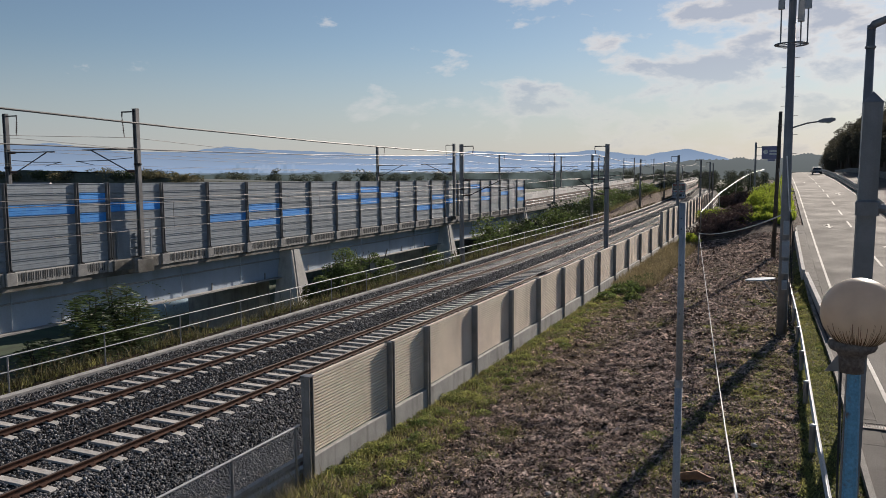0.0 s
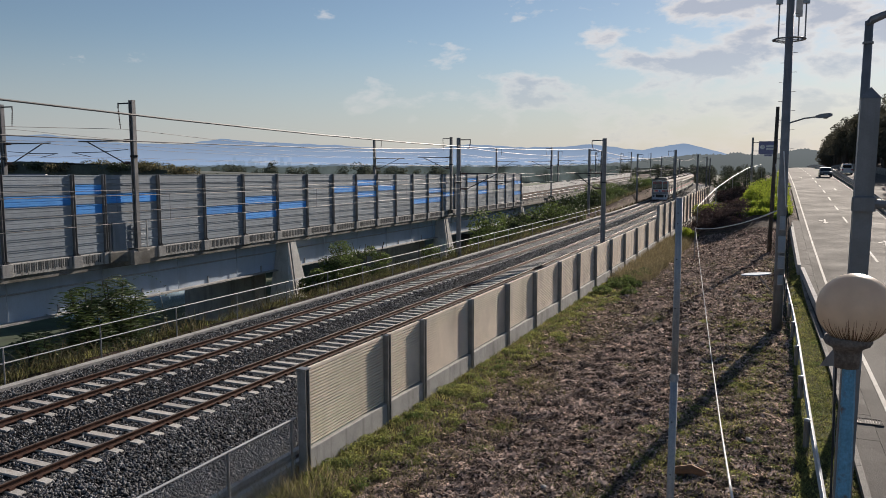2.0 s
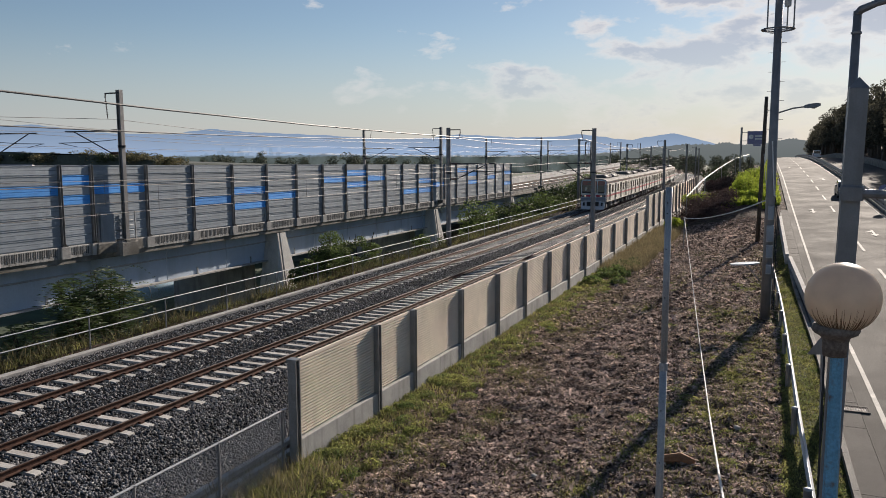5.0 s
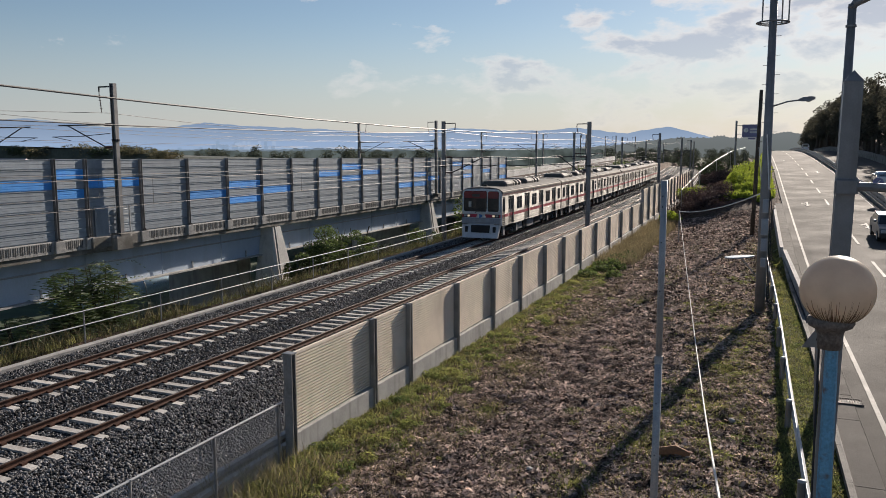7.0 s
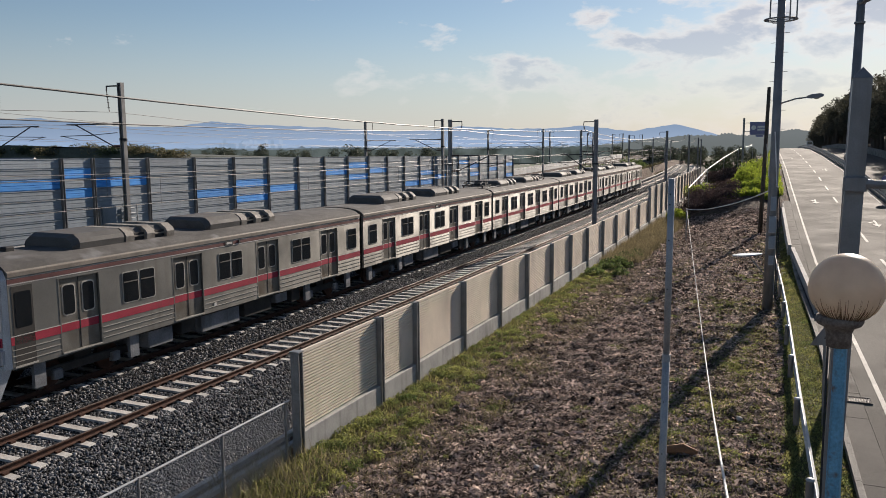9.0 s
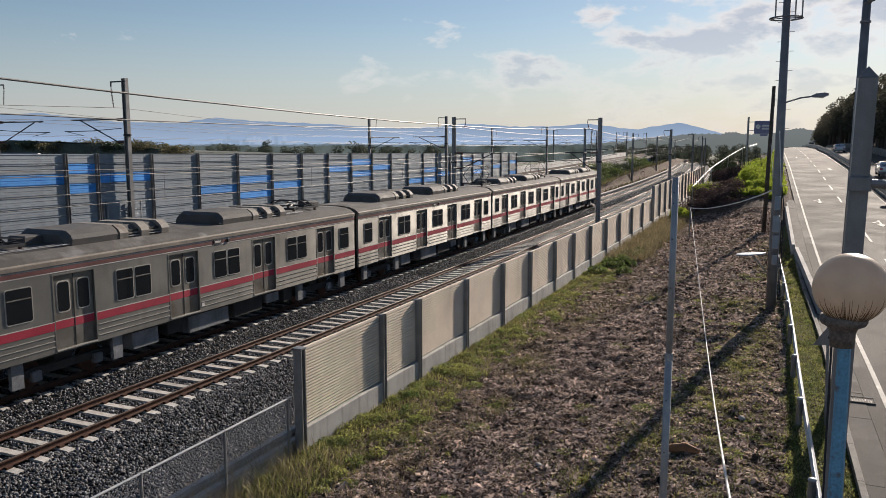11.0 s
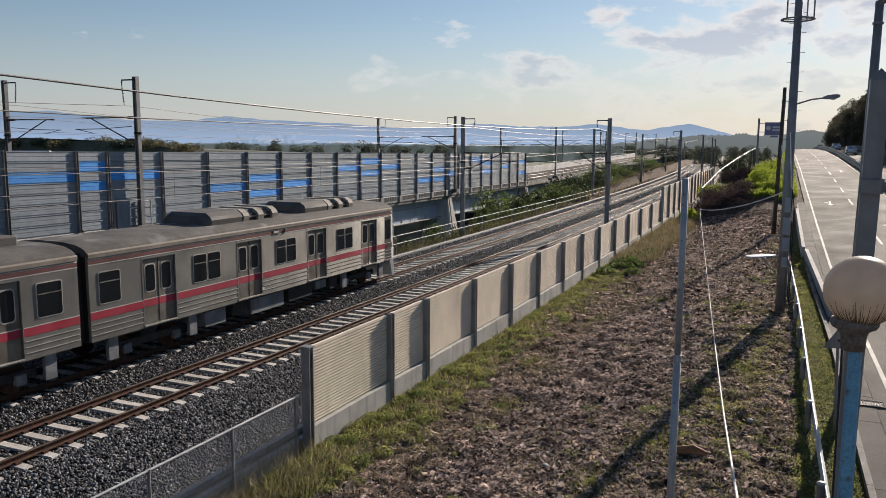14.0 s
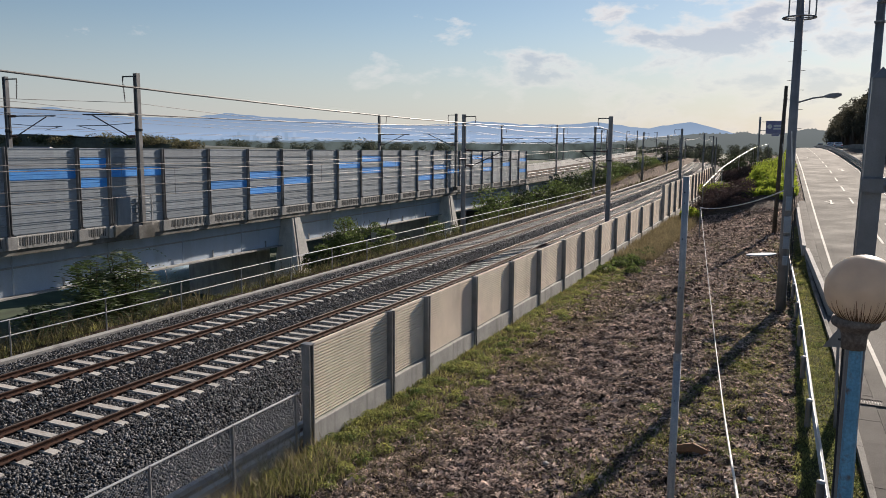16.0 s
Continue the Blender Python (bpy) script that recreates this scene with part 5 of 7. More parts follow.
def build_car(kind):
    """kind: 'front' has a cab at y = 0, 'rear' has it at the far end, 'middle' has none."""
    car = thing("rail_car", {"front": "stainless commuter train car with driving cab and red stripe", "rear": "stainless rear train car with cab and red stripe",
                             "middle": "stainless commuter train car with a red side stripe"}[kind], "train car", "cars of the train")
    doors = list(DOORS)
    wins = list(WINDOWS)
    if kind == "front":
        pass
    elif kind == "rear":
        doors = sorted((LONG - b, LONG - a) for a, b in DOORS)
        wins = [(LONG - b, LONG - a, n) for a, b, n in WINDOWS]
    else:
        doors = [(2.05 + 4.38 * i, 3.43 + 4.38 * i) for i in range(4)]
        wins = [(0.55, 1.4, 1), (4.2, 5.65, 2), (8.58, 10.03, 2), (12.96, 14.41, 2), (17.0, 17.85, 1)]
    core = [(-1.44, 1.0), (1.44, 1.0), (1.46, 1.1), (1.46, 3.4), (1.44, 3.52), (-1.44, 3.52), (-1.46, 3.4), (-1.46, 1.1)]
    part("body", Builder().sweep(core, [(0, 0.05, 0), (0, LONG - 0.05, 0)]), M_RUBBER, car, "dark body shell")
    roof = [(-1.56, 3.5), (-1.555, 3.56), (-1.50, 3.66), (-1.38, 3.74), (-1.1, 3.83), (-0.5, 3.89), (0.5, 3.89), (1.1, 3.83), (1.38, 3.74), (1.50, 3.66), (1.555, 3.56), (1.56, 3.5)]
    rf = part("roof", Builder().sweep(roof, [(0, 0.0, 0), (0, LONG, 0)]), M_ROOF, car, "dusty grey curved roof")
    for s in (-1, 1):
        # side wall between the doors
        cuts = [0.0] + [e for d in doors for e in d] + [LONG]
        x0, x1 = sorted((s * 1.46, s * 1.56))
        sw = part("side_wall", Builder().box(x0, x1, 0.0, LONG, 3.17, 3.5), M_CAR, car, "brushed stainless side wall")
        for a, b in zip(cuts[0::2], cuts[1::2]):
            part("wall_bay", Builder().box(x0, x1, a, b, 1.02, 3.17), M_CAR, sw)
        for a, b in doors:
            part("threshold", Builder().box(x0, x1, a, b, 1.02, 1.10), M_CAR, sw)
        o = s * 1.563
        for a, b in zip(cuts[0::2], cuts[1::2]):
            a, b = a + (0.036 if a > 0 else 0), b - (0.036 if b < LONG else 0)
            part("stripe", Builder().box(min(o, o + s * 0.004), max(o, o + s * 0.004), a, b, 1.66, 1.88), M_RED, sw, "red stripe")
            part("pale_line", Builder().box(min(o, o + s * 0.006), max(o, o + s * 0.006), a, b, 1.885, 1.91), M_WHITELINE, sw)
            for z in (1.52, 1.36, 1.20):
                part("rib", Builder().box(min(o, o + s * 0.012), max(o, o + s * 0.012), a + 0.02, b - 0.02, z, z + 0.022), M_CREAM, sw)
        for z0, z1, m, lb in ((3.285, 3.40, M_WINE, "dark red cornice band"), (3.405, 3.43, M_WHITELINE, ""), (3.25, 3.275, M_WHITELINE, "")):
            part("cornice_line", Builder().box(min(o, o + s * 0.005), max(o, o + s * 0.005), 0.0, LONG, z0, z1), m, sw, lb)
        part("cant_rail", Builder().sweep([(s * 1.55, 3.46), (s * 1.595, 3.46), (s * 1.598, 3.57), (s * 1.57, 3.615), (s * 1.53, 3.60)], [(0, 0, 0), (0, LONG, 0)]), M_CANT, rf, "dusty beige cant rail")
        pl = part("car_plate", Builder().box(*sorted((s * 1.565, s * 1.583)), 8.62, 9.05, 3.27, 3.42), M_RUBBER, sw, "small dark car plate")
        part("plate_bar", Builder().box(*sorted((s * 1.583, s * 1.587)), 8.68, 8.99, 3.31, 3.38), M_WHITELINE, pl)
        part("side_lamp", Builder().box(*sorted((s * 1.565, s * 1.60)), 9.35, 9.47, 3.28, 3.42, 0.02), M_RUBBER, sw)
        part("socket_plate", Builder().box(*sorted((s * 1.565, s * 1.578)), 7.9, 8.02, 1.22, 1.33), M_WHITELINE, sw)
        for a, b in doors:
            mid = (a + b) / 2
            fr = part("door_frame", Builder().box(*sorted((s * 1.56, s * 1.568)), a - 0.035, a, 1.06, 3.17).box(*sorted((s * 1.56, s * 1.568)), b, b + 0.035, 1.06, 3.17).box(*sorted((s * 1.56, s * 1.568)), a - 0.035, b + 0.035, 3.17, 3.205), M_CAR, car)
            part("sill", Builder().box(*sorted((s * 1.5, s * 1.585)), a, b, 1.06, 1.095), M_CREAM, fr)
            for a1, b1 in ((a + 0.02, mid - 0.008), (mid + 0.008, b - 0.02)):
                d = part("door_leaf", Builder().box(*sorted((s * 1.462, s * 1.50)), a1, b1, 1.10, 3.15), M_DOOR, car, "dusty stainless sliding door leaf")
                c = (a1 + b1) / 2
                part("glass_rim", Builder().pane(*sorted((s * 1.50, s * 1.508)), c - 0.225, c + 0.225, 2.10, 3.0, 0.11), M_CREAM, d)
                part("door_glass", Builder().pane(*sorted((s * 1.508, s * 1.513)), c - 0.19, c + 0.19, 2.14, 2.96, 0.09), M_GLASS, d, "dark rounded door glass")
                part("door_stripe", Builder().box(*sorted((s * 1.50, s * 1.505)), a1, b1, 1.66, 1.88), M_RED, d)
                part("door_line", Builder().box(*sorted((s * 1.50, s * 1.506)), a1, b1, 1.885, 1.91), M_WHITELINE, d)
            part("door_seal", Builder().box(*sorted((s * 1.50, s * 1.51)), mid - 0.012, mid + 0.012, 1.10, 3.15), M_RUBBER, fr)
        for a, b, n in wins:
            wf = part("window", Builder().box(*sorted((s * 1.5605, s * 1.563)), a + 0.03, b - 0.03, 2.1, 3.0), M_CAR, car, "pair of rounded windows" if n > 1 else "rounded window")
            k = (b - a) / n
            for i in range(n):
                y0, y1 = a + i * k + 0.015, a + (i + 1) * k - 0.015
                part("window_rim", Builder().pane(*sorted((s * 1.563, s * 1.575)), y0, y1, 2.07, 3.03, 0.08), M_CREAM, wf)
                part("pane", Builder().pane(*sorted((s * 1.575, s * 1.580)), y0 + 0.032, y1 - 0.032, 2.10, 3.0, 0.06), M_GLASS, wf, "dark tinted pane")
                part("pane_bar", Builder().box(*sorted((s * 1.580, s * 1.588)), y0 + 0.05, y1 - 0.05, 2.70, 2.735), M_DOOR, wf)
    # roof units
    for y0 in (2.6, 8.3) if kind == "front" else ((3.0, 9.6) if kind == "middle" else (5.6, 11.4)):
        prof = [(-1.02, 3.80), (-1.05, 4.02), (-0.98, 4.14), (-0.78, 4.27), (0.78, 4.27), (0.98, 4.14), (1.05, 4.02), (1.02, 3.80)]
        inner = [(x * 0.86, z if z < 3.9 else z - 0.05) for x, z in prof]
        nose = [(x * 0.93, z if z < 3.9 else z - 0.10) for x, z in prof]
        v = [(x, y, z) for y, ring in ((y0, nose), (y0 + 0.22, prof), (y0 + 1.9, prof), (y0 + 1.95, inner), (y0 + 4.0, inner)) for x, z in ring]
        f = [(8 * k + q, 8 * k + (q + 1) % 8, 8 * k + 8 + (q + 1) % 8, 8 * k + 8 + q) for k in range(4) for q in range(8)] + [tuple(range(7, -1, -1)), tuple(range(32, 40))]
        u = part("air_conditioner", Builder().add(v, f), M_AC, car, "long rounded roof air conditioner")
        for ya in (1.97, 2.85, 3.73):
            part("vent_cheek", Builder().sweep([(x * 1.01, z) for x, z in prof], [(0, y0 + ya, 0), (0, y0 + ya + 0.34, 0)]), M_CHEEK, u, "pale sloped vent cheek")
        for sd in (-1, 1):
            for ya in (2.32, 3.20):
                part("vent_slot", Builder().box(*sorted((sd * 0.86, sd * 0.93)), y0 + ya, y0 + ya + 0.52, 3.86, 4.08), M_RUBBER, u, "dark vent slot")
                part("vent_bar", Builder().box(*sorted((sd * 0.93, sd * 0.97)), y0 + ya, y0 + ya + 0.52, 3.96, 4.0), M_CHEEK, u)
        for ya in (2.45, 3.3):
            part("fan_grille", Builder().tube([(0.25, y0 + ya + 0.1, 4.2), (0.25, y0 + ya + 0.1, 4.245)], 0.24, 14), M_RUBBER, u, "dark round fan grille")
    # underframe
    for i, (a, b, h) in enumerate(((5.0, 6.1, 0.62), (6.5, 7.2, 0.5), (7.5, 9.6, 0.66), (9.9, 11.6, 0.6), (11.9, 12.7, 0.45), (13.0, 13.6, 0.6))):
        part("equipment_box", Builder().box(-1.32, 1.32, a, b, 1.0 - h, 1.0, 0.03), M_UNDERBOX if i % 2 == 0 else M_UNDER, car, "dusty underfloor equipment box")
    part("sole_bar", Builder().box(-1.38, 1.38, 0.2, LONG - 0.2, 0.92, 1.02), M_UNDER, car)
    for c in (2.7, LONG - 2.7):
        bg = part("bogie", Builder().box(-1.12, -1.0, c - 1.6, c + 1.6, 0.42, 0.66, 0.03).box(1.0, 1.12, c - 1.6, c + 1.6, 0.42, 0.66, 0.03).box(-1.0, 1.0, c - 0.3, c + 0.3, 0.45, 0.85), M_UNDER, car, "grimy bogie frame")
        for dy in (-1.05, 1.05):
            for s in (-1, 1):
                wh = part("wheel", Builder().tube([(s * 0.69, c + dy, 0.43), (s * 0.82, c + dy, 0.43)], 0.43, 20), M_RAIL, bg, "steel wheel")
                part("axle_box", Builder().box(s * 1.14 - 0.09, s * 1.14 + 0.09, c + dy - 0.16, c + dy + 0.16, 0.3, 0.58, 0.03), M_UNDERBOX, bg)
    for y in (0.9, 4.3, LONG - 4.3, LONG - 0.9):
        part("step", Builder().box(1.3, 1.42, y - 0.18, y + 0.18, 0.3, 1.0), M_UNDERBOX, car)
    # gangways
    ends = {"front": ((LONG, 1),), "rear": ((0.0, -1),), "middle": ((0.0, -1), (LONG, 1))}[kind]
    for y, d in ends:
        part("gangway", Builder().box(-1.3, 1.3, min(y, y + d * 0.17), max(y, y + d * 0.17), 1.0, 3.6), M_RUBBER, car, "black gangway bellows")
    if kind != "middle":
        build_cab(car, kind)
    return car


def build_cab(car, kind):
    f = (lambda y: y) if kind == "front" else (lambda y: LONG - y)

    def blk(x0, x1, a, b, z0, z1, c=0.0):
        y0, y1 = sorted((f(a), f(b)))
        return Builder().box(x0, x1, y0, y1, z0, z1, c)

    def slab(pts_lo, pts_hi):
        n = len(pts_lo)
        v = [(x, f(y), z) for x, y, z in pts_lo + pts_hi]
        return Builder().add(v, [tuple(range(n)), tuple(range(2 * n - 1, n - 1, -1))] + [(i, n + i, n + (i + 1) % n, (i + 1) % n) for i in range(n)])

    ring = [(-1.56, 1.05), (-1.56, 3.4), (-1.45, 3.62), (-1.2, 3.74), (0, 3.80), (1.2, 3.74), (1.45, 3.62), (1.56, 3.4), (1.56, 1.05)]
    nose = part("cab_mask", slab([(x * 0.97, -0.22 if z < 2 else -0.10 - 0.02 * (z - 2), z) for x, z in ring], [(x, 0.02, z) for x, z in ring]), M_NOSE, car, "pale grey cab front")
    def yy(z):
        return -0.30 + 0.055 * (z - 2.02)

    def face(x0, x1, z0, z1, d, t, cut=0.06):
        """A plate lying on the raked front, d proud of it and t thick."""
        ring = [(x0 + cut, z0), (x1 - cut, z0), (x1, z0 + cut), (x1, z1 - cut), (x1 - cut, z1), (x0 + cut, z1), (x0, z1 - cut), (x0, z0 + cut)]
        return slab([(x, yy(z) - d, z) for x, z in ring], [(x, yy(z) - d + t, z) for x, z in ring])

    part("screen_surround", face(-1.47, 1.47, 2.0, 3.70, 0.0, 0.2, 0.16), M_NOSE, nose, "pale surround of the windscreens")
    for x0, x1 in ((-1.37, 0.44), (0.52, 1.37)):
        w = part("windscreen", face(x0, x1, 2.1, 3.62, 0.012, 0.05, 0.09), M_GLASS, car, "large dark windscreen")
        part("blind", face(x0 + 0.03, x1 - 0.03, 3.08, 3.59, 0.016, 0.02, 0.07), M_WINEGLASS, w, "dark red top band behind glass")
        part("dash", face(x0 + 0.08, x1 - 0.08, 2.12, 2.28, 0.015, 0.01, 0.02), M_UNDER, w)
    part("display", face(-0.72, -0.12, 3.2, 3.40, 0.02, 0.01, 0.03), M_DEST, nose, "unlit destination display")
    part("rolled_blind", face(-0.98, -0.76, 2.42, 2.86, 0.016, 0.01, 0.02), M_CREAM, nose, "pale roll behind the glass")
    part("wiper", Builder().tube([(-0.45, f(-0.34), 2.0), (-0.2, f(-0.34), 2.2), (0.1, f(-0.33), 2.42)], 0.018, 6), M_RUBBER, nose)
    part("nose_band", blk(-1.5, 1.5, -0.245, -0.2, 1.66, 1.90), M_RED, nose, "red band across the nose")
    part("emblem_plate", slab([(-0.42, -0.26, 1.6), (0.42, -0.26, 1.6), (0.26, -0.26, 1.95), (-0.26, -0.26, 1.95)], [(-0.42, -0.24, 1.6), (0.42, -0.24, 1.6), (0.26, -0.24, 1.95), (-0.26, -0.24, 1.95)]), M_NOSE, nose)
    part("emblem", blk(-0.14, -0.04, -0.27, -0.26, 1.62, 1.92).box(*(-0.04, 0.10), *sorted((f(-0.27), f(-0.26))), 1.66, 1.88), M_LOGO, nose, "blue emblem")
    for s in (-1, 1):
        h = part("lamp_housing", blk(*sorted((s * 0.86, s * 1.40)), -0.262, -0.22, 1.66, 1.90), M_RUBBER, nose, "black lamp housing")
        for x in (0.98, 1.24):
            part("headlight", blk(*sorted((s * (x - 0.09), s * (x + 0.09))), -0.275, -0.262, 1.71, 1.85), M_LAMP if x < 1 else M_GALV, h, "rectangular lamp")
        part("handrail", Builder().tube([(s * 1.52, f(-0.25), 2.05), (s * 1.52, f(-0.20), 3.3)], 0.014, 6), M_GALV, nose)
        part("step_bracket", blk(*sorted((s * 1.05, s * 1.45)), -0.42, -0.2, 1.14, 1.22), M_STEEL, nose)
    part("buffer_beam", blk(-1.52, 1.52, -0.33, -0.05, 1.22, 1.62, 0.05), M_BUMPER, nose, "blue-grey bumper panel")
    part("skirt", slab([(-1.38, -0.60, 0.16), (1.38, -0.60, 0.16), (1.47, -0.30, 1.16), (-1.47, -0.30, 1.16)], [(-1.38, -0.35, 0.16), (1.38, -0.35, 0.16), (1.47, 0.1, 1.16), (-1.47, 0.1, 1.16)]), M_NOSE, nose, "pale snowplough skirt")
    # Dark blocks on the skirt stand in for the shade of its openings.
    part("coupler", blk(-0.72, 0.72, -0.545, -0.30, 0.56, 1.10, 0.03), M_RUBBER, nose, "dark block drawn as the shaded coupler recess")
    for s in (-1, 1):
        part("hose", blk(*sorted((s * 0.98, s * 1.2)), -0.52, -0.3, 0.58, 1.0, 0.02), M_RUBBER, nose)
        cd = part("cab_door", Builder().box(*sorted((s * 1.56, s * 1.567)), *sorted((f(0.10), f(0.72))), 1.10, 3.2), M_UNDER, car, "dark recessed cab door")
        part("cab_glass", Builder().pane(*sorted((s * 1.567, s * 1.573)), *sorted((f(0.18), f(0.66))), 2.1, 3.05, 0.06), M_GLASS, cd, "cab door window")
        part("cab_sill", Builder().box(*sorted((s * 1.55, s * 1.58)), *sorted((f(0.06), f(0.76))), 1.05, 1.10), M_CREAM, cd)
    part("horn", Builder().box(-0.35, -0.1, *sorted((f(1.3), f(1.6))), 3.86, 4.02, 0.03), M_RUBBER, car)


M_WINEGLASS = tinted_glass("red_blind", (0.15, 0.015, 0.02), 0.10)
M_BUMPER = pbr("bumper_paint", (0.27, 0.30, 0.345), (0.22, 0.245, 0.28), 1.5, 0.5, 0.1, 0.05, 40, streak=((0.12, 0.11, 0.10), (4, 4, 0.5), 0.4))
first = build_car("front")
middle = build_car("middle")
last = build_car("rear")
cars = [first, middle] + [copy_thing(middle, pose(0, 0, 0)) for _ in range(3)] + [last]


def pantograph(car, y, up):
    """A pantograph on the roof of a car."""
    base = Builder()
    for x in (-0.75, 0.75):
        base.box(x - 0.04, x + 0.04, y - 0.9, y + 0.9, 3.98, 4.06)
    for d in (-0.9, 0.86):
        base.box(-0.75, 0.75, y + d, y + d + 0.05, 3.98, 4.06)
    p = part("pantograph", base, M_DARK, car, "dark steel pantograph")
    for x in (-0.7, 0.7):
        for d in (-0.8, 0.8):
            part("foot_insulator", Builder().tube([(x, y + d, 3.82), (x, y + d, 3.98)], 0.06, 8), M_PORC, p)
    h = 1.15 if up else 0.22
    z = 4.06
    for s in (-1, 1):
        part("lower_arm", Builder().tube([(0.5 * s, y - 0.25, z), (0.62 * s, y - 0.95, z + h * 0.5)], 0.025, 6), M_DARK, p)
        part("lower_arm", Builder().tube([(0.5 * s, y + 0.25, z), (0.62 * s, y + 0.95, z + h * 0.5)], 0.025, 6), M_DARK, p)
        part("upper_arm", Builder().tube([(0.62 * s, y - 0.95, z + h * 0.5), (0.45 * s, y - 0.06, z + h)], 0.018, 6), M_DARK, p)
        part("upper_arm", Builder().tube([(0.62 * s, y + 0.95, z + h * 0.5), (0.45 * s, y + 0.06, z + h)], 0.018, 6), M_DARK, p)
    for d in (-0.95, 0.95):
        part("cross_tie", Builder().tube([(-0.62, y + d, z + h * 0.5), (0.62, y + d, z + h * 0.5)], 0.018, 6).tube([(-0.62, y + d, z + h * 0.5), (0.45, y, z + h)], 0.012, 5), M_DARK, p)
    for d in (-0.18, 0.18):
        part("contact_bow", Builder().tube([(-0.95, y + d, z + h - 0.12), (-0.7, y + d, z + h + 0.03), (0.7, y + d, z + h + 0.03), (0.95, y + d, z + h - 0.12)], 0.025, 6), M_DARK, p)
    part("roof_gear", Builder().box(-0.6, 0.1, y + 1.4, y + 2.1, 3.88, 4.15, 0.04), M_AC, car)
    part("roof_pipe", Builder().tube([(1.0, y - 0.6, 3.9), (1.0, y + 6.0 if y < 9 else y - 6.0, 3.9)], 0.022, 6).tube([(0.9, y - 0.6, 3.92), (0.9, y + 6.0 if y < 9 else y - 6.0, 3.92)], 0.015, 6), M_UNDERBOX, car, "grey roof conduit")


# the fifth and third car carry pantographs
for k in (2, 4):
    pantograph(cars[k], 1.0, k == 4)
    pantograph(cars[k], 15.6, k == 4)


def front_y(t):
    s = (t - 8.0) / 8.0
    ease = float(np.interp(t, (7.5, 8.0, 8.5, 9.0, 11.5, 12.5, 14.0, 14.5, 15.0, 15.5), (0.0, 0.3, -0.5, -1.3, -0.85, 0.05, 0.05, -0.5, -1.4, -1.4)))
    return 34.73 - 159.04 * s + 6.60 * s * s + 7.09 * s ** 3 + ease


def car_pose(t, k):
    y = front_y(t) + k * PITCH
    ym = y + LONG / 2
    a = math.degrees(math.atan(max(min(ym, 300) - 20, 0) / 2800))
    return pose(TRACKS[0] + bend(ym) + math.sin(radians(a)) * LONG / 2, y, 0, 0, 0, a)


# ---- road vehicles ----
M_CARGLASS = tinted_glass("car_glass", (0.015, 0.018, 0.02), 0.04)
M_TYRE = pbr("tyre", (0.02, 0.02, 0.021), None, 5, 0.85, 0, 0.2, 60)


def build_vehicle(label, paint, van=False):
    """A road vehicle that looks towards -y."""
    c = thing("car", label, "car", "road traffic")
    if van:
        side = [(-2.3, 0.35), (-2.35, 0.9), (-1.75, 1.1), (-1.2, 1.85), (2.2, 1.9), (2.3, 1.2), (2.3, 0.35)]
        glass = [(-1.6, 1.12), (-1.12, 1.76), (2.0, 1.8), (2.1, 1.15)]
    else:
        side = [(-2.2, 0.32), (-2.28, 0.62), (-2.1, 0.86), (-1.15, 1.0), (-0.45, 1.5), (1.0, 1.56), (1.85, 1.1), (2.2, 1.02), (2.26, 0.6), (2.2, 0.32)]
        glass = [(-1.0, 1.02), (-0.42, 1.43), (0.95, 1.48), (1.65, 1.08)]
    def body(prof, w, taper):
        zs = [z for _, z in prof]
        v = [(s * (w - taper * max(z - 0.9, 0)), y, z) for s in (-1, 1) for y, z in prof]
        n = len(prof)
        return Builder().add(v, [tuple(range(n)), tuple(range(2 * n - 1, n - 1, -1))] + [(i, n + i, n + (i + 1) % n, (i + 1) % n) for i in range(n)])
    part("body", body(side, 0.9, 0.22), paint, c)
    part("side_glass", body(glass, 0.908, 0.22), M_CARGLASS, c, "dark side windows")
    y0, z0, y1, z1 = (-1.74, 1.13, -1.22, 1.8) if van else (-1.1, 1.03, -0.5, 1.47)
    part("windscreen", Builder().add([(s * k, y - 0.02 + d, z + d) for d in (0, -0.03) for y, z, k in ((y0, z0, 0.8), (y1, z1, 0.68)) for s in (-1, 1)], [(0, 1, 3, 2), (6, 7, 5, 4), (0, 4, 5, 1), (2, 3, 7, 6)]), M_CARGLASS, c, "dark windscreen")
    part("rear_glass", Builder().box(-0.66, 0.66, 2.28 if van else 1.5, 2.31 if van else 1.6, 1.15, 1.7 if van else 1.3), M_CARGLASS, c)
    for s in (-1, 1):
        for y in (-1.35, 1.4):
            w = part("wheel", Builder().tube([(s * 0.72, y, 0.32), (s * 0.92, y, 0.32)], 0.32, 18), M_TYRE, c)
            part("rim", Builder().tube([(s * 0.92, y, 0.32), (s * 0.93, y, 0.32)], 0.2, 14), M_GALV, w, "grey rim")
        part("headlight", Builder().box(*sorted((s * 0.5, s * 0.82)), -2.31 if not van else -2.38, -2.2, 0.62, 0.78, 0.02), M_GALV, c, "clear headlight")
        part("tail_light", Builder().box(*sorted((s * 0.6, s * 0.86)), 2.2, 2.33, 0.75, 0.95), M_RED, c, "red tail light")
        part("mirror", Builder().box(*sorted((s * 0.9, s * 1.06)), y0 + 0.3, y0 + 0.42, z0 + 0.05, z0 + 0.2, 0.02), paint, c)
    part("bumper", Builder().box(-0.86, 0.86, -2.36 if not van else -2.42, -2.2, 0.32, 0.56, 0.04), M_RUBBER, c)
    part("number_plate", Builder().box(-0.26, 0.26, -2.39 if not van else -2.45, -2.36, 0.42, 0.53), M_SIGNW, c)
    return c


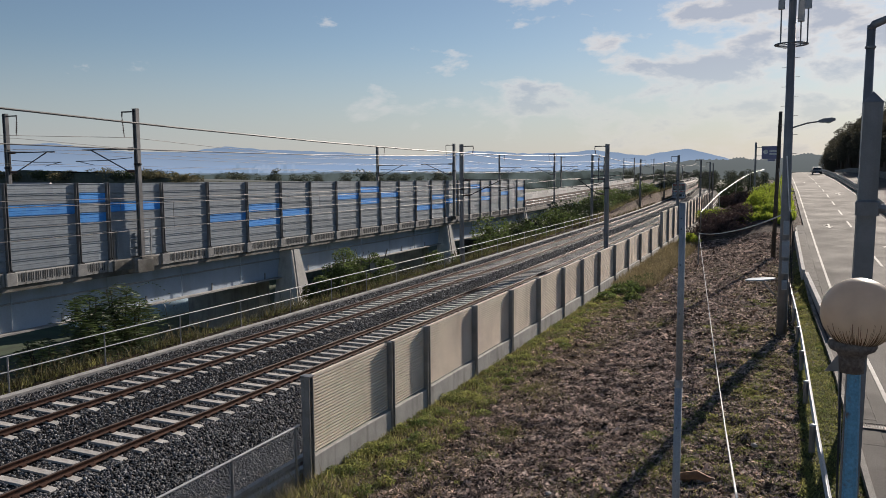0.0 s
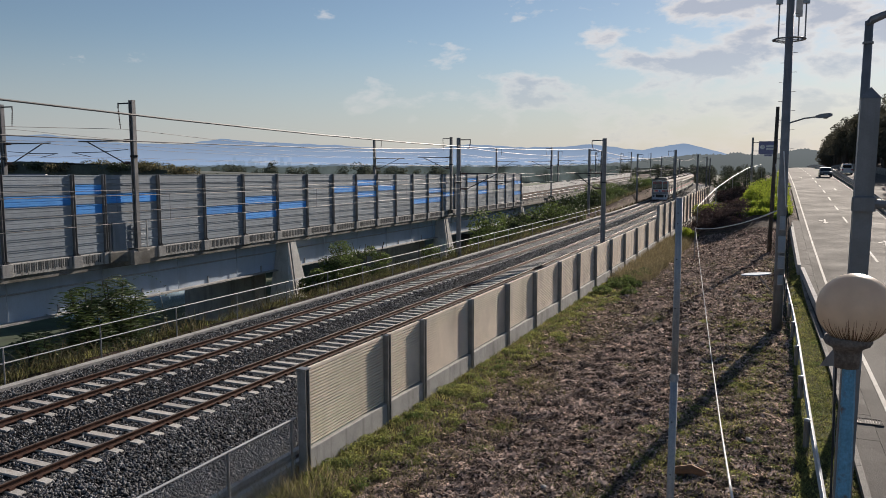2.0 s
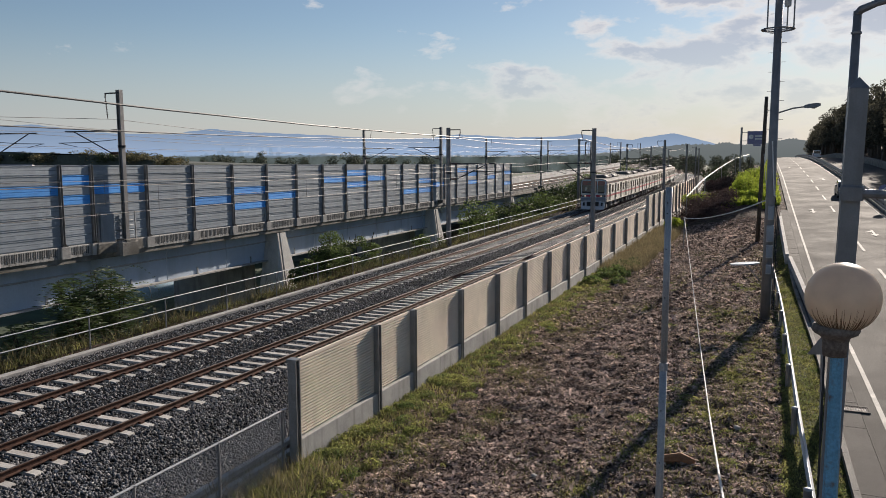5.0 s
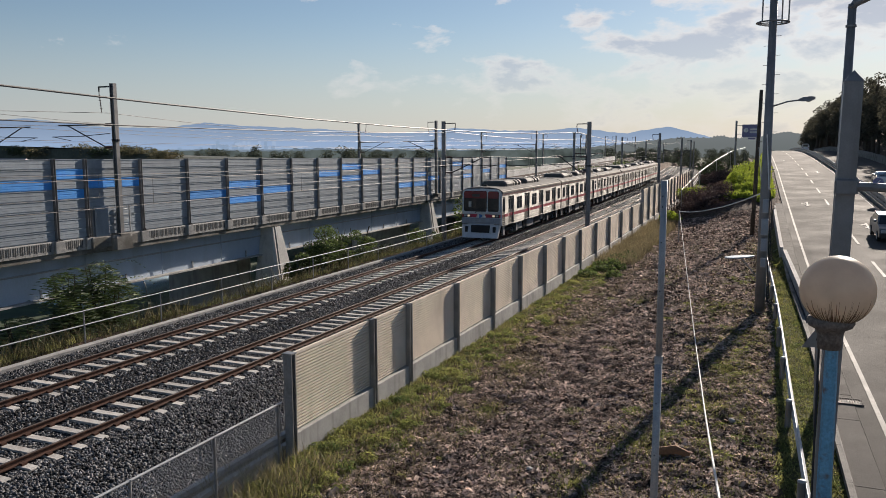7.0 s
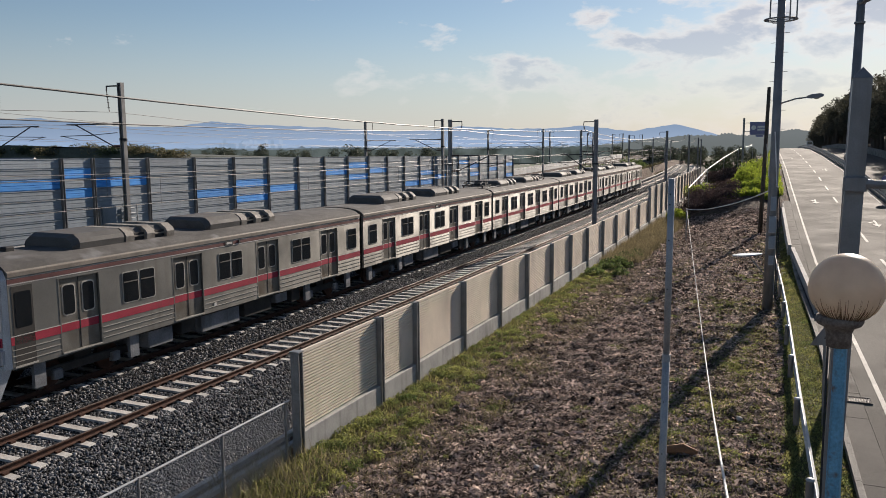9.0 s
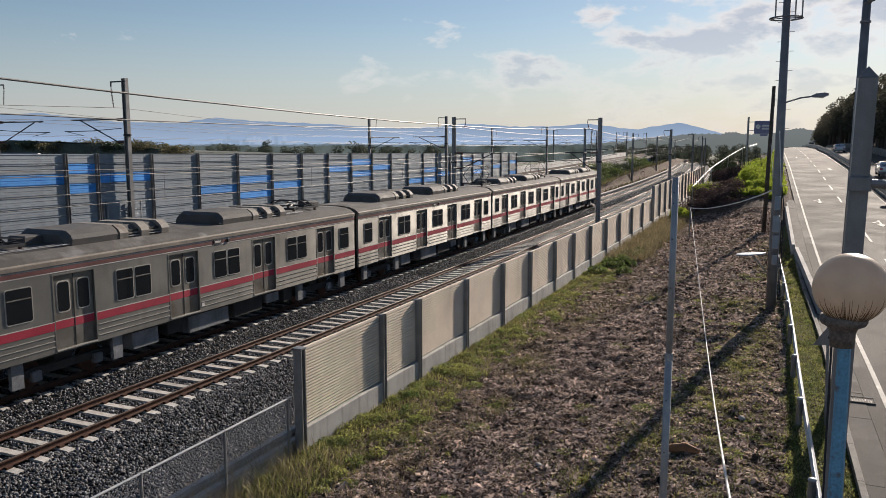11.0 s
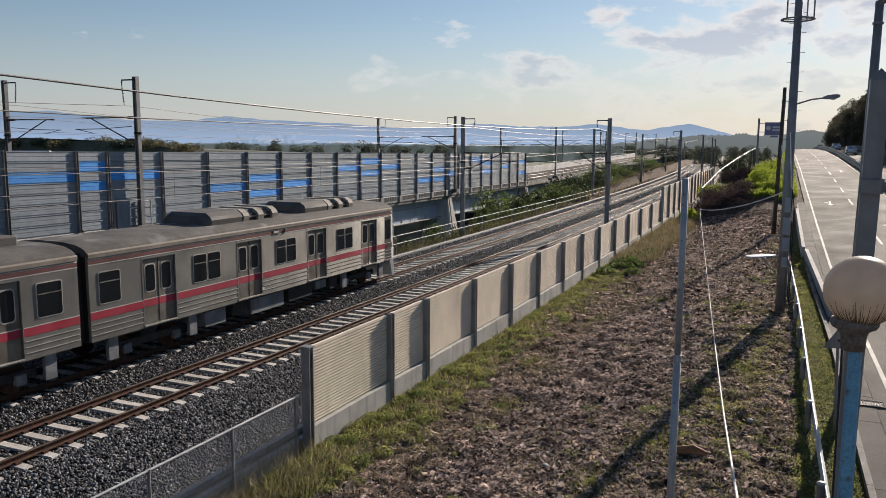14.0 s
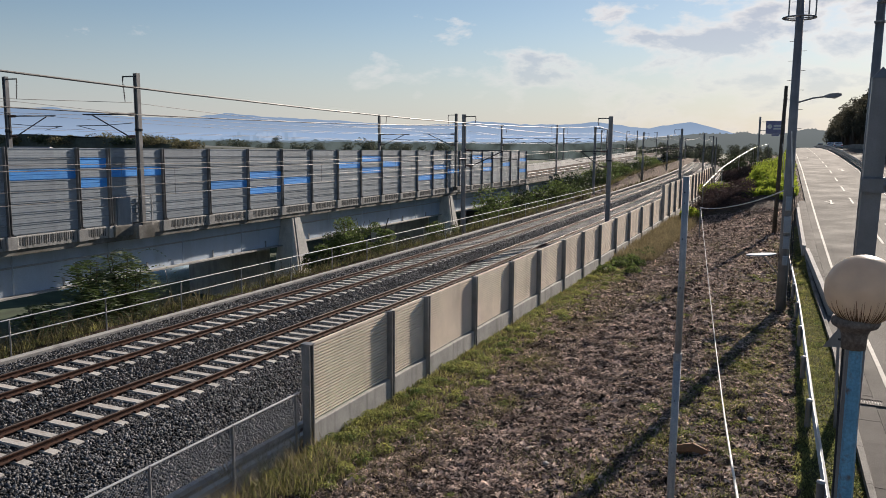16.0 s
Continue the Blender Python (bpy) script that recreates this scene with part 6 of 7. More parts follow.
M_PAINTD = pbr("dark_car_paint", (0.10, 0.11, 0.125), (0.085, 0.093, 0.105), 2, 0.4, 0.0, 0, 20, coat=0.2)
M_PAINTW = pbr("white_car_paint", (0.70, 0.71, 0.72), (0.66, 0.67, 0.68), 2, 0.3, 0.0, 0, 20, coat=0.6)
M_PAINTS = pbr("silver_car_paint", (0.42, 0.43, 0.45), (0.38, 0.39, 0.41), 2, 0.3, 0.6, 0, 20, coat=0.6)
suv = build_vehicle("dark grey car coming down the road", M_PAINTD)
white_van = build_vehicle("white van driving away up the road", M_PAINTW, True)
silver_car = build_vehicle("silver car driving away beyond the median", M_PAINTS)
grey_car = build_vehicle("pale silver car following beyond the median", M_PAINTS)


def road_pose(y, lane, away):
    g = math.degrees(math.atan((road_z(y + 2) - road_z(y - 2)) / 4))
    x = edge(y) + lane
    z = road_z(y) + 0.035
    return pose(x, y, z, -g, 0, 180) if away else pose(x, y, z, g, 0, 1.1)


# ---- vegetation ----
rng = np.random.default_rng(7)
LEAF_V = [(-0.5, 0, 0), (0, 0.24, 0.06), (0.5, 0, 0), (0, -0.24, 0.06)]
LEAF_F = [(0, 1, 2, 3)]
BLADE_V = [(-0.5, 0, 0), (0.5, 0, 0), (0.4, 0.32, 0.6), (-0.4, 0.32, 0.6), (0.0, 0.9, 1.0)]
BLADE_F = [(0, 1, 2), (0, 2, 3), (3, 2, 4)]


def leaves(name, clumps, count, size, material):
    """Leaves in uneven clumps: (x, y, z, radius, flattening)."""
    c = np.array(clumps)
    w = c[:, 3] ** 2
    pick = rng.choice(len(c), count, p=w / w.sum())
    d = rng.normal(size=(count, 3))
    d /= np.linalg.norm(d, axis=1)[:, None]
    r = c[pick, 3] * (0.45 + 0.6 * rng.random(count) ** 0.6)
    pos = c[pick, :3] + d * r[:, None] * np.stack([np.ones(count), np.ones(count), c[pick, 4]], 1)
    s = size * rng.uniform(0.6, 1.4, count)
    return scattered(name, LEAF_V, LEAF_F, pos, turns(count, rng), np.stack([s, s, s], 1), material)


def blades(name, pos, height, width, material):
    n = len(pos)
    h = height * rng.uniform(0.5, 1.4, n)
    return scattered(name, BLADE_V, BLADE_F, pos, turns(n, rng, 0.45), np.stack([width * rng.uniform(1.2, 2.6, n), h * 0.6, h], 1), material)


def on_ground(x, y, lift=0.0):
    return np.stack([x, y, np.array([ground_z(a, b) + relief(a, b) for a, b in zip(x, y)]) + lift], 1)


def turf(name, label, category, pos, height, width, material):
    return tagged(new(name, blades(name, pos, height, width, material)), label, category, kind="stuff")


def band(n, x0, x1, y0, y1, bias=1.6, clump=0.0):
    y = y0 + (y1 - y0) * rng.random(n) ** bias
    x = rng.uniform(x0, x1, n)
    if clump:
        keep = np.array([noise.noise((a * 0.9, b * 0.45, 5.0)) for a, b in zip(x, y)]) > rng.uniform(-clump, clump, n)
        x, y = x[keep], y[keep]
    return x, y


def bent(x, y):
    return x + np.array([bend(b) for b in y])


# strip of weeds along the wall's foot
x, y = band(20000, -9.98, -8.75, 12.5, 72, 1.7)
side = rng.random(len(x)) ** 1.4
x = -9.98 + side * (1.3 + 1.1 * np.array([noise.noise((0.0, b * 0.35, 2.0)) for b in y]) + 0.4)
turf("grass_strip", "green weeds and grass along the wall's foot", "grass", on_ground(bent(x, y), y), 0.13, 0.013, M_GRASS)
x, y = band(42000, -9.98, -6.6, 9.0, 74, 1.3, 0.55)
turf("dry_grass_strip", "straw-coloured dry grass beside the wall", "dry grass", on_ground(bent(x, y), y), 0.13, 0.007, M_DRY)
x, y = band(5200, -10.9, -8.7, 7.0, 15, 1.0, 0.7)
turf("dry_grass_tuft", "tall dry grass at the wall's end", "dry grass", on_ground(x, y), 0.42, 0.006, M_DRY)
x, y = band(3600, -10.5, -8.9, 7.0, 15, 1.0, 0.5)
turf("green_tuft", "ragged green weeds at the wall's end", "grass", on_ground(x, y), 0.26, 0.012, M_GRASS)
x, y = band(60000, -3.0, 1.4, 9, 60, 1.3, 0.40)
keep = rng.random(len(x)) < np.clip((x + 3.2) / 2.6, 0.08, 1.0)
turf("verge_grass", "short green verge grass by the guard rail", "grass", on_ground(x[keep], y[keep]), 0.06, 0.014, M_GRASS)
x, y = band(26000, 0.45, 1.55, 8, 50, 1.3)
turf("verge_grass", "short green verge grass behind the guard rail", "grass", on_ground(x + (10 - y) * 0.006, y, 0.03), 0.06, 0.015, M_GRASS)
x, y = band(24000, -7.5, -1.5, 8, 60, 1.2, 0.25)
keep = np.array([noise.noise((a * 0.35, b * 0.22, 9.0)) for a, b in zip(x, y)]) > 0.12
turf("field_grass", "thin grass coming up through the mulch", "grass", on_ground(x[keep], y[keep]), 0.07, 0.011, M_GRASS)
x, y = band(26000, -8.6, 0.0, 8, 66, 1.2, 0.3)
turf("field_straw", "fine dead straw lying through the mulch", "straw", on_ground(x, y), 0.07, 0.006, M_DRY)
x, y = band(14000, -10.0, -7.4, 48, 78, 1.0)
turf("tall_dry_grass", "tall straw-coloured grass at the field's end", "dry grass", on_ground(bent(x, y), y), 0.5, 0.012, M_DRY)
x, y = band(22000, -25.0, -23.05, 12, 120, 1.3, 0.8)
turf("embankment_grass", "mixed dry grass on the railway embankment", "dry grass", on_ground(bent(x, y), y), 0.38, 0.008, M_WEED)
x, y = band(22000, -25.6, -23.1, 12, 130, 1.3, 0.6)
turf("embankment_weeds", "green weeds on the railway embankment", "grass", on_ground(bent(x, y), y), 0.26, 0.014, M_GRASS)
x, y = band(2600, -24.2, -23.05, 12, 80, 1.2, 0.3)
turf("embankment_stalks", "tall brown seed stalks by the trackside railing", "dry grass", on_ground(bent(x, y), y), 0.85, 0.012, M_WEED)
x, y = band(16000, -28.0, -22.9, 95, 230, 1.2, 0.9)
turf("far_embankment_grass", "olive rough grass beside the distant tracks", "grass", on_ground(bent(x, y), y), 0.6, 0.04, M_WEED)
x, y = band(26000, -5.0, 0.2, 80, 190, 1.3)
x = x - 0.018 * (y - 80)
turf("bank_grass", "bright yellow-green grass on the road bank", "grass", on_ground(x, y), 0.45, 0.10, M_BRIGHT)

for cx, cy, r, n in ((-6.9, 19.5, 0.5, 900), (-7.6, 24.0, 0.7, 1200), (-2.6, 17.5, 1.1, 2000), (-3.4, 15.0, 0.9, 1400), (-1.4, 20.5, 1.2, 2600), (-1.0, 24.5, 1.2, 2600), (-0.8, 29.0, 1.3, 2600), (-7.2, 31.0, 0.9, 1200), (-5.4, 36.0, 0.9, 900), (-8.0, 16.5, 0.7, 1000), (-1.8, 34.0, 1.5, 2200), (-0.9, 14.0, 1.0, 1800)):
    a, q = rng.uniform(0, 6.28, n), np.abs(rng.normal(0, 0.6, n)) * r
    px, py = cx + q * np.cos(a), cy + q * np.sin(a) * 1.7
    turf("grass_tuft", "low tuft of green grass in the mulch", "grass", on_ground(px, py, 0.01), 0.06, 0.013, M_GRASS)

# crawler track pressed into the soil beside the guard rail
tm = Builder()
for i in range(34):
    y = 14.2 + 0.14 * i
    z = ground_z(-0.05, y) + relief(-0.05, y)
    tm.add([(-0.32, y - 0.03, z - 0.02), (0.16, y - 0.02, z - 0.02), (0.14, y + 0.01, z + 0.022), (-0.30, y, z + 0.024), (-0.32, y + 0.06, z - 0.02), (0.16, y + 0.07, z - 0.02)], [(0, 1, 2, 3), (3, 2, 5, 4), (0, 3, 4), (1, 5, 2)])
tagged(thing("crawler_track_marks", "ridged crawler track marks pressed into soil", "track marks", kind="stuff", shape=tm, material=M_SOIL), kind="stuff")

# leafy ground weeds near the wall
M_WEEDLEAF = pbr("weed_leaf", (0.31, 0.31, 0.10), (0.085, 0.13, 0.04), 1.4, 0.6, bump=0, fine=4, island=0.7, transmit=0.5)


def weeds():
    cl = []
    r2 = random.Random(3)
    for i in range(330):
        y = 13.0 + 56 * r2.random() ** 1.5
        x = -9.9 + r2.random() ** 1.3 * 1.9
        cl.append((x + bend(y), y, ground_z(x + bend(y), y) + 0.08, r2.uniform(0.08, 0.30), 0.45))
    ob = new("broadleaf_weeds", leaves("broadleaf_weeds", cl, 66000, 0.05, M_WEEDLEAF))
    tagged(ob, "low broad-leaved green weeds by the wall", "weeds", kind="stuff")
    cl = []
    for i in range(520):
        y = 8 + 40 * r2.random() ** 1.3
        x = r2.uniform(0.4, 1.55) if i % 2 else r2.uniform(-2.6, 0.4) if r2.random() < 0.75 else r2.uniform(-8.5, -2.0)
        if i % 2 == 0 and noise.noise((x * 0.6, y * 0.35, 4.0)) < -0.02:
            continue
        cl.append((x, y, ground_z(x, y) + relief(x, y) + 0.045, r2.uniform(0.08, 0.34), 0.16))
    tagged(new("clover_patches", leaves("clover_patches", cl, 56000, 0.04, M_WEEDLEAF)), "low patches of clover and small weeds on the verge", "weeds", kind="stuff")
    cl = []
    for i in range(16):
        y = 43 + r2.random() * 9
        x = -9.4 + r2.random() * 1.6
        cl.append((x + bend(y), y, ground_z(x + bend(y), y) + 0.15, r2.uniform(0.3, 0.6), 0.6))
    tagged(new("creeper_patch", leaves("creeper_patch", cl, 5000, 0.14, M_LEAF)), "dark green creeper patch near the wall", "weeds", kind="stuff")


weeds()


def bush(label, cx, cy, zb, r, h, n, size, material, name="bush", stems=5):
    r2 = random.Random(int(cx * 100 + cy * 7))
    b = thing(name, label, name, "lineside bushes", at=pose(cx, cy, zb))
    cl = []
    for i in range(9 + int(r * 3)):
        a = r2.uniform(0, 6.28)
        d = r * math.sqrt(r2.random()) * 0.85
        cl.append((d * math.cos(a), d * math.sin(a), h * (0.2 + 0.75 * r2.random() * (1 - 0.5 * d / r)), r * r2.uniform(0.22, 0.42), 0.75))
    part("crown", leaves("crown", cl, n, size, material), material, b)
    for i in range(stems):
        a = r2.uniform(0, 6.28)
        part("stem", Builder().tube([(0, 0, -0.4), (0.25 * r * math.cos(a), 0.25 * r * math.sin(a), h * 0.4), (0.6 * r * math.cos(a), 0.6 * r * math.sin(a), h * 0.85)], [0.05, 0.035, 0.015], 6), M_BARK, b)
    return b


M_SUMAC = pbr("sumac_leaf", (0.11, 0.155, 0.05), (0.04, 0.062, 0.022), 0.9, 0.6, bump=0, fine=4, island=0.55, transmit=0.35)


def sumac(cx, cy, zb, h, n):
    """A shrub with long drooping leaves of paired leaflets."""
    r2 = random.Random(int(cx * 31 + cy * 17))
    b = thing("sumac_shrub", "dark green shrub with long feathered leaves under the viaduct", "shrub", "lineside bushes", at=pose(cx, cy, zb))
    pos, dirs = [], []
    for i in range(n):
        a, el = r2.uniform(0, 6.28), r2.uniform(0.1, 0.9)
        base = Vector((r2.uniform(-0.5, 0.5), r2.uniform(-0.8, 0.8), h * r2.uniform(0.45, 1.0)))
        ln = r2.uniform(0.8, 1.35)
        for j in range(9):
            t = j / 8
            p = base + Vector((math.cos(a) * ln * t, math.sin(a) * ln * t, ln * (el * t - 0.95 * t * t)))
            for s in (-1, 1):
                q = p + Vector((-math.sin(a), math.cos(a), -0.25)) * s * 0.11
                pos.append(q)
                dirs.append(a + s * 1.25)
    k = len(pos)
    rot, tilt = turns(k, rng, 0.35), turns(k, rng, 0.0)
    ang = rng.uniform(-0.9, 0.9, k)
    tilt[:] = 0
    tilt[:, 0, 0] = 1
    tilt[:, 1, 1] = tilt[:, 2, 2] = np.cos(ang)
    tilt[:, 1, 2], tilt[:, 2, 1] = -np.sin(ang), np.sin(ang)
    for i, a in enumerate(dirs):
        ca, sa = math.cos(a), math.sin(a)
        rot[i] = np.array([[ca, -sa, 0], [sa, ca, 0], [0, 0, 1]]) @ tilt[i]
    s = rng.uniform(0.20, 0.30, k)
    part("foliage", scattered("foliage", LEAF_V, LEAF_F, np.array([tuple(p) for p in pos]), rot, np.stack([s * 1.15, s * 0.55, s], 1), M_SUMAC), M_SUMAC, b)
    for i in range(4):
        a = r2.uniform(0, 6.28)
        part("stem", Builder().tube([(0, 0, -0.5), (0.2 * math.cos(a), 0.3 * math.sin(a), h * 0.6), (0.4 * math.cos(a), 0.6 * math.sin(a), h)], [0.05, 0.035, 0.015], 6), M_BARK, b)


for cx, cy, zb, h in ((-25.8, 22.5, -2.4, 4.2), (-25.9, 23.1, -2.4, 3.6), (-26.0, 24.3, -2.4, 4.3), (-25.8, 24.8, -2.4, 3.7), (-26.2, 20.6, -2.6, 2.9)):
    sumac(cx, cy, zb, h, 85)
for cx, cy, r, h, n, m in ((-26.8, 18.6, 1.8, 2.2, 2600, M_SUMAC), (-26.8, 22.0, 1.6, 1.9, 2000, M_SUMAC), (-26.8, 25.6, 1.5, 1.6, 2000, M_SUMAC), (-27.0, 29.0, 1.2, 2.2, 2200, M_LEAF), (-27.4, 31.0, 1.0, 2.0, 1500, M_LEAF), (-26.0, 15.5, 1.8, 2.0, 2200, M_SUMAC), (-27.2, 36.5, 1.4, 1.8, 1500, M_DARKLEAF),
                           (-26.6, 41.6, 1.6, 3.7, 4200, M_LEAF), (-26.8, 44.4, 2.0, 5.2, 6200, M_LEAF), (-26.6, 47.4, 1.9, 5.0, 5600, M_LEAF), (-27.0, 51.6, 1.8, 3.2, 3600, M_DARKLEAF),
                           (-26.8, 60.5, 1.9, 3.6, 3200, M_LEAF), (-26.8, 64.5, 1.6, 3.0, 2200, M_DARKLEAF), (-27.0, 69.5, 1.7, 3.0, 2200, M_LEAF), (-26.9, 74.5, 1.7, 2.8, 2200, M_LEAF)):
    bush("leafy green bush growing below the embankment", cx + bend(cy), cy, ground_z(cx + bend(cy), cy), r, h, n, 0.15, m)
r3 = random.Random(11)
for i in range(26):
    cy = 78 + i * 5.2
    cx = -27.0 - r3.random() * 2.6 + bend(cy)
    bush("dense green bush beside the distant tracks", cx, cy, ground_z(cx, cy) - 0.2, r3.uniform(2.8, 4.2), r3.uniform(4.2, 6.2), 2600, 0.3, (M_LEAF, M_DARKLEAF)[i % 2])

# withered mound at the field's end
for i, (cx, cy, r, h) in enumerate(((-7.6, 80, 2.2, 1.2), (-5.2, 79.5, 2.4, 1.2), (-6.8, 84, 2.4, 1.3), (-4.2, 85, 2.6, 1.3), (-4.4, 81, 2.0, 1.0), (-5.8, 104, 2.4, 1.9), (-4.8, 108, 2.4, 1.7), (-5.6, 118, 2.6, 1.6))):
    bush("withered dark brown vine thicket on the bank", cx, cy, ground_z(cx, cy) - 0.2, r, h, 3600, 0.17, M_VINE, "thicket")
for cx, cy, r, h in ((-7.7, 88, 1.7, 2.3), (-8.4, 91, 1.6, 2.0), (-2.2, 84, 1.5, 1.3), (-1.8, 88, 1.5, 1.3), (-3.0, 92, 2.0, 1.7), (-2.6, 100, 2.2, 1.8), (-2.2, 106, 2.0, 1.7), (-3.4, 112, 2.6, 1.8), (-8.8, 76.5, 1.3, 1.2)):
    bush("bright green leafy bush on the bank", cx, cy, ground_z(cx, cy) - 0.2, r, h, 2600, 0.17, M_BRIGHT)
for cx, cy, r, h in ((-9.0, 128, 2.2, 1.9), (-10.5, 150, 2.6, 2.4), (-12, 172, 2.8, 2.8), (-13.5, 195, 3.2, 3.2), (-15, 220, 3.6, 3.6), (-9, 215, 3.4, 3.2)):
    bush("dark green bush by the distant wall", cx, cy, ground_z(cx, cy) - 0.2, r, h, 1800, 0.3, M_DARKLEAF)


def tree(label, h, r, n, size, material, seed):
    r2 = random.Random(seed)
    t = thing("tree", label, "tree", "trees")
    part("trunk", Builder().tube([(0, 0, -1.0), (0.1, 0.05, h * 0.4), (0.0, 0.1, h * 0.85)], [0.028 * h, 0.02 * h, 0.006 * h], 8), M_BARK, t)
    cl = []
    for i in range(16):
        z = h * (0.35 + 0.62 * i / 15)
        k = r * (1.05 - 0.75 * abs(i / 15 - 0.35))
        a = r2.uniform(0, 6.28)
        d = k * r2.uniform(0.2, 0.75)
        cl.append((d * math.cos(a), d * math.sin(a), z, k * r2.uniform(0.35, 0.6), 0.7))
        if i % 3 == 0:
            part("limb", Builder().tube([(0.05, 0.05, z * 0.75), (d * math.cos(a), d * math.sin(a), z)], [0.01 * h, 0.003 * h], 5), M_BARK, t)
    part("crown", leaves("crown", cl, n, size, material), material, t)
    return t


# Slope foliage is lightened and browned: haze painted into the leaf colour.
M_PINE = pbr("hazed_slope_leaf", (0.105, 0.10, 0.072), (0.055, 0.055, 0.04), 0.6, 0.8, bump=0, fine=4, island=0.5, transmit=0.4)
pines = [tree("tall dark tree on the wooded slope", h, r, 2600, 0.42, M_PINE, s) for h, r, s in ((13, 3.2, 1), (11, 3.6, 2), (15, 3.4, 3))]
spots = []
r4 = random.Random(4)
for i in range(110):
    y = 84 + 2.6 * i
    x = edge(y) + 15.8 + r4.random() ** 1.6 * 13
    spots.append((x, y))
for i, (x, y) in enumerate(spots):
    m = pose(x, y, ground_z(x, y) - 0.4 if y < 300 else 3.0, 0, 0, r4.uniform(0, 360))
    if i < 3:
        pines[i].matrix_basis = m
    else:
        copy_thing(pines[i % 3], m)
# scattered trees on the plain
# Paler than the dark leaf, with the plain's haze mixed into the colour.
M_FARLEAF = pbr("hazed_plain_leaf", (0.10, 0.115, 0.08), (0.055, 0.065, 0.05), 0.5, 0.9, bump=0, fine=4, island=0.5, transmit=0.3)
field_tree = tree("round dark tree on the hazy plain", 9.4, 4.2, 1900, 0.45, M_FARLEAF, 9)
field_tree.matrix_basis = pose(-191, 260, -1.2)
for i in range(130):
    y = 130 + 420 * r4.random() ** 1.3
    x = -y * r4.uniform(0.28, 1.3) - 40
    copy_thing(field_tree, pose(x, y, -5.0 + 1.6 * r4.random() ** 2, 0, 0, r4.uniform(0, 360)) @ Matrix.Scale(r4.uniform(1.0, 1.12), 4))
for i in range(44):
    y = 290 + 6 * i
    copy_thing(field_tree, pose(-y * r4.uniform(0.03, 0.2), y, -5.0 + r4.random() * 2.5, 0, 0, r4.uniform(0, 360)))


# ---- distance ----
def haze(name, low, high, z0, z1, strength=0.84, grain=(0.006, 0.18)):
    """Plain glowing backdrop for far land: air haze painted in, paler towards its foot."""
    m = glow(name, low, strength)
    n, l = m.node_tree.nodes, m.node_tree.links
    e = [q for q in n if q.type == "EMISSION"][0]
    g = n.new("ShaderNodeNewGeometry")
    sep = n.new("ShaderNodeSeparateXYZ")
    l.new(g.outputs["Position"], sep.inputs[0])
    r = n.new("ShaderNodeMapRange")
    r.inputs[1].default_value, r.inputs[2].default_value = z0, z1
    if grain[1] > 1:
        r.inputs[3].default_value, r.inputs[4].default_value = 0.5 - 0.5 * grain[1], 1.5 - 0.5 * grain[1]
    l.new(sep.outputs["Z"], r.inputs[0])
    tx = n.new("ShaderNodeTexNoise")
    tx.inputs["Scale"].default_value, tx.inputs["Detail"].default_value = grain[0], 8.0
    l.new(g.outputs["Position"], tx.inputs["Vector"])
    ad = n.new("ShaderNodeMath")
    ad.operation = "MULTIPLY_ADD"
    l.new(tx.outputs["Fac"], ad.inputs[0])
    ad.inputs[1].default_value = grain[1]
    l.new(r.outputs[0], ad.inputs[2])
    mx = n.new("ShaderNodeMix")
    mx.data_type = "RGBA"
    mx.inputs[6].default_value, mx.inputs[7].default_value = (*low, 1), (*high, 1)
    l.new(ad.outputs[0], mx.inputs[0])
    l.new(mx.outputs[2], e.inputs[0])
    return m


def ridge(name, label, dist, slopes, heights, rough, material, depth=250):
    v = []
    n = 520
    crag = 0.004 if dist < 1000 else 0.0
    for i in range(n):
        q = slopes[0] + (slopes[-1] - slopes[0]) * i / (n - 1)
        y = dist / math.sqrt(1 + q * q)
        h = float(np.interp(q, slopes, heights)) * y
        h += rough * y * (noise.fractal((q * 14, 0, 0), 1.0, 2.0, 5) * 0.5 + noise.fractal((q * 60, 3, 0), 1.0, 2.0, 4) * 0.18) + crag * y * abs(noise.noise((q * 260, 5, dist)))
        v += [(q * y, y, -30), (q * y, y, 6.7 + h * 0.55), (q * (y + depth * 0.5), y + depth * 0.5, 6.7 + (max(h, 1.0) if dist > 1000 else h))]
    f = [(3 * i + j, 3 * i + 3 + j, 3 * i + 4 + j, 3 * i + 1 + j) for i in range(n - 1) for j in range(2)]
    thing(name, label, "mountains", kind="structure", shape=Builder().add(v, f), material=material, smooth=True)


R_S = [-1.9, -1.353, -1.205, -1.07, -0.945, -0.829, -0.742, -0.6, -0.49, -0.396, -0.316, -0.278, -0.233, -0.17, -0.1225, -0.07, 0.0, 0.3]
R_H = [0.05, 0.0574, 0.0588, 0.0421, 0.0367, 0.0431, 0.0382, 0.0291, 0.0233, 0.0292, 0.0245, 0.0245, 0.0265, 0.0208, 0.0269, 0.0141, 0.006, 0.004]
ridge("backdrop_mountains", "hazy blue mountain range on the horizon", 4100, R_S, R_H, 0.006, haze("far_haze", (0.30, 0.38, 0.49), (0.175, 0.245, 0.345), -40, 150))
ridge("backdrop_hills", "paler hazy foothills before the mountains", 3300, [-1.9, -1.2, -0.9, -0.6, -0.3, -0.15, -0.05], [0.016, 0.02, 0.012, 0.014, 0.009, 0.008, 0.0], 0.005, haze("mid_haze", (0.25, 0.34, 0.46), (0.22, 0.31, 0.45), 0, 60))
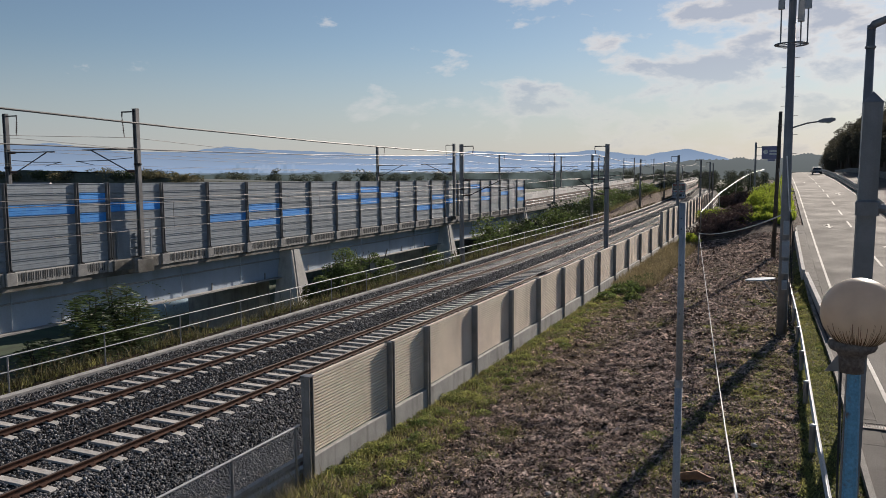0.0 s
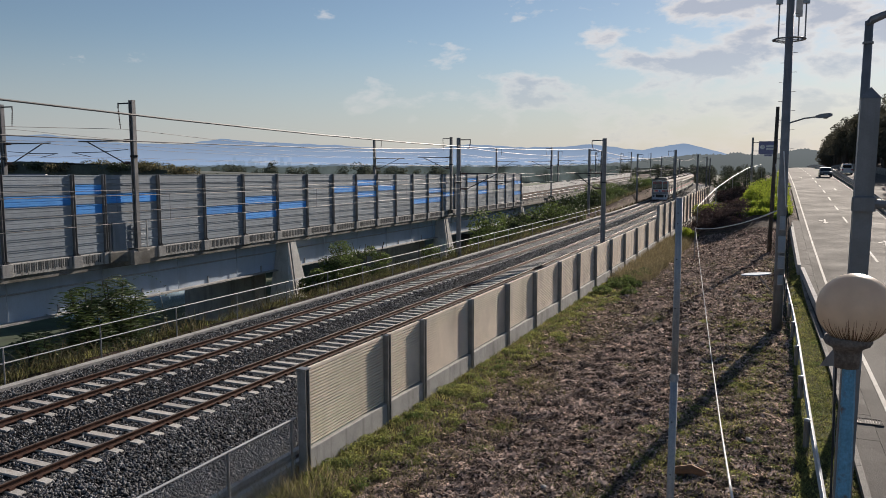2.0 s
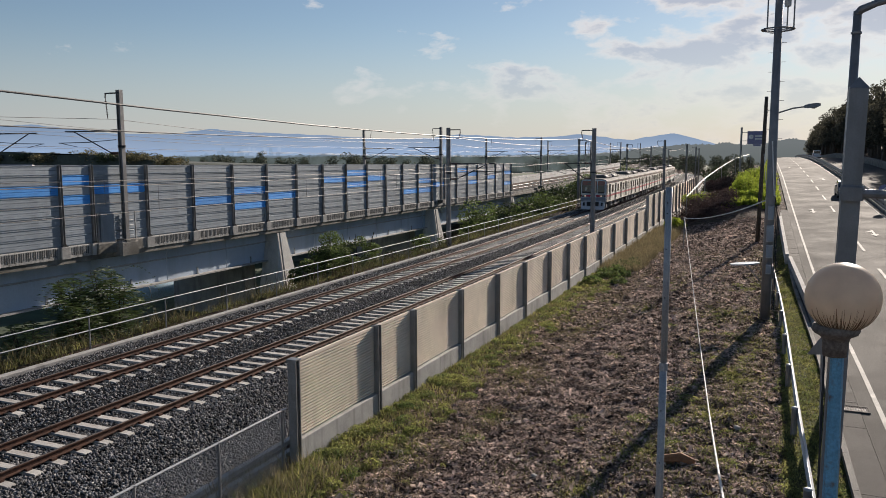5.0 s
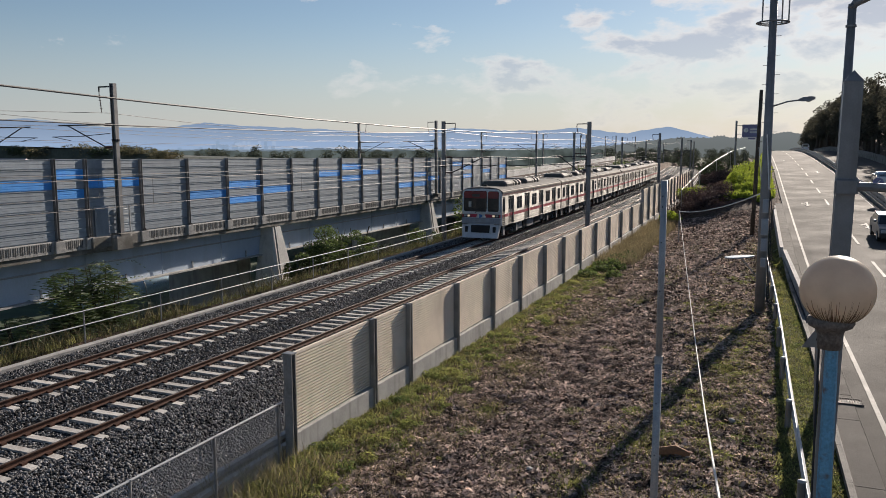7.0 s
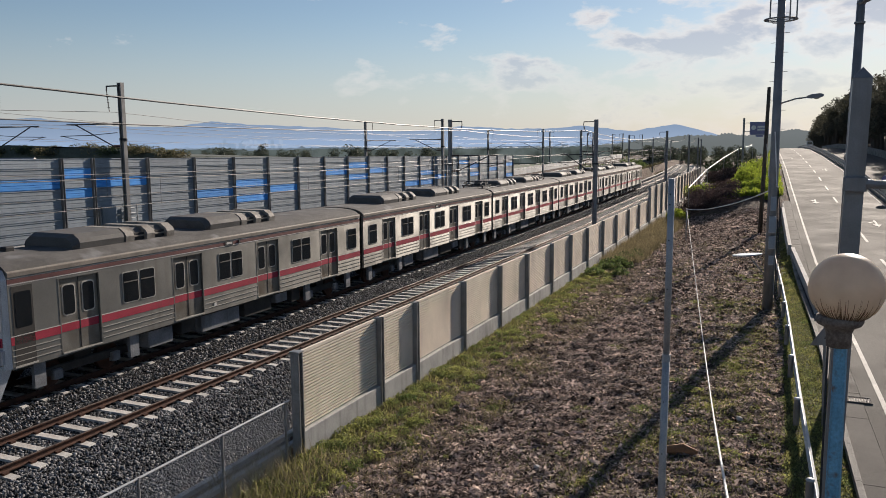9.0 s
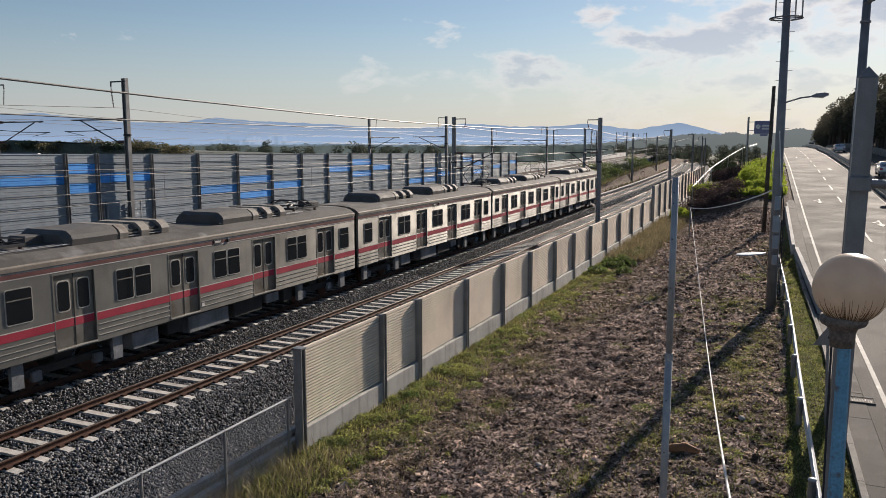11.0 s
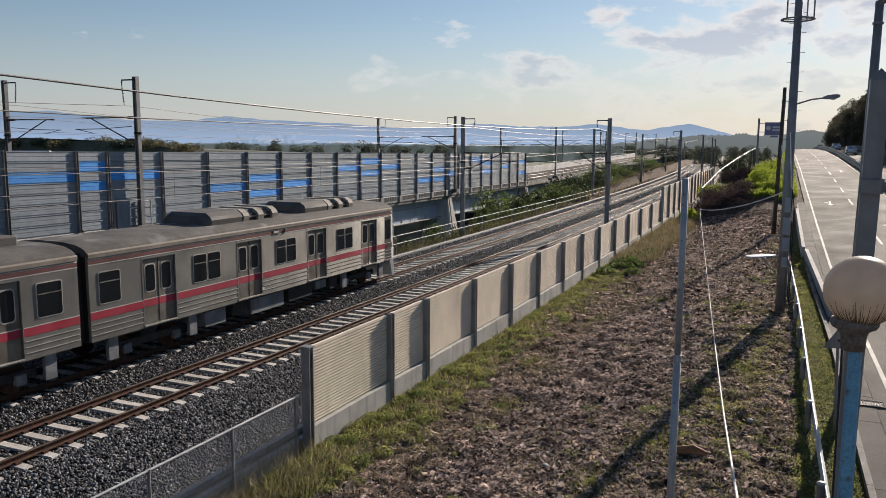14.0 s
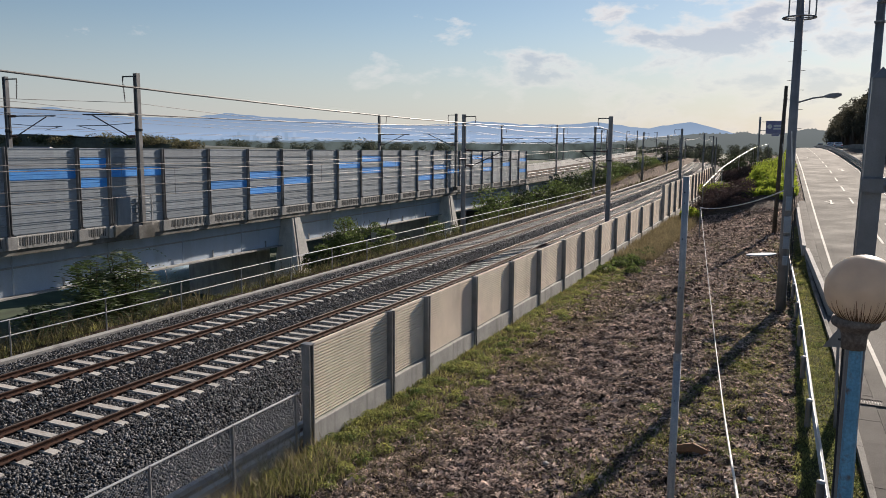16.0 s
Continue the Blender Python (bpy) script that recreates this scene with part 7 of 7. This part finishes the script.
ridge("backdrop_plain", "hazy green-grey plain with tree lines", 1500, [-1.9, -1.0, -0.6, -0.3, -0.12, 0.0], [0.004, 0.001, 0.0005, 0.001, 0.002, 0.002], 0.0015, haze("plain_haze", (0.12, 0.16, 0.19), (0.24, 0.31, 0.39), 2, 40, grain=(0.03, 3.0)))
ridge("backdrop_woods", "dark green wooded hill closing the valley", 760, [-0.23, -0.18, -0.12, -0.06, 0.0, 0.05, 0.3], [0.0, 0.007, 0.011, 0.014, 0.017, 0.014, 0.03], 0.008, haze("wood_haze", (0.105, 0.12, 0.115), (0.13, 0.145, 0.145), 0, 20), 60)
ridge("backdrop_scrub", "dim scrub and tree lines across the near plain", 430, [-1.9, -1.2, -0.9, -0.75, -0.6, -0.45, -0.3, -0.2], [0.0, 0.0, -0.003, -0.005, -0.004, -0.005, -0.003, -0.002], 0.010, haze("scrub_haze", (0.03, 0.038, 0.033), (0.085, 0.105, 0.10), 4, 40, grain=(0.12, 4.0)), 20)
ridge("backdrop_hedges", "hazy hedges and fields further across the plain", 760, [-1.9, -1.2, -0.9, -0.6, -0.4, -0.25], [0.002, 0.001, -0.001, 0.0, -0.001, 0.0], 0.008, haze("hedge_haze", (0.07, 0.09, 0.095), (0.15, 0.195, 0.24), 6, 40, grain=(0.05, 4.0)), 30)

# Glowing blue-grey towers in two tones, with the distance's haze in their colour.
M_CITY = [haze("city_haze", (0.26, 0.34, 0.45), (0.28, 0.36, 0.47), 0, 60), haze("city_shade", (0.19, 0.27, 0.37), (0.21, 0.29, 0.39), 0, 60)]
r5 = random.Random(8)
for i in range(52):
    q = -0.815 + 0.12 * r5.random() if i < 34 else -1.25 + 1.0 * r5.random()
    y = 2600 / math.sqrt(1 + q * q) + r5.uniform(-60, 60)
    h = r5.uniform(14, 34) if i < 34 else r5.uniform(6, 14)
    w = r5.uniform(2.0, 3.6)
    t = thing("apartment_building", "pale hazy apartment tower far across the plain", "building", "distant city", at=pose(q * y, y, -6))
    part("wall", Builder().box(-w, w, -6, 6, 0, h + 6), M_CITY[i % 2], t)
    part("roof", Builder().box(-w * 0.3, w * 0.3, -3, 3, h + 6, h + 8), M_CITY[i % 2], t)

# embankment, house and plastic tunnel left of the viaduct
M_BERM = pbr("berm", (0.075, 0.09, 0.075), (0.05, 0.06, 0.05), 0.3, 0.95, bump=0.4, fine=3)
thing("earth_bank", "dark overgrown earth bank beyond the viaduct", "embankment", kind="structure",
      shape=Builder().add([(-104, 66, -6), (-60, 66, -6), (-61.5, 68, 6.0), (-73, 68, 6.9), (-88, 68, 7.3), (-104, 68, 6.6), (-104, 90, 6.6), (-60, 90, 5.5), (-45, 75, -6), (-45, 95, -6)],
                          [(0, 1, 2, 3, 4, 5), (5, 4, 3, 2, 7, 6), (1, 8, 2), (8, 9, 7, 2)]), material=M_BERM)
hs = thing("farm_house", "low pale house with a grey gabled roof beyond the viaduct", "house", at=pose(-73, 57, -5.0, 0, 0, 20))
part("wall", Builder().box(-2.0, 2.0, -1.6, 1.6, -1.5, 10.1), M_CONC, hs)
part("roof", Builder().add([(-2.4, -2.0, 10.1), (2.4, -2.0, 10.1), (2.4, 2.0, 10.1), (-2.4, 2.0, 10.1), (-2.3, 0, 10.9), (2.3, 0, 10.9)], [(0, 1, 5, 4), (2, 3, 4, 5), (1, 2, 5), (3, 0, 4), (3, 2, 1, 0)]), M_STEEL, hs)
r6 = random.Random(21)
for i in range(13):
    q = i / 12
    bush("dry brown scrub on the earth bank", -104 + 56 * q, 67.5 + 2 * r6.random(), (6.3 if q < 0.72 else 6.3 - 16 * (q - 0.72)), r6.uniform(2.0, 3.4), r6.uniform(0.3, 0.7), 1400, 0.22, (M_WEED, M_DARKLEAF, M_WEED)[i % 3])
M_VINYL = pbr("vinyl_sheet", (0.66, 0.84, 0.95), (0.58, 0.77, 0.90), 0.6, 0.2, 0, 0.05, 10)
gh = thing("plastic_tunnel", "pale blue plastic crop tunnel below the viaduct", "greenhouse", at=pose(-53.5, 43, -5.35))
tun = [(-6.0 * math.cos(a * math.pi / 12), 3.9 * math.sin(a * math.pi / 12)) for a in range(13)]
part("cover", Builder().sweep(tun, [(0, 0, 0), (0, 19, 0)]), M_VINYL, gh, smooth=True)
for i in range(4):
    part("hoop", Builder().tube([(x * 1.005, 0.2 + 6.1 * i, z * 1.01) for x, z in tun], 0.03, 6), M_GALV, gh)


# ---- loose stone and mulch ----
def bed_z(u):
    return np.interp(u, (-22.5, -22.3, -21.4, -18.2, -17.7, -17.2, -14.0, -12.9, -11.2), (-0.45, -0.34, -0.22, -0.215, -0.24, -0.215, -0.22, -0.46, -0.55))


STONE_V = [(1, 0.1, 0), (-0.9, 0.2, 0.1), (0.1, 1, -0.1), (-0.1, -0.9, 0.15), (0.15, 0.1, 0.8), (0, -0.1, -0.75)]
STONE_F = [(0, 2, 4), (2, 1, 4), (1, 3, 4), (3, 0, 4), (2, 0, 5), (1, 2, 5), (3, 1, 5), (0, 3, 5)]


def stones(n, y0, y1, x0, x1, size, bias):
    y = y0 + (y1 - y0) * rng.random(n) ** bias
    u = rng.uniform(x0, x1, n)
    for c in TRACKS:                      # keep the sleepers and rails clear
        k = np.abs(u - c) < 1.22
        ph = ((y - 12.22) / 0.6685 + 0.5) % 1.0 - 0.5
        hit = k & (np.abs(ph) < 0.27)
        y = np.where(hit, y + 0.33 * np.sign(ph + 1e-6), y)
        for s in (-0.75, 0.75):
            near = np.abs(u - c - s) < 0.09
            u = np.where(near, u + 0.2, u)
    inner = (np.abs(u - TRACKS[0]) < 1.25) | (np.abs(u - TRACKS[1]) < 1.25)
    z = bed_z(u) + rng.uniform(-0.012, 0.03, n) - np.where(inner, 0.015, 0.0)
    s = size * rng.uniform(0.6, 1.35, n)
    sc = np.stack([s, s * rng.uniform(0.6, 1.0, n), s * rng.uniform(0.5, 0.9, n)], 1)
    return scattered("ballast_stone", STONE_V, STONE_F, np.stack([bent(u, y), y, z], 1), turns(n, rng), sc, M_STONE)


for n, y0, y1, x0, x1, size, bias in ((52000, 6.0, 34, -22.3, -11.3, 0.050, 1.1), (24000, 6.0, 26, -15.0, -11.2, 0.050, 1.0), (30000, 34, 80, -22.3, -11.5, 0.062, 1.2), (26000, 78, 210, -22.3, -11.8, 0.10, 1.2)):
    tagged(new("ballast_stones", stones(n, y0, y1, x0, x1, size, bias)), "dark grey crushed ballast stones", "ballast", kind="stuff")

CHIP_V = [(-0.5, -0.16, 0), (0.5, -0.2, 0.06), (0.45, 0.16, 0.1), (-0.45, 0.2, 0.02)]


def chips(n, y0, y1, size, bias):
    y = y0 + (y1 - y0) * rng.random(n) ** bias
    x = rng.uniform(-9.4, 0.35, n)
    pos = on_ground(bent(x, y), y)
    pos[:, 2] += rng.uniform(0.0, 0.04, n)
    s = size * np.exp(rng.normal(0.0, 0.45, n))
    return scattered("wood_chip", CHIP_V, LEAF_F, pos, turns(n, rng, 0.75), np.stack([s, s * rng.uniform(0.25, 1.3, n), s], 1), M_CHIP)


for n, y0, y1, size, bias in ((230000, 8.0, 32, 0.062, 1.2), (110000, 28, 76, 0.095, 1.05)):
    tagged(new("mulch", chips(n, y0, y1, size, bias)), "brown wood-chip and leaf mulch", "mulch", kind="stuff")

# dark clods of turned soil
M_CLOD = pbr("soil_clod", (0.13, 0.08, 0.056), (0.04, 0.025, 0.018), 5.0, 0.97, bump=1.0, fine=50, island=0.8)
cy = 9 + 62 * rng.random(9000) ** 1.35
cx = rng.uniform(-9.2, 0.2, 9000)
keep = np.array([noise.noise((a * 0.45, b * 0.3, 5.0)) for a, b in zip(cx, cy)]) > rng.uniform(-0.5, 0.4, 9000)
cx, cy = cx[keep], cy[keep]
cpos = on_ground(bent(cx, cy), cy)
cs = rng.uniform(0.03, 0.10, len(cx)) * (1 + cy / 80)
tagged(new("soil_clods", scattered("soil_clod", STONE_V, STONE_F, cpos, turns(len(cx), rng), np.stack([cs, cs * 0.9, cs * 0.7], 1), M_CLOD)), "dark brown clods of turned soil", "soil", kind="stuff")

# pale stones on the mulch
for x, y in ((-3.85, 12.9), (-0.62, 19.4), (-4.5, 15.5)):
    thing("stone", "pale stone lying on the brown mulch", "stone", "pale stones", at=pose(x, y, ground_z(x, y) + 0.05, 10, 15, 40),
          shape=Builder().ball((0, 0, 0), 0.09, 7, 5, 0.6), material=M_CONC)
stump = thing("tree_stump", "reddish cut stump in the mulch", "stump", at=pose(-1.75, 16.9, ground_z(-1.75, 16.9)))
M_STUMP = pbr("cut_wood", (0.30, 0.14, 0.06), (0.20, 0.09, 0.04), 8, 0.85, 0, 0.4, 40)
part("wood", Builder().tube([(-0.35, 0, 0.02), (0.1, 0.03, 0.10), (0.4, 0, 0.06)], [0.10, 0.14, 0.07], 9), M_STUMP, stump)


# ---- motion of things ----
def motions():
    for k, car in enumerate(cars):
        walk(car, [(t, car_pose(t, k)) for t in range(17)])
    walk(suv, [(t, road_pose(y, 5.2, False)) for t, y in ((0, 187), (1.5, 154), (3.5, 115), (4, 105), (6.5, 63.4), (7, 55), (8.5, 27), (10, -1), (13, -57), (16, -113))])
    walk(white_van, [(t, road_pose(y, 9.2, True)) for t, y in ((0, 128), (2, 156), (4, 190), (8, 240), (12, 270), (16, 285))])
    walk(silver_car, [(t, road_pose(y, 9.6, True)) for t, y in ((0, -60), (4, 25), (7, 92), (8, 114), (9, 134), (12, 180), (16, 235))])
    walk(grey_car, [(t, road_pose(y, 9.6, True)) for t, y in ((0, -150), (6, -20), (11.5, 112), (14, 165), (16, 205))])


motions()
